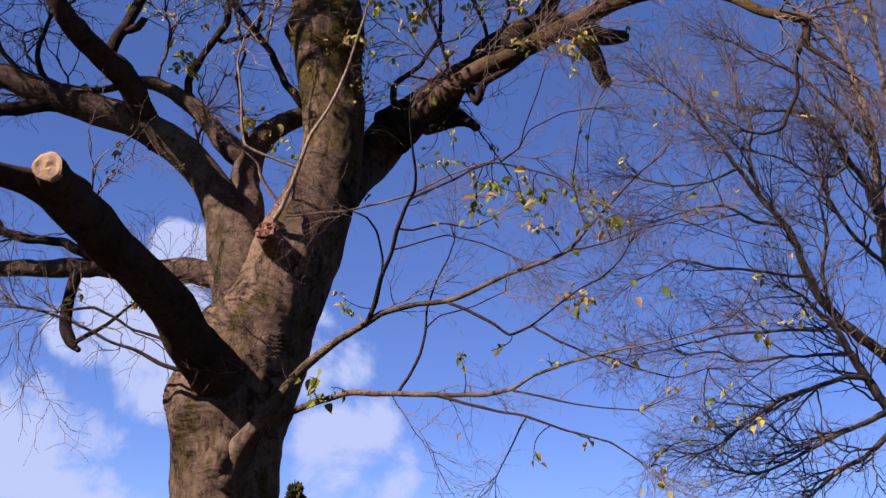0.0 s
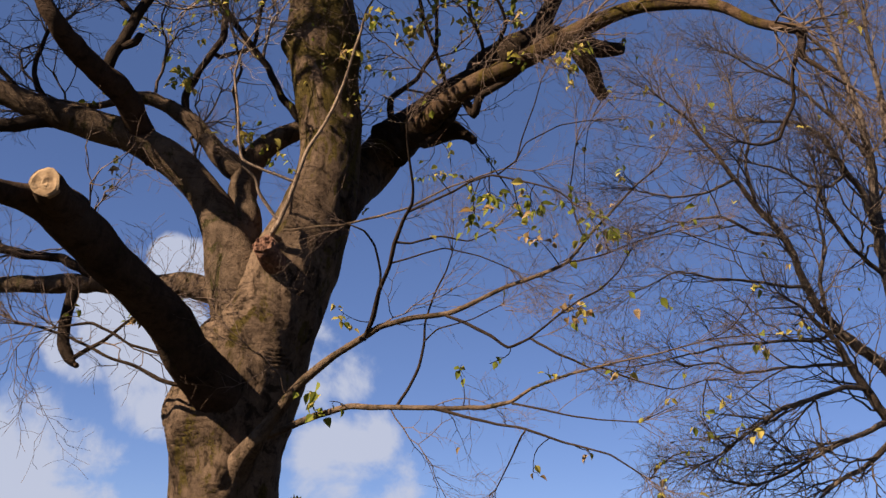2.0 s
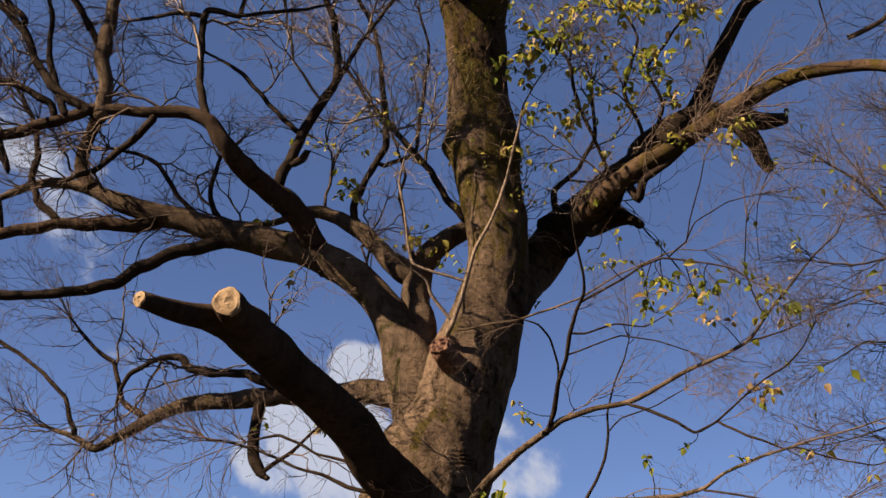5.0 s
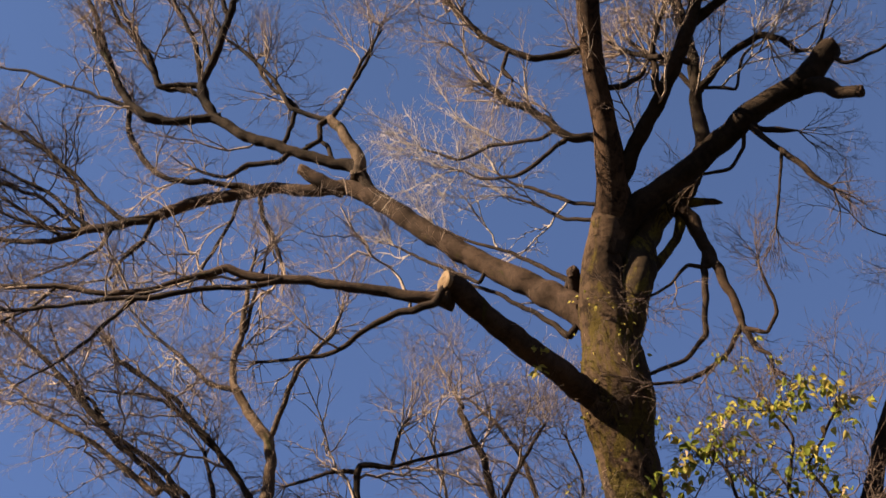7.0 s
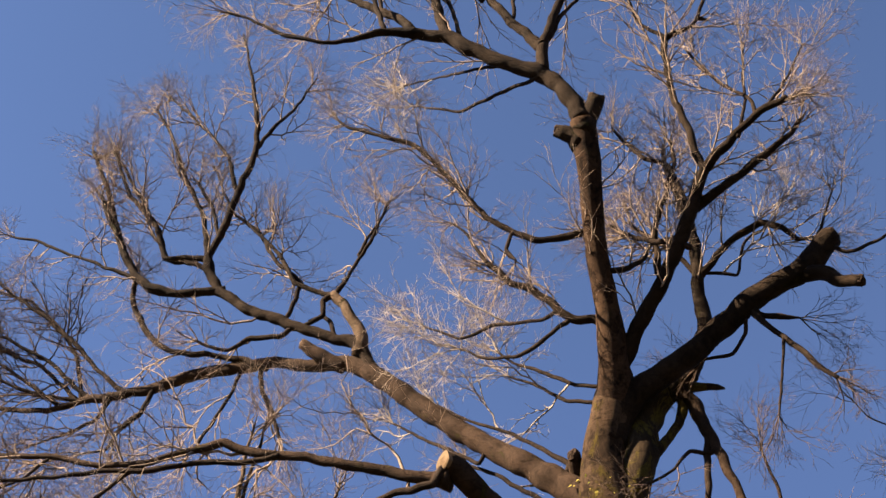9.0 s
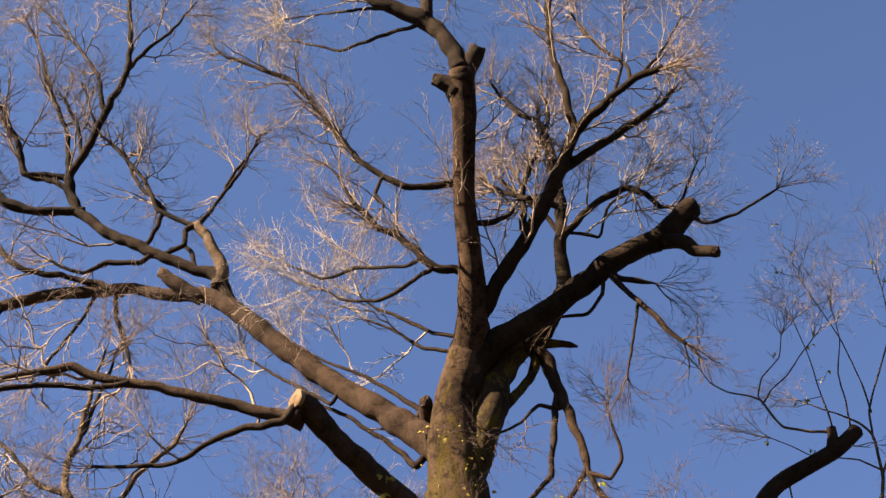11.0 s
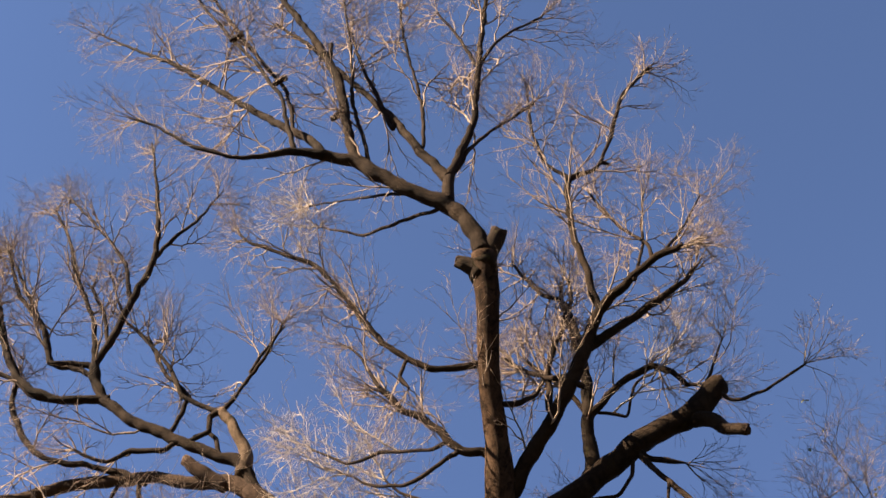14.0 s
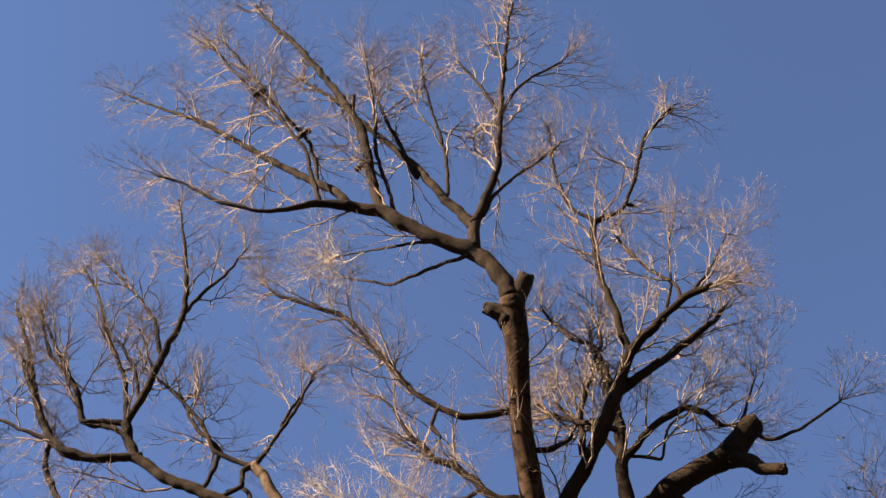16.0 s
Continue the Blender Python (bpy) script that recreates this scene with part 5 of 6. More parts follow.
grow("r2f", "limb", "r2", "tip", 0.4, [(1.77, 8.52, 6.66, 0.0195), (1.98, 8.45, 6.73, 0.0195), (2.07, 8.41, 6.81, 0.0176), (2.14, 8.30, 6.99, 0.0152), (2.21, 8.16, 7.20, 0.0143), (2.21, 8.08, 7.36, 0.0109), (2.20, 8.01, 7.49, 0.0100), (2.13, 7.98, 7.59, 0.0090), (2.02, 7.97, 7.68, 0.0066), (1.85, 7.96, 7.78, 0.0057), (1.71, 7.95, 7.87, 0.0038)])
grow("r2g", "branch", "r2f", "tip", 0.5, [(2.20, 8.03, 7.47, 0.0100), (2.22, 7.93, 7.68, 0.0086), (2.30, 7.84, 7.84, 0.0071), (2.41, 7.72, 8.03, 0.0066), (2.48, 7.64, 8.18, 0.0057), (2.50, 7.49, 8.41, 0.0042), (2.48, 7.35, 8.65, 0.0038)])
grow("r2h", "branch", "r2g", "tip", 0.5, [(2.23, 7.94, 7.66, 0.0081), (2.19, 7.78, 7.81, 0.0062), (2.13, 7.64, 7.94, 0.0053), (2.06, 7.50, 8.07, 0.0048), (1.96, 7.34, 8.22, 0.0042), (1.82, 7.13, 8.42, 0.0033)])
grow("r2m", "branch", "r2f", "tip", 0.5, [(2.21, 8.15, 7.22, 0.0100), (2.33, 8.02, 7.41, 0.0076), (2.44, 7.92, 7.56, 0.0066), (2.51, 7.76, 7.78, 0.0057), (2.58, 7.59, 8.01, 0.0042)])
grow("r2n", "branch", "r2f", "tip", 0.4, [(2.22, 8.13, 7.25, 0.0086), (2.06, 8.06, 7.32, 0.0066), (1.92, 8.02, 7.33, 0.0053), (1.72, 7.99, 7.35, 0.0048), (1.56, 7.91, 7.41, 0.0042), (1.39, 7.84, 7.47, 0.0033)])
grow("r2i", "branch", "r2", "tip", 0.5, [(1.91, 7.95, 7.47, 0.0086), (1.89, 7.85, 7.67, 0.0066), (1.85, 7.74, 7.89, 0.0053), (1.82, 7.63, 8.09, 0.0042), (1.76, 7.49, 8.33, 0.0038)])
grow("r2j", "branch", "r2", "tip", 0.5, [(2.03, 7.93, 7.46, 0.0086), (2.02, 7.75, 7.64, 0.0066), (1.99, 7.59, 7.80, 0.0053), (2.03, 7.40, 7.97, 0.0042), (2.00, 7.21, 8.15, 0.0038)])
grow("r2o", "branch", "r2", "tip", 0.35, [(1.52, 8.17, 7.28, 0.0086), (1.53, 8.26, 7.19, 0.0066), (1.56, 8.38, 7.07, 0.0066), (1.58, 8.48, 6.96, 0.0066), (1.64, 8.60, 6.80, 0.0057)])
grow("r2p", "branch", "r2f", "tip", 0.35, [(2.15, 8.29, 7.00, 0.0086), (2.21, 8.32, 6.89, 0.0076), (2.17, 8.38, 6.77, 0.0066), (2.06, 8.43, 6.70, 0.0053)])
grow("r1d", "branch", "r1", "tip", 0.8, [(0.06, 7.14, 4.90, 0.028), (0.15, 7.14, 4.76, 0.028), (0.19, 7.07, 4.86, 0.025), (0.41, 6.92, 4.99, 0.018), (0.47, 6.84, 5.09, 0.012)])
grow("r1e", "branch", "r1", "tip", 2, [(-0.31, 7.58, 4.66, 0.032), (-0.38, 7.54, 4.85, 0.026), (-0.39, 7.52, 5.00, 0.020), (-0.24, 7.48, 5.14, 0.016), (-0.12, 7.44, 5.36, 0.013), (-0.14, 7.38, 5.76, 0.010)])
grow("r1f", "branch", "r1", "tip", 2, [(-0.14, 7.44, 4.68, 0.019), (0.01, 7.37, 4.83, 0.016), (-0.09, 7.25, 5.14, 0.013), (-0.22, 7.14, 5.42, 0.013), (-0.28, 7.04, 5.70, 0.010)])
grow("r1g", "branch", "r1", "tip", 2, [(-0.07, 7.25, 4.83, 0.019), (0.01, 7.28, 4.76, 0.019), (0.17, 7.13, 5.19, 0.013), (0.07, 7.04, 5.47, 0.013), (0.16, 6.94, 5.78, 0.009), (0.06, 6.88, 5.96, 0.006)])
grow("r1h", "branch", "r1", "tip", 2, [(0.12, 7.12, 4.87, 0.018), (0.31, 6.99, 5.30, 0.012), (0.22, 6.91, 5.55, 0.009), (0.44, 6.82, 5.84, 0.009)])
grow("low1", "limb", "tree", "tip", 1.0, [(-1.17, 7.34, 2.25, 0.0900), (-1.13, 7.24, 2.36, 0.0980), (-1.09, 7.18, 2.46, 0.0920), (-1.02, 7.09, 2.56, 0.0700), (-0.96, 6.99, 2.63, 0.0480), (-0.88, 6.96, 2.74, 0.0355), (-0.77, 6.86, 2.88, 0.0271), (-0.65, 6.77, 3.00, 0.0237), (-0.52, 6.69, 3.09, 0.0203), (-0.43, 6.63, 3.14, 0.0186), (-0.31, 6.55, 3.21, 0.0169), (-0.12, 6.44, 3.25, 0.0145), (0.05, 6.35, 3.26, 0.0131), (0.19, 6.26, 3.31, 0.0118), (0.34, 6.15, 3.37, 0.0105), (0.52, 6.04, 3.42, 0.0095), (0.63, 5.96, 3.46, 0.0086), (0.71, 5.88, 3.56, 0.0076), (0.82, 5.77, 3.68, 0.0065), (0.93, 5.65, 3.79, 0.0050), (1.02, 5.58, 3.86, 0.0039), (1.07, 5.53, 3.96, 0.0031)])
grow("low1b", "branch", "low1", "tip", 0.9, [(-0.39, 6.61, 3.15, 0.0139), (-0.35, 6.52, 3.25, 0.0138), (-0.32, 6.42, 3.38, 0.0130), (-0.27, 6.32, 3.49, 0.0120), (-0.25, 6.23, 3.59, 0.0113), (-0.21, 6.14, 3.69, 0.0100), (-0.17, 6.05, 3.75, 0.0088), (-0.17, 5.98, 3.82, 0.0070), (-0.21, 5.87, 4.02, 0.0058), (-0.22, 5.78, 4.13, 0.0040)])
grow("low1d", "branch", "low1b", "tip", 1.0, [(-0.20, 6.30, 3.79, 0.0079), (0.01, 6.11, 3.84, 0.0068), (0.12, 5.99, 3.87, 0.0061), (0.23, 5.87, 3.87, 0.0057), (0.36, 5.76, 3.81, 0.0050), (0.54, 5.64, 3.72, 0.0041), (0.63, 5.57, 3.62, 0.0032)])
grow("low1e", "branch", "low1b", "tip", 0.9, [(-0.27, 6.43, 3.54, 0.0061), (-0.14, 6.40, 3.58, 0.0049), (0.02, 6.35, 3.62, 0.0042), (0.21, 6.32, 3.58, 0.0036), (0.38, 6.30, 3.51, 0.0030)])
grow("low1f", "branch", "low1b", "tip", 0.9, [(-0.26, 6.39, 3.65, 0.0067), (-0.17, 6.40, 3.65, 0.0061), (-0.02, 6.37, 3.69, 0.0052), (0.14, 6.35, 3.67, 0.0039), (0.26, 6.33, 3.73, 0.0030)])
grow("low1g", "branch", "low1b", "tip", 0.6, [(-0.32, 6.50, 3.41, 0.0074), (-0.32, 6.42, 3.49, 0.0067), (-0.36, 6.35, 3.61, 0.0061), (-0.42, 6.30, 3.67, 0.0054), (-0.51, 6.29, 3.70, 0.0036)])
grow("low1h", "branch", "low1d", "tip", 0.9, [(0.26, 5.99, 3.92, 0.0047), (0.35, 5.97, 3.99, 0.0044), (0.40, 5.95, 4.09, 0.0038), (0.56, 5.88, 4.17, 0.0035), (0.73, 5.83, 4.19, 0.0029)])
grow("low1i", "branch", "low1d", "tip", 0.9, [(0.35, 5.92, 3.97, 0.0041), (0.37, 5.89, 4.08, 0.0038), (0.42, 5.82, 4.24, 0.0035), (0.45, 5.77, 4.37, 0.0029)])
grow("low1c", "branch", "low1", "tip", 0.9, [(0.03, 6.36, 3.26, 0.0090), (0.17, 6.25, 3.18, 0.0088), (0.28, 6.16, 3.11, 0.0081), (0.36, 6.08, 3.04, 0.0074), (0.46, 5.96, 3.06, 0.0062), (0.56, 5.83, 3.13, 0.0055), (0.66, 5.70, 3.19, 0.0049), (0.75, 5.58, 3.22, 0.0043), (0.82, 5.46, 3.28, 0.0034), (0.86, 5.34, 3.36, 0.0026)])
grow("low1j", "branch", "low1c", "tip", 0.9, [(0.48, 6.16, 3.11, 0.0063), (0.61, 6.07, 3.02, 0.0063), (0.72, 5.97, 2.95, 0.0056), (0.78, 5.90, 2.91, 0.0033)])
grow("low1k", "branch", "low1", "tip", 0.9, [(0.71, 5.88, 3.56, 0.0045), (0.66, 5.91, 3.69, 0.0040), (0.63, 5.93, 3.84, 0.0035), (0.65, 5.86, 4.08, 0.0029)])
grow("low1l", "branch", "low1", "tip", 1.0, [(0.63, 5.96, 3.46, 0.0057), (0.77, 5.81, 3.46, 0.0045), (0.93, 5.63, 3.49, 0.0035), (1.10, 5.50, 3.51, 0.0027)])
grow("low2", "limb", "low1", "tip", 1.0, [(-0.98, 7.05, 2.63, 0.0294), (-0.80, 6.92, 2.69, 0.0224), (-0.63, 6.80, 2.75, 0.0198), (-0.44, 6.68, 2.79, 0.0173), (-0.19, 6.51, 2.77, 0.0150), (0.05, 6.36, 2.76, 0.0129), (0.27, 6.20, 2.75, 0.0115), (0.40, 6.11, 2.77, 0.0099), (0.48, 6.03, 2.82, 0.0084), (0.63, 5.90, 2.87, 0.0072), (0.78, 5.77, 2.90, 0.0060), (0.92, 5.65, 2.92, 0.0048), (1.06, 5.54, 2.94, 0.0039), (1.21, 5.40, 2.97, 0.0028)])
grow("low2b", "branch", "low2", "tip", 0.9, [(0.01, 6.39, 2.76, 0.0089), (0.19, 6.23, 2.70, 0.0081), (0.33, 6.10, 2.65, 0.0070), (0.46, 5.96, 2.61, 0.0063), (0.64, 5.80, 2.53, 0.0054), (0.82, 5.61, 2.46, 0.0044), (0.97, 5.46, 2.34, 0.0033)])
grow("low2c", "branch", "low2", "tip", 0.8, [(-0.19, 6.52, 2.77, 0.0096), (-0.13, 6.49, 2.87, 0.0087), (-0.08, 6.47, 2.99, 0.0078), (-0.06, 6.47, 3.11, 0.0072), (-0.06, 6.47, 3.24, 0.0061), (-0.02, 6.44, 3.39, 0.0052), (0.03, 6.41, 3.51, 0.0043), (0.06, 6.39, 3.63, 0.0030)])
grow("low2d", "branch", "low2b", "tip", 0.8, [(0.47, 6.08, 2.63, 0.0051), (0.40, 6.22, 2.47, 0.0040), (0.35, 6.33, 2.36, 0.0029)])
grow("low2e", "branch", "low2", "tip", 0.9, [(0.40, 6.11, 2.76, 0.0062), (0.54, 5.96, 2.71, 0.0055), (0.63, 5.84, 2.67, 0.0046), (0.77, 5.68, 2.63, 0.0037), (0.94, 5.49, 2.60, 0.0026)])
grow("low2f", "branch", "low2", "tip", 0.9, [(0.78, 5.77, 2.90, 0.0043), (0.93, 5.72, 2.84, 0.0038), (1.11, 5.65, 2.79, 0.0032), (1.25, 5.58, 2.83, 0.0027)])
grow("low2g", "branch", "low2c", "tip", 0.8, [(-0.06, 6.35, 3.10, 0.0047), (0.01, 6.25, 3.15, 0.0041), (0.18, 6.08, 3.17, 0.0034), (0.32, 5.91, 3.21, 0.0028)])
grow("vine", "branch", "trunk", "tip", 0.5, [(-0.87, 7.41, 3.90, 0.0165), (-1.02, 7.12, 3.87, 0.0165), (-0.98, 7.05, 3.93, 0.0150), (-0.91, 7.00, 4.14, 0.0135), (-0.85, 7.00, 4.39, 0.0120), (-0.75, 7.00, 4.59, 0.0097), (-0.68, 7.02, 4.82, 0.0097), (-0.61, 7.02, 5.14, 0.0090), (-0.56, 6.94, 5.33, 0.0067), (-0.49, 6.89, 5.44, 0.0053), (-0.34, 6.80, 5.61, 0.0037)])
grow("vine2", "branch", "vine", "tip", 0.9, [(-0.95, 7.06, 3.89, 0.0087), (-0.75, 6.98, 3.90, 0.0081), (-0.61, 6.93, 3.90, 0.0074), (-0.44, 6.86, 3.93, 0.0069), (-0.20, 6.75, 3.98, 0.0060), (0.00, 6.65, 4.07, 0.0051), (0.19, 6.56, 4.13, 0.0043), (0.34, 6.50, 4.16, 0.0033), (0.50, 6.50, 4.15, 0.0026)])
grow("vine3", "branch", "vine", "tip", 0.5, [(-0.97, 7.05, 3.95, 0.0112), (-1.01, 7.04, 3.97, 0.0112), (-1.11, 6.99, 4.10, 0.0112), (-1.14, 6.97, 4.18, 0.0090), (-1.22, 6.94, 4.24, 0.0067)])
grow("vine4", "branch", "vine", "tip", 0.6, [(-0.90, 7.00, 4.18, 0.0090), (-1.23, 7.00, 4.30, 0.0090), (-1.29, 6.98, 4.62, 0.0075), (-1.34, 6.97, 4.84, 0.0075), (-1.30, 6.96, 5.03, 0.0053), (-1.21, 6.95, 5.18, 0.0037)])
grow("l1m", "branch", "l1h", "tip", 1.2, [(-3.31, 6.50, 5.75, 0.019), (-3.47, 6.48, 6.04, 0.020), (-3.72, 6.45, 6.33, 0.017), (-3.99, 6.43, 6.65, 0.014), (-4.22, 6.41, 6.89, 0.011), (-4.47, 6.40, 7.11, 0.007)])
grow("l1n", "branch", "l2b", "tip", 1.2, [(-3.76, 6.44, 5.76, 0.023), (-3.73, 6.44, 5.80, 0.023), (-4.03, 6.44, 6.13, 0.020), (-4.41, 6.44, 6.46, 0.018), (-4.62, 6.44, 6.77, 0.014), (-4.96, 6.44, 7.05, 0.011), (-5.31, 6.44, 7.27, 0.008)])
grow("l1o", "branch", "l2b", "tip", 1.2, [(-3.91, 6.43, 5.93, 0.023), (-3.98, 6.43, 5.88, 0.023), (-4.27, 6.45, 6.16, 0.021), (-4.68, 6.48, 6.51, 0.018), (-5.06, 6.50, 6.77, 0.015), (-5.30, 6.51, 7.03, 0.011), (-5.57, 6.53, 7.30, 0.008)])
grow("l1p", "branch", "l2b", "tip", 1.3, [(-4.43, 6.38, 6.47, 0.018), (-4.41, 6.38, 6.50, 0.018), (-4.57, 6.40, 6.64, 0.018), (-4.79, 6.43, 7.00, 0.015), (-5.04, 6.46, 7.36, 0.011), (-5.19, 6.48, 7.67, 0.008)])
grow("l1q", "branch", "l1h", "tip", 1, [(-3.81, 6.42, 6.45, 0.014), (-4.01, 6.42, 6.62, 0.014), (-4.20, 6.42, 6.72, 0.011), (-4.59, 6.42, 6.84, 0.007)])
grow("l1r", "branch", "l1e", "tip", 1.3, [(-3.52, 6.58, 7.23, 0.015), (-3.50, 6.61, 7.51, 0.015), (-3.46, 6.66, 7.94, 0.012), (-3.45, 6.68, 8.18, 0.008)])
grow("lh", "branch", "lbig", "tip", 1.7, [(-5.94, 7.58, 9.82, 0.024), (-6.09, 7.51, 10.37, 0.020), (-6.37, 7.46, 10.80, 0.020), (-6.78, 7.41, 11.27, 0.016), (-7.07, 7.38, 11.44, 0.011)])
grow("li", "branch", "lbig", "tip", 1.7, [(-5.98, 7.58, 9.81, 0.024), (-6.43, 7.48, 10.28, 0.020), (-6.92, 7.38, 10.56, 0.015)])
grow("lj", "branch", "lbig", "tip", 1.7, [(-5.95, 7.58, 9.80, 0.024), (-6.35, 7.48, 9.89, 0.020), (-6.81, 7.38, 10.12, 0.015)])
grow("topm", "branch", "topl3", "tip", 1, [(-2.20, 5.37, 11.66, 0.023), (-2.33, 5.30, 12.44, 0.019), (-2.90, 5.19, 13.68, 0.021), (-3.24, 5.13, 14.51, 0.017), (-3.69, 5.07, 15.48, 0.012)])
grow("topn", "branch", "topl", "tip", 1.1, [(-1.45, 5.45, 10.81, 0.022), (-1.53, 5.42, 11.31, 0.018), (-1.66, 5.37, 12.08, 0.019), (-1.71, 5.31, 13.16, 0.015), (-1.85, 5.25, 14.53, 0.011)])
grow("topo", "branch", "topu2", "tip", 1.1, [(-1.07, 5.59, 11.34, 0.018), (-1.02, 5.59, 11.43, 0.018), (-1.03, 5.57, 12.15, 0.019), (-1.14, 5.54, 12.99, 0.015), (-1.23, 5.51, 13.92, 0.016), (-1.26, 5.49, 14.81, 0.011)])
grow("topp", "branch", "topu2", "tip", 1.1, [(-1.30, 5.59, 11.96, 0.023), (-1.32, 5.59, 11.85, 0.023), (-1.49, 5.56, 12.54, 0.020), (-1.71, 5.52, 13.45, 0.016), (-1.83, 5.49, 14.29, 0.011)])
grow("topk", "stub", "topl4", "cut", 0, [(-2.42, 5.18, 12.33, 0.022), (-2.36, 5.16, 12.35, 0.033), (-2.28, 5.14, 12.38, 0.033)])
grow("topk2", "stub", "topl4", "cut", 0, [(-2.94, 5.08, 13.34, 0.021), (-2.88, 5.08, 13.36, 0.033), (-2.80, 5.06, 13.39, 0.033)])
grow("topk3", "stub", "topl2", "cut", 0, [(-1.71, 5.30, 11.84, 0.037), (-1.78, 5.34, 11.81, 0.032), (-1.84, 5.35, 11.79, 0.026)])
grow("rk", "stub", "r2", "cut", 0, [(1.85, 7.90, 7.33, 0.050), (1.88, 7.89, 7.43, 0.041), (1.88, 7.87, 7.50, 0.036)])
grow("lk2", "stub", "lead2c", "cut", 0, [(0.50, 5.86, 11.06, 0.020), (0.54, 5.86, 11.06, 0.020), (0.59, 5.88, 11.04, 0.015)])
MAIN = list(GROWN)[1:]
tree_base("tree2", (0, 0, 0), "bare slender tree with a dense haze of twigs")
grow("t2", "trunk", "tree2", "tip", 0, [(5.55, 13.20, -0.25, 0.420), (5.55, 13.20, 0.25, 0.310), (5.46, 13.15, 1.20, 0.240), (5.37, 13.10, 3.57, 0.190), (5.18, 13.05, 4.33, 0.150), (5.08, 13.00, 4.93, 0.100)])
grow("t2a", "limb", "tree2", "tip", 1.2, [(5.08, 13.00, 4.44, 0.0673), (4.84, 13.00, 4.73, 0.0622), (4.40, 12.90, 4.99, 0.0570), (4.12, 12.85, 5.24, 0.0466), (3.93, 12.80, 5.56, 0.0444), (3.76, 12.75, 5.91, 0.0400), (3.55, 12.70, 6.17, 0.0355), (3.26, 12.65, 6.49, 0.0281), (3.04, 12.60, 6.72, 0.0259), (2.84, 12.55, 6.95, 0.0207), (2.58, 12.50, 7.25, 0.0163), (2.09, 12.40, 7.57, 0.0096)])
grow("t2b", "limb", "tree2", "tip", 1.9, [(5.11, 13.00, 4.81, 0.0821), (4.94, 13.00, 5.56, 0.0681), (4.87, 13.10, 6.23, 0.0644), (4.85, 13.15, 6.86, 0.0555), (4.84, 13.20, 7.22, 0.0511), (4.77, 13.30, 7.83, 0.0414), (4.62, 13.40, 8.45, 0.0318), (4.54, 13.45, 8.84, 0.0266), (4.41, 13.50, 9.32, 0.0215), (4.28, 13.50, 9.70, 0.0163)])
grow("t2c", "branch", "t2b", "tip", 1.9, [(4.87, 13.08, 6.16, 0.0392), (4.65, 12.90, 6.65, 0.0392), (4.40, 12.80, 6.90, 0.0340), (4.13, 12.70, 7.24, 0.0266), (3.79, 12.60, 7.33, 0.0192), (3.36, 12.50, 7.27, 0.0118)])
grow("t2d", "limb", "tree2", "tip", 3.2, [(5.06, 13.00, 3.90, 0.0614), (4.78, 12.90, 4.16, 0.0518), (4.58, 12.80, 4.37, 0.0466), (4.40, 12.75, 4.60, 0.0414), (4.24, 12.70, 4.86, 0.0348), (4.02, 12.65, 5.05, 0.0274), (3.83, 12.60, 5.21, 0.0185), (3.57, 12.50, 5.32, 0.0111)])
grow("t2e", "branch", "t2d", "tip", 3.2, [(4.52, 12.78, 4.43, 0.0326), (4.34, 12.70, 4.42, 0.0274), (3.93, 12.60, 4.26, 0.0252), (3.54, 12.50, 4.09, 0.0222), (3.26, 12.40, 3.87, 0.0178), (2.92, 12.30, 3.59, 0.0126), (2.59, 12.20, 3.39, 0.0081)])
grow("t2f", "branch", "t2d", "tip", 1.2, [(4.33, 12.73, 4.67, 0.0229), (4.15, 12.70, 4.65, 0.0185), (3.70, 12.60, 4.56, 0.0155), (3.14, 12.50, 4.44, 0.0133), (2.90, 12.45, 4.53, 0.0111), (2.54, 12.40, 4.45, 0.0081)])
grow("t2g", "branch", "t2a", "tip", 1.2, [(4.28, 12.88, 5.10, 0.0237), (4.07, 12.80, 4.92, 0.0185), (3.62, 12.70, 4.87, 0.0163), (3.05, 12.60, 4.75, 0.0133), (2.50, 12.50, 4.57, 0.0096), (2.02, 12.40, 4.41, 0.0067)])
grow("t2h", "branch", "t2a", "tip", 1.2, [(3.95, 12.80, 5.53, 0.0215), (3.76, 12.75, 5.48, 0.0185), (3.37, 12.65, 5.48, 0.0163), (2.87, 12.55, 5.46, 0.0126), (2.49, 12.45, 5.47, 0.0089), (2.01, 12.40, 5.19, 0.0067)])
grow("t2i", "branch", "t2a", "tip", 1.2, [(3.67, 12.72, 6.03, 0.0215), (3.32, 12.65, 6.04, 0.0185), (2.99, 12.55, 6.15, 0.0163), (2.68, 12.50, 6.08, 0.0118), (2.18, 12.40, 5.85, 0.0074)])
grow("t2j", "branch", "t2a", "tip", 1.2, [(3.13, 12.62, 6.62, 0.0185), (2.81, 12.55, 6.42, 0.0148), (2.42, 12.45, 6.30, 0.0111), (1.98, 12.35, 6.32, 0.0074)])
grow("t2k", "branch", "t2b", "tip", 1.2, [(4.83, 13.18, 7.18, 0.0303), (4.46, 13.00, 7.50, 0.0252), (4.18, 12.90, 7.68, 0.0200), (3.83, 12.80, 7.89, 0.0170), (3.42, 12.70, 7.99, 0.0141), (3.01, 12.60, 8.15, 0.0096)])
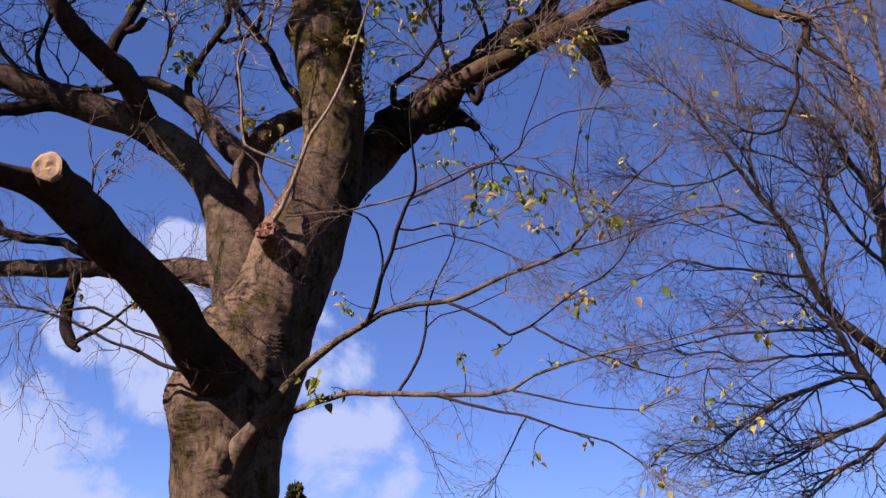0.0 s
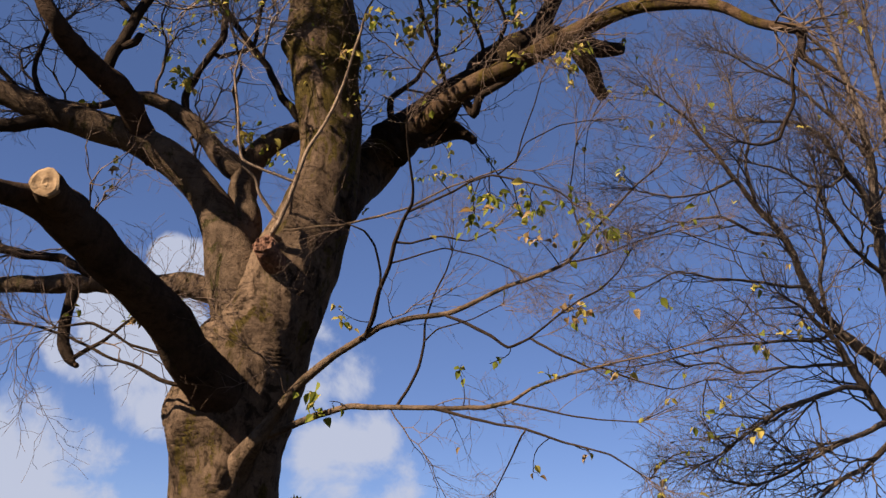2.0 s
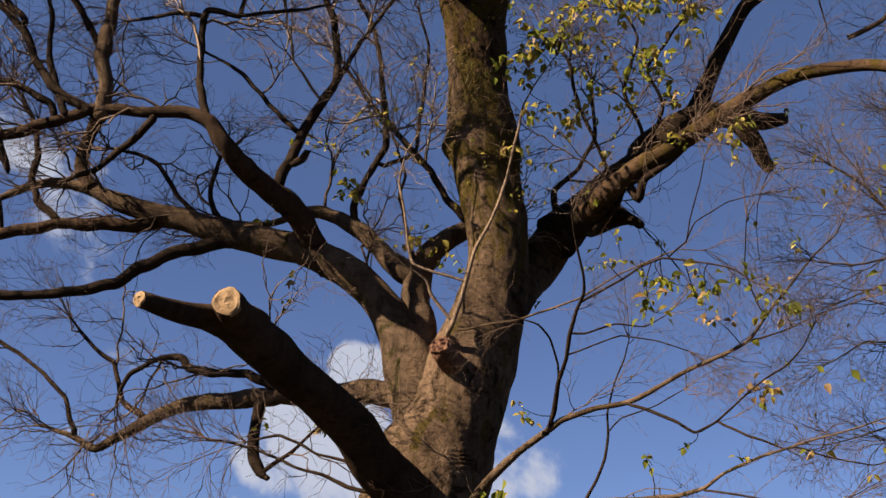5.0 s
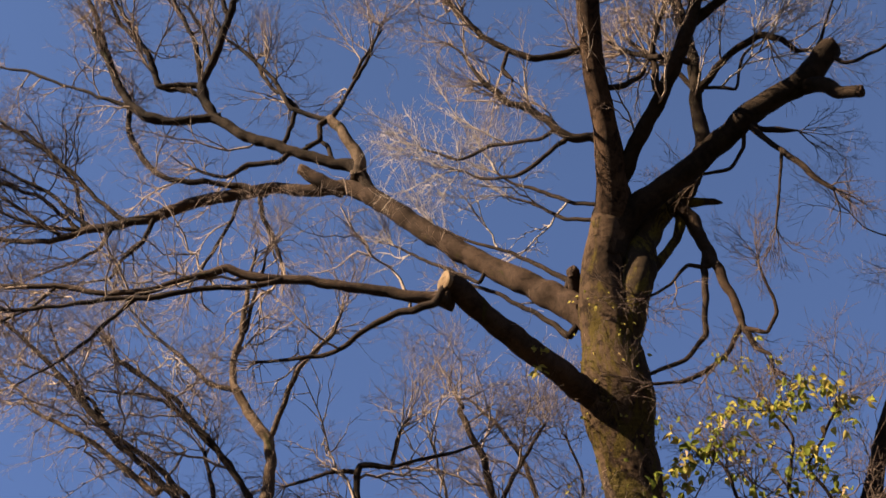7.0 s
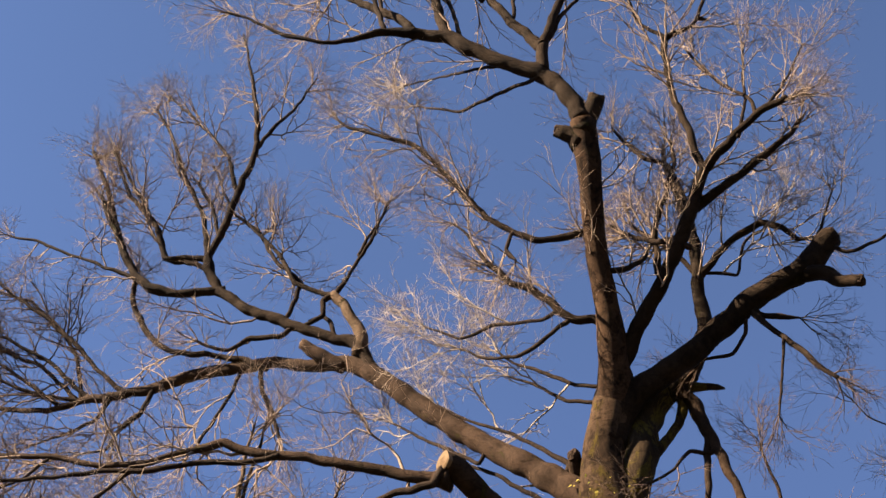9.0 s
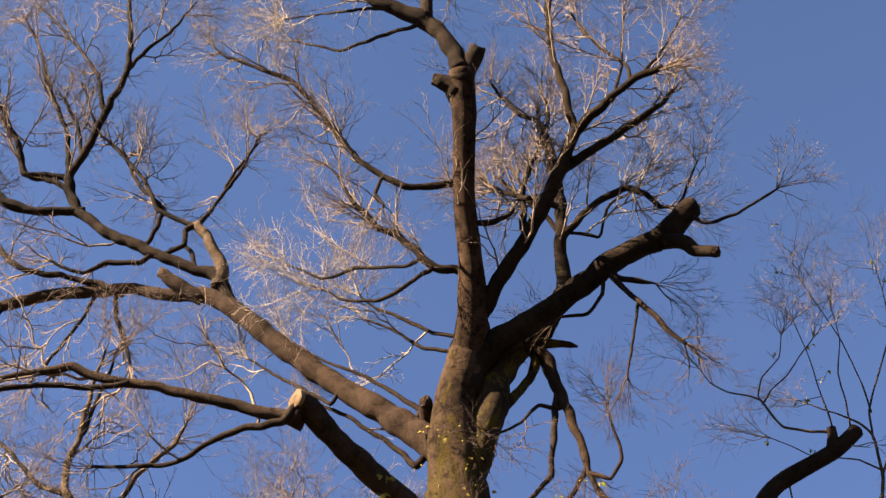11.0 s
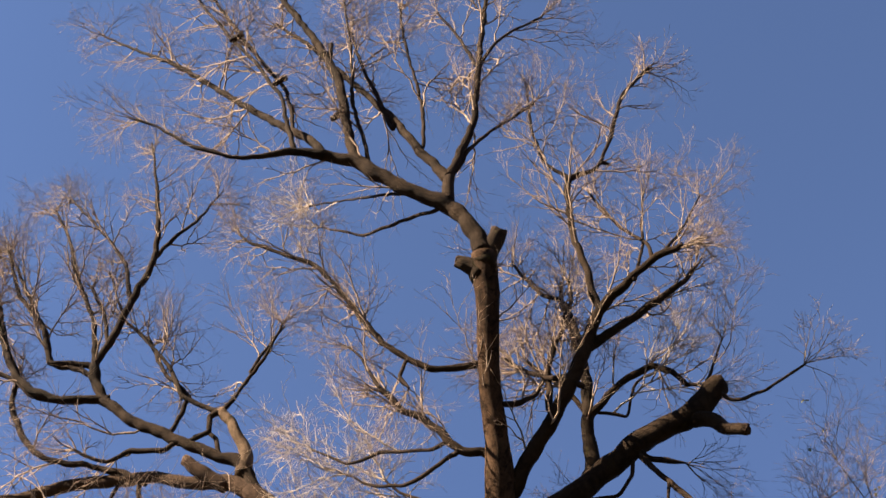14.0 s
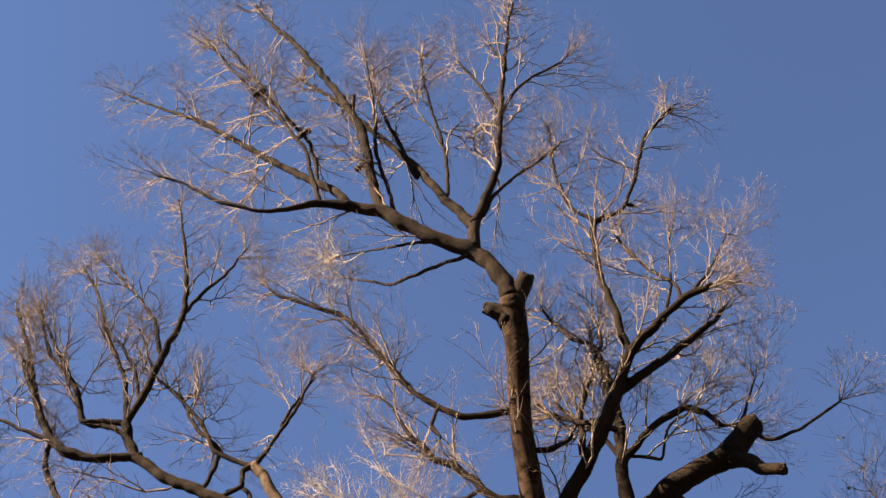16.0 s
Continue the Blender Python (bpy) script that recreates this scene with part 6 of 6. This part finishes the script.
grow("t2l", "limb", "tree2", "tip", 1.9, [(5.47, 13.40, 5.44, 0.0703), (5.32, 13.50, 6.67, 0.0570), (5.23, 13.60, 7.48, 0.0474), (5.19, 13.70, 8.18, 0.0377), (5.12, 13.80, 8.91, 0.0274), (5.04, 13.80, 9.53, 0.0222)])
grow("t2m", "branch", "t2b", "tip", 1.2, [(4.68, 13.38, 8.30, 0.0266), (4.33, 13.30, 8.68, 0.0207), (3.97, 13.20, 8.90, 0.0155), (3.61, 13.10, 9.19, 0.0104)])
grow("t2n", "branch", "t2d", "tip", 2.4, [(4.82, 12.90, 4.13, 0.0377), (4.45, 12.80, 3.94, 0.0274), (4.06, 12.70, 3.73, 0.0229), (3.68, 12.60, 3.49, 0.0178), (3.30, 12.50, 3.31, 0.0133), (2.94, 12.40, 3.33, 0.0089)])
grow("t2o", "branch", "t2d", "tip", 2.4, [(4.92, 12.95, 4.03, 0.0377), (4.57, 12.85, 3.66, 0.0281), (4.24, 12.75, 3.46, 0.0229), (3.93, 12.70, 3.20, 0.0133)])
grow("t2p", "branch", "t2a", "tip", 1.2, [(3.36, 12.67, 6.40, 0.0215), (3.25, 12.60, 6.74, 0.0185), (3.27, 12.55, 7.05, 0.0141), (3.11, 12.50, 7.32, 0.0118), (3.04, 12.45, 7.73, 0.0089)])
grow("t2q", "branch", "t2c", "tip", 1.2, [(4.44, 12.82, 6.87, 0.0222), (4.22, 12.75, 6.67, 0.0192), (3.94, 12.65, 6.61, 0.0170), (3.61, 12.55, 6.74, 0.0133), (3.29, 12.50, 6.77, 0.0096)])
grow("t2s", "branch", "t2b", "tip", 1.9, [(4.90, 13.02, 5.75, 0.0296), (4.56, 12.90, 5.95, 0.0244), (4.29, 12.80, 6.23, 0.0192), (4.08, 12.70, 6.57, 0.0141), (4.01, 12.65, 6.94, 0.0096)])
grow("t2t", "branch", "t2a", "tip", 1.9, [(4.21, 12.86, 5.15, 0.0237), (4.07, 12.75, 5.55, 0.0215), (4.11, 12.65, 5.91, 0.0163), (4.01, 12.60, 6.33, 0.0118), (4.05, 12.50, 6.69, 0.0096)])
SECOND = list(GROWN)[len(MAIN) + 2:]


def conifer(x, y, top):
    """A far conifer: a straight trunk and whorls of drooping, ragged boughs."""
    ob = tagged(new("conifer"), "dark green distant conifer with a ragged tip", "tree")
    ob.location = (x, y, 0)
    trunk = spline([(0, 0, -0.1, 0.2), (0.03, 0, top * 0.5, 0.12), (0, 0.02, top - 0.1, 0.02)], 0.5)
    v, fc = rings(trunk, 8, 0.5, 3)
    under("trunk", mesh_of("trunk", v, fc, BARK_BRANCH), ob)
    verts, faces = [], []
    z = 1.2
    while z < top:
        wide = 0.10 + 0.30 * (top - z)
        wide = min(wide, 2.2)
        for k in range(9):
            a = RNG.uniform(0, 2 * math.pi)
            reach = wide * RNG.uniform(0.6, 1.1)
            for q in range(7):
                d = reach * (q + 1) / 7
                c = np.array((math.cos(a) * d, math.sin(a) * d, z - 0.25 * d + 0.12 * reach))
                for w in range(3):
                    e = c + RNG.normal(0, 0.06 + 0.03 * d, 3)
                    u, h = RNG.normal(0, 0.09, 3), RNG.normal(0, 0.09, 3)
                    base = len(verts)
                    verts += [e - u, e + h, e + u, e - h + np.array((0, 0, 0.05))]
                    faces.append((base, base + 1, base + 2, base + 3))
        z += 0.16
    tagged(under("bough", mesh_of("bough", verts, faces, LEAF_DARK, False), ob), "dark needled boughs", kind="stuff")
    return ob


conifer(-4.6, 45.0, 6.1)


def leaf_mesh(name, length, width, fold, mat):
    """A small pointed leaf, folded along its midrib and bent, on a short stalk."""
    rows = ((0.0, 0.04), (0.12, 0.05), (0.3, 0.8), (0.5, 1.0), (0.72, 0.72), (0.88, 0.3), (1.0, 0.03))
    verts, faces = [], []
    for t, w in rows:
        y, half = t * length, w * width / 2
        z = -0.25 * length * t * t
        verts += [(-half, y, z + fold * half), (0, y, z), (half, y, z + fold * half)]
    for k in range(len(rows) - 1):
        a = 3 * k
        faces += [(a, a + 1, a + 4, a + 3), (a + 1, a + 2, a + 5, a + 4)]
    return mesh_of(name, verts, faces, mat)


LEAVES = [leaf_mesh("leaf", 0.056, 0.030, 0.5, LEAF_GREEN), leaf_mesh("leaf", 0.052, 0.030, 0.7, LEAF_YELLOW),
          leaf_mesh("leaf", 0.056, 0.030, 0.9, LEAF_BROWN), leaf_mesh("leaf", 0.050, 0.034, 0.35, LEAF_GREEN)]


def leaves_at(tips, key, count, mix, share=1.0):
    """Single leaves hanging from twig tips of one branch."""
    holder = GROWN[key][0]
    holder = holder if level(holder) <= 1 else holder.parent
    ends = sorted(tips[key], key=lambda p: -p[2])
    ends = ends[:max(4, int(len(ends) * share))]
    for k in range(count):
        p = ends[int(RNG.integers(0, len(ends)))]
        ob = under("leaf", LEAVES[int(RNG.choice(4, p=mix))], holder)
        ob.matrix_basis = pose(*p, RNG.uniform(-80, 20), RNG.uniform(-40, 40), RNG.uniform(0, 360)) @ Matrix.Scale(RNG.uniform(0.6, 1.15), 4)


WOOD = np.vstack([GROWN[k][1][2:, :3] for k in MAIN if len(GROWN[k][1]) > 4])
OWNER = [k for k in MAIN if len(GROWN[k][1]) > 4 for _ in range(len(GROWN[k][1]) - 2)]


def spray(x, y, z, count, spread, mix):
    """A thin side shoot from the nearest wood, with leaves on its fork twigs round one place."""
    goal = np.array((x, y, z))
    size = 1.15 if count > 6 else 0.85
    near = int(np.argmin(np.linalg.norm(WOOD - goal, axis=1)))
    foot, reach = WOOD[near], np.linalg.norm(WOOD[near] - goal)
    bend = RNG.normal(0, 0.08 * reach + 0.01, 3)
    stem = np.array([(*(foot + (goal - foot) * q + bend * math.sin(q * math.pi)), 0.004 - 0.002 * q) for q in (0, 0.2, 0.4, 0.6, 0.8, 1.0)])
    made, ends = [stem], [stem[-1, :3]]
    for k in range(max(2, count // 2)):
        w = RNG.normal(0, 1, 3)
        w /= np.linalg.norm(w)
        one = strand(stem[int(RNG.integers(3, 6)), :3], w, spread * RNG.uniform(0.5, 1.2), 0.0022, 0.0013, 4, 0.25, -0.02)
        made.append(one)
        ends += [one[-1, :3], one[2, :3]]
    holder = GROWN[OWNER[near]][0]
    holder = holder if level(holder) <= 1 else holder.parent
    v, fc = twig_mesh(made)
    tagged(under("leafy_shoot", mesh_of("leafy_shoot", v, fc, BARK_BRANCH), holder), "thin shoot with a few autumn leaves")
    for k in range(count):
        p = ends[int(RNG.integers(0, len(ends)))]
        ob = under("leaf", LEAVES[int(RNG.choice(4, p=mix))], holder)
        ob.matrix_basis = pose(*p, RNG.uniform(-95, 15), RNG.uniform(-45, 45), RNG.uniform(0, 360)) @ Matrix.Scale(RNG.uniform(0.7, 1.25) * size, 4)
    if count >= 6:
        # the leaves that cannot be told apart, joined
        verts, faces, mats = [], [], []
        for k in range(count):
            p = ends[int(RNG.integers(0, len(ends)))] + RNG.normal(0, 0.03, 3)
            kind = int(RNG.choice(4, p=mix))
            m = pose(*p, RNG.uniform(-95, 15), RNG.uniform(-45, 45), RNG.uniform(0, 360)) @ Matrix.Scale(RNG.uniform(0.8, 1.4) * size, 4)
            src, base = LEAVES[kind], len(verts)
            verts += [m @ q.co for q in src.vertices]
            faces += [tuple(base + i for i in f.vertices) for f in src.polygons]
            mats += [kind] * len(src.polygons)
        me = bpy.data.meshes.new("foliage")
        me.from_pydata(verts, [], faces)
        for leaf in LEAVES:
            me.materials.append(leaf.materials[0])
        me.polygons.foreach_set("material_index", mats)
        tagged(under("foliage", me, holder), "cluster of small yellow-green leaves", kind="stuff")


GREENISH, YELLOWISH, BROWNISH = (0.48, 0.22, 0.05, 0.25), (0.22, 0.65, 0.05, 0.08), (0.2, 0.25, 0.5, 0.05)
tips = twigs_for([k for k in MAIN], 1.0)
spray(0.66, 5.68, 3.69, 6, 0.14, GREENISH)
spray(0.74, 5.74, 3.65, 6, 0.08, GREENISH)
spray(0.18, 5.94, 3.61, 8, 0.13, GREENISH)
spray(0.24, 5.92, 3.76, 5, 0.08, GREENISH)
spray(0.38, 5.94, 3.71, 6, 0.11, GREENISH)
spray(0.46, 5.86, 3.55, 6, 0.09, BROWNISH)
spray(0.16, 6.51, 4.00, 5, 0.09, GREENISH)
spray(0.84, 5.60, 3.82, 5, 0.07, YELLOWISH)
spray(1.07, 6.71, 4.54, 3, 0.05, BROWNISH)
spray(0.68, 5.86, 3.20, 6, 0.05, BROWNISH)
spray(0.13, 6.23, 2.94, 5, 0.06, GREENISH)
spray(0.27, 5.96, 2.92, 3, 0.05, GREENISH)
spray(-0.65, 6.72, 2.86, 8, 0.07, GREENISH)
spray(-0.54, 6.55, 2.79, 3, 0.05, YELLOWISH)
spray(-0.50, 6.50, 3.26, 6, 0.08, YELLOWISH)
spray(0.87, 5.61, 2.84, 5, 0.06, BROWNISH)
spray(0.53, 5.81, 2.86, 3, 0.05, GREENISH)
spray(1.06, 5.29, 2.65, 3, 0.05, YELLOWISH)
spray(1.26, 5.45, 2.55, 5, 0.05, YELLOWISH)
spray(1.47, 5.45, 2.58, 6, 0.06, YELLOWISH)
spray(1.12, 5.45, 2.44, 5, 0.05, YELLOWISH)
spray(1.30, 5.45, 2.46, 5, 0.05, GREENISH)
spray(0.76, 5.87, 2.52, 5, 0.06, BROWNISH)
spray(0.50, 5.89, 2.40, 3, 0.05, BROWNISH)
spray(1.08, 5.60, 2.33, 5, 0.06, BROWNISH)
spray(1.61, 5.28, 2.99, 6, 0.07, YELLOWISH)
spray(1.75, 5.61, 3.43, 3, 0.05, YELLOWISH)
spray(1.40, 5.28, 3.21, 5, 0.06, GREENISH)
spray(0.05, 6.92, 5.22, 4, 0.09, YELLOWISH)
spray(-0.27, 7.02, 5.24, 12, 0.18, YELLOWISH)
spray(0.36, 6.87, 5.31, 9, 0.11, YELLOWISH)
spray(-0.06, 6.03, 3.92, 6, 0.10, GREENISH)
spray(0.38, 6.80, 4.99, 8, 0.17, GREENISH)
spray(0.65, 6.61, 4.93, 12, 0.13, YELLOWISH)
spray(0.83, 7.00, 5.23, 7, 0.14, GREENISH)
spray(1.04, 7.12, 5.31, 5, 0.09, GREENISH)
spray(-0.44, 7.40, 4.95, 4, 0.06, YELLOWISH)
spray(-0.84, 7.23, 5.13, 12, 0.18, YELLOWISH)
spray(-1.78, 7.44, 5.08, 8, 0.10, GREENISH)
spray(-1.25, 7.30, 4.59, 6, 0.08, YELLOWISH)
spray(-2.05, 7.26, 4.17, 6, 0.06, BROWNISH)
spray(-1.85, 7.25, 3.34, 6, 0.07, BROWNISH)
spray(-2.21, 7.53, 3.43, 5, 0.08, GREENISH)
spray(-0.91, 6.88, 4.23, 5, 0.09, GREENISH)
spray(-2.29, 7.39, 4.82, 5, 0.12, YELLOWISH)
spray(-0.47, 6.68, 5.71, 15, 0.28, GREENISH)
spray(-0.31, 6.68, 5.66, 15, 0.25, GREENISH)
spray(-0.52, 6.68, 5.61, 8, 0.21, YELLOWISH)
spray(-0.20, 6.76, 5.92, 10, 0.21, GREENISH)
spray(-0.01, 6.76, 5.89, 8, 0.25, GREENISH)
spray(0.10, 6.76, 5.92, 8, 0.21, YELLOWISH)
spray(0.38, 6.70, 5.98, 8, 0.21, GREENISH)
spray(0.46, 6.70, 5.89, 12, 0.21, GREENISH)
spray(0.21, 6.79, 5.50, 10, 0.25, GREENISH)
spray(0.30, 6.79, 5.48, 8, 0.21, YELLOWISH)
spray(-0.12, 7.26, 5.84, 8, 0.26, YELLOWISH)
spray(-0.62, 6.77, 5.49, 8, 0.21, GREENISH)
spray(0.11, 6.79, 5.49, 8, 0.15, GREENISH)
spray(-0.28, 7.02, 5.36, 9, 0.24, YELLOWISH)
spray(-1.46, 7.62, 6.08, 5, 0.18, YELLOWISH)
spray(-1.61, 7.33, 5.59, 6, 0.17, YELLOWISH)
spray(-1.78, 7.41, 5.00, 8, 0.10, YELLOWISH)
spray(-1.70, 7.48, 5.48, 6, 0.23, YELLOWISH)
spray(-1.79, 6.91, 5.08, 6, 0.16, YELLOWISH)
spray(-0.74, 7.23, 5.17, 8, 0.41, YELLOWISH)
spray(-1.26, 7.30, 4.59, 8, 0.16, YELLOWISH)
spray(-1.11, 7.45, 4.48, 6, 0.11, YELLOWISH)
spray(0.24, 5.92, 3.76, 8, 0.11, GREENISH)
spray(0.44, 5.80, 3.65, 8, 0.12, GREENISH)
spray(0.79, 5.74, 3.54, 8, 0.08, GREENISH)
spray(0.67, 5.86, 3.20, 6, 0.08, BROWNISH)
spray(1.25, 6.71, 4.72, 6, 0.12, YELLOWISH)
spray(-0.18, 7.03, 6.54, 6, 0.08, YELLOWISH)
spray(0.05, 7.09, 6.72, 5, 0.11, YELLOWISH)
spray(0.18, 7.02, 6.44, 6, 0.08, YELLOWISH)
spray(-0.03, 7.06, 6.51, 6, 0.08, YELLOWISH)
spray(0.44, 6.70, 5.93, 10, 0.16, YELLOWISH)
spray(0.28, 6.99, 6.17, 8, 0.11, YELLOWISH)
spray(-0.02, 6.76, 5.98, 8, 0.22, YELLOWISH)
spray(-0.25, 6.68, 5.85, 8, 0.13, YELLOWISH)
spray(0.12, 6.76, 5.93, 8, 0.14, GREENISH)
spray(-1.30, 6.39, 6.28, 7, 0.10, YELLOWISH)
spray(-1.25, 6.39, 6.41, 5, 0.05, YELLOWISH)
spray(-0.79, 7.04, 6.91, 6, 0.07, YELLOWISH)
spray(1.81, 7.52, 8.04, 4, 0.06, YELLOWISH)
spray(1.54, 7.58, 8.04, 4, 0.06, YELLOWISH)
spray(2.08, 7.32, 8.18, 3, 0.06, YELLOWISH)
spray(1.91, 7.66, 7.84, 3, 0.06, YELLOWISH)
spray(1.68, 7.79, 7.74, 3, 0.06, YELLOWISH)
spray(1.41, 8.00, 7.54, 3, 0.06, YELLOWISH)
spray(1.71, 8.11, 7.31, 4, 0.06, YELLOWISH)
spray(1.47, 8.16, 7.30, 3, 0.06, YELLOWISH)
spray(1.74, 8.03, 7.41, 3, 0.06, YELLOWISH)
spray(2.36, 7.05, 8.38, 3, 0.06, YELLOWISH)
spray(2.42, 7.14, 8.27, 2, 0.06, YELLOWISH)
spray(1.64, 7.09, 8.55, 2, 0.06, YELLOWISH)
spray(2.02, 8.29, 6.93, 3, 0.06, YELLOWISH)
spray(0.38, 6.50, 5.86, 9, 0.14, YELLOWISH)
spray(0.18, 6.78, 5.89, 9, 0.16, GREENISH)
spray(-0.24, 6.59, 5.73, 8, 0.15, YELLOWISH)
spray(-0.46, 6.74, 5.72, 9, 0.14, YELLOWISH)
spray(-0.15, 6.87, 5.71, 8, 0.14, GREENISH)
spray(0.23, 6.83, 5.55, 8, 0.16, YELLOWISH)
spray(-0.54, 6.83, 5.54, 8, 0.16, YELLOWISH)
spray(-0.13, 6.99, 5.51, 8, 0.18, GREENISH)
spray(-0.40, 6.90, 5.32, 8, 0.16, YELLOWISH)
spray(0.07, 7.06, 5.35, 6, 0.14, YELLOWISH)
spray(-0.29, 6.92, 5.07, 6, 0.18, GREENISH)
spray(-0.07, 7.05, 5.06, 6, 0.15, YELLOWISH)
spray(-0.52, 7.26, 5.07, 8, 0.16, YELLOWISH)
spray(-0.24, 7.19, 4.91, 6, 0.17, GREENISH)
spray(-1.23, 6.62, 5.46, 4, 0.15, YELLOWISH)
spray(-1.42, 6.68, 5.53, 4, 0.11, YELLOWISH)
spray(-1.66, 7.04, 4.97, 4, 0.16, GREENISH)
spray(-1.24, 6.95, 4.97, 4, 0.14, YELLOWISH)
spray(-1.12, 7.07, 4.84, 4, 0.15, YELLOWISH)
spray(-0.87, 7.18, 5.02, 6, 0.14, GREENISH)
spray(-0.72, 7.22, 5.07, 8, 0.16, YELLOWISH)
spray(-0.60, 7.28, 4.84, 4, 0.15, YELLOWISH)
spray(0.03, 7.37, 4.45, 5, 0.15, GREENISH)
spray(0.30, 7.47, 4.60, 5, 0.12, YELLOWISH)
spray(0.50, 7.56, 4.30, 5, 0.13, YELLOWISH)
spray(0.55, 7.48, 4.14, 4, 0.12, GREENISH)
spray(0.90, 7.46, 4.33, 4, 0.12, YELLOWISH)
spray(0.18, 7.58, 4.32, 4, 0.12, YELLOWISH)
spray(-0.20, 7.42, 4.45, 4, 0.13, GREENISH)
spray(-0.48, 7.50, 4.22, 5, 0.12, YELLOWISH)


def clinging_leaves(key, low, high, count):
    """Small leaves caught in the moss of the trunk, standing out from its bark."""
    line = GROWN[key][1]
    rows = [k for k in range(1, len(line)) if low < line[k, 2] < high]
    verts, faces, mats = [], [], []
    for k in range(count):
        row = line[rows[int(RNG.integers(0, len(rows)))]]
        a = RNG.uniform(-0.95, 0.25) * math.pi
        p = row[:3] + np.array((math.cos(a), math.sin(a), 0)) * (row[3] + RNG.uniform(0.0, 0.05))
        kind = int(RNG.choice(4, p=(0.2, 0.45, 0.25, 0.1)))
        m = pose(*p, RNG.uniform(-100, 40), RNG.uniform(-60, 60), RNG.uniform(0, 360)) @ Matrix.Scale(RNG.uniform(0.35, 0.85), 4)
        src, base = LEAVES[kind], len(verts)
        verts += [m @ q.co for q in src.vertices]
        faces += [tuple(base + i for i in f.vertices) for f in src.polygons]
        mats += [kind] * len(src.polygons)
    me = bpy.data.meshes.new("foliage")
    me.from_pydata(verts, [], faces)
    for leaf in LEAVES:
        me.materials.append(leaf.materials[0])
    me.polygons.foreach_set("material_index", mats)
    tagged(under("foliage", me, GROWN[key][0]), "small yellow leaves caught in moss", kind="stuff")


clinging_leaves("trunk", 4.7, 6.4, 110)
clinging_leaves("upper", 6.0, 7.4, 80)
for key, count, mix in (("low1", 7, GREENISH), ("low1d", 6, GREENISH), ("low1h", 3, YELLOWISH), ("low1c", 5, YELLOWISH), ("low1l", 4, BROWNISH), ("vine2", 5, GREENISH), ("low2", 6, GREENISH), ("low2b", 6, YELLOWISH), ("low2e", 3, YELLOWISH), ("r1", 6, YELLOWISH), ("l3e", 4, YELLOWISH), ("l5", 5, BROWNISH), ("r2h", 3, YELLOWISH)):
    leaves_at(tips, key, count, mix)

far_tips = twigs_for(SECOND, 1.5, 1.0)
for key, count in (("t2a", 10), ("t2d", 8), ("t2e", 10), ("t2g", 8), ("t2h", 8), ("t2n", 6)):
    leaves_at(far_tips, key, count, (0.3, 0.5, 0.1, 0.1))
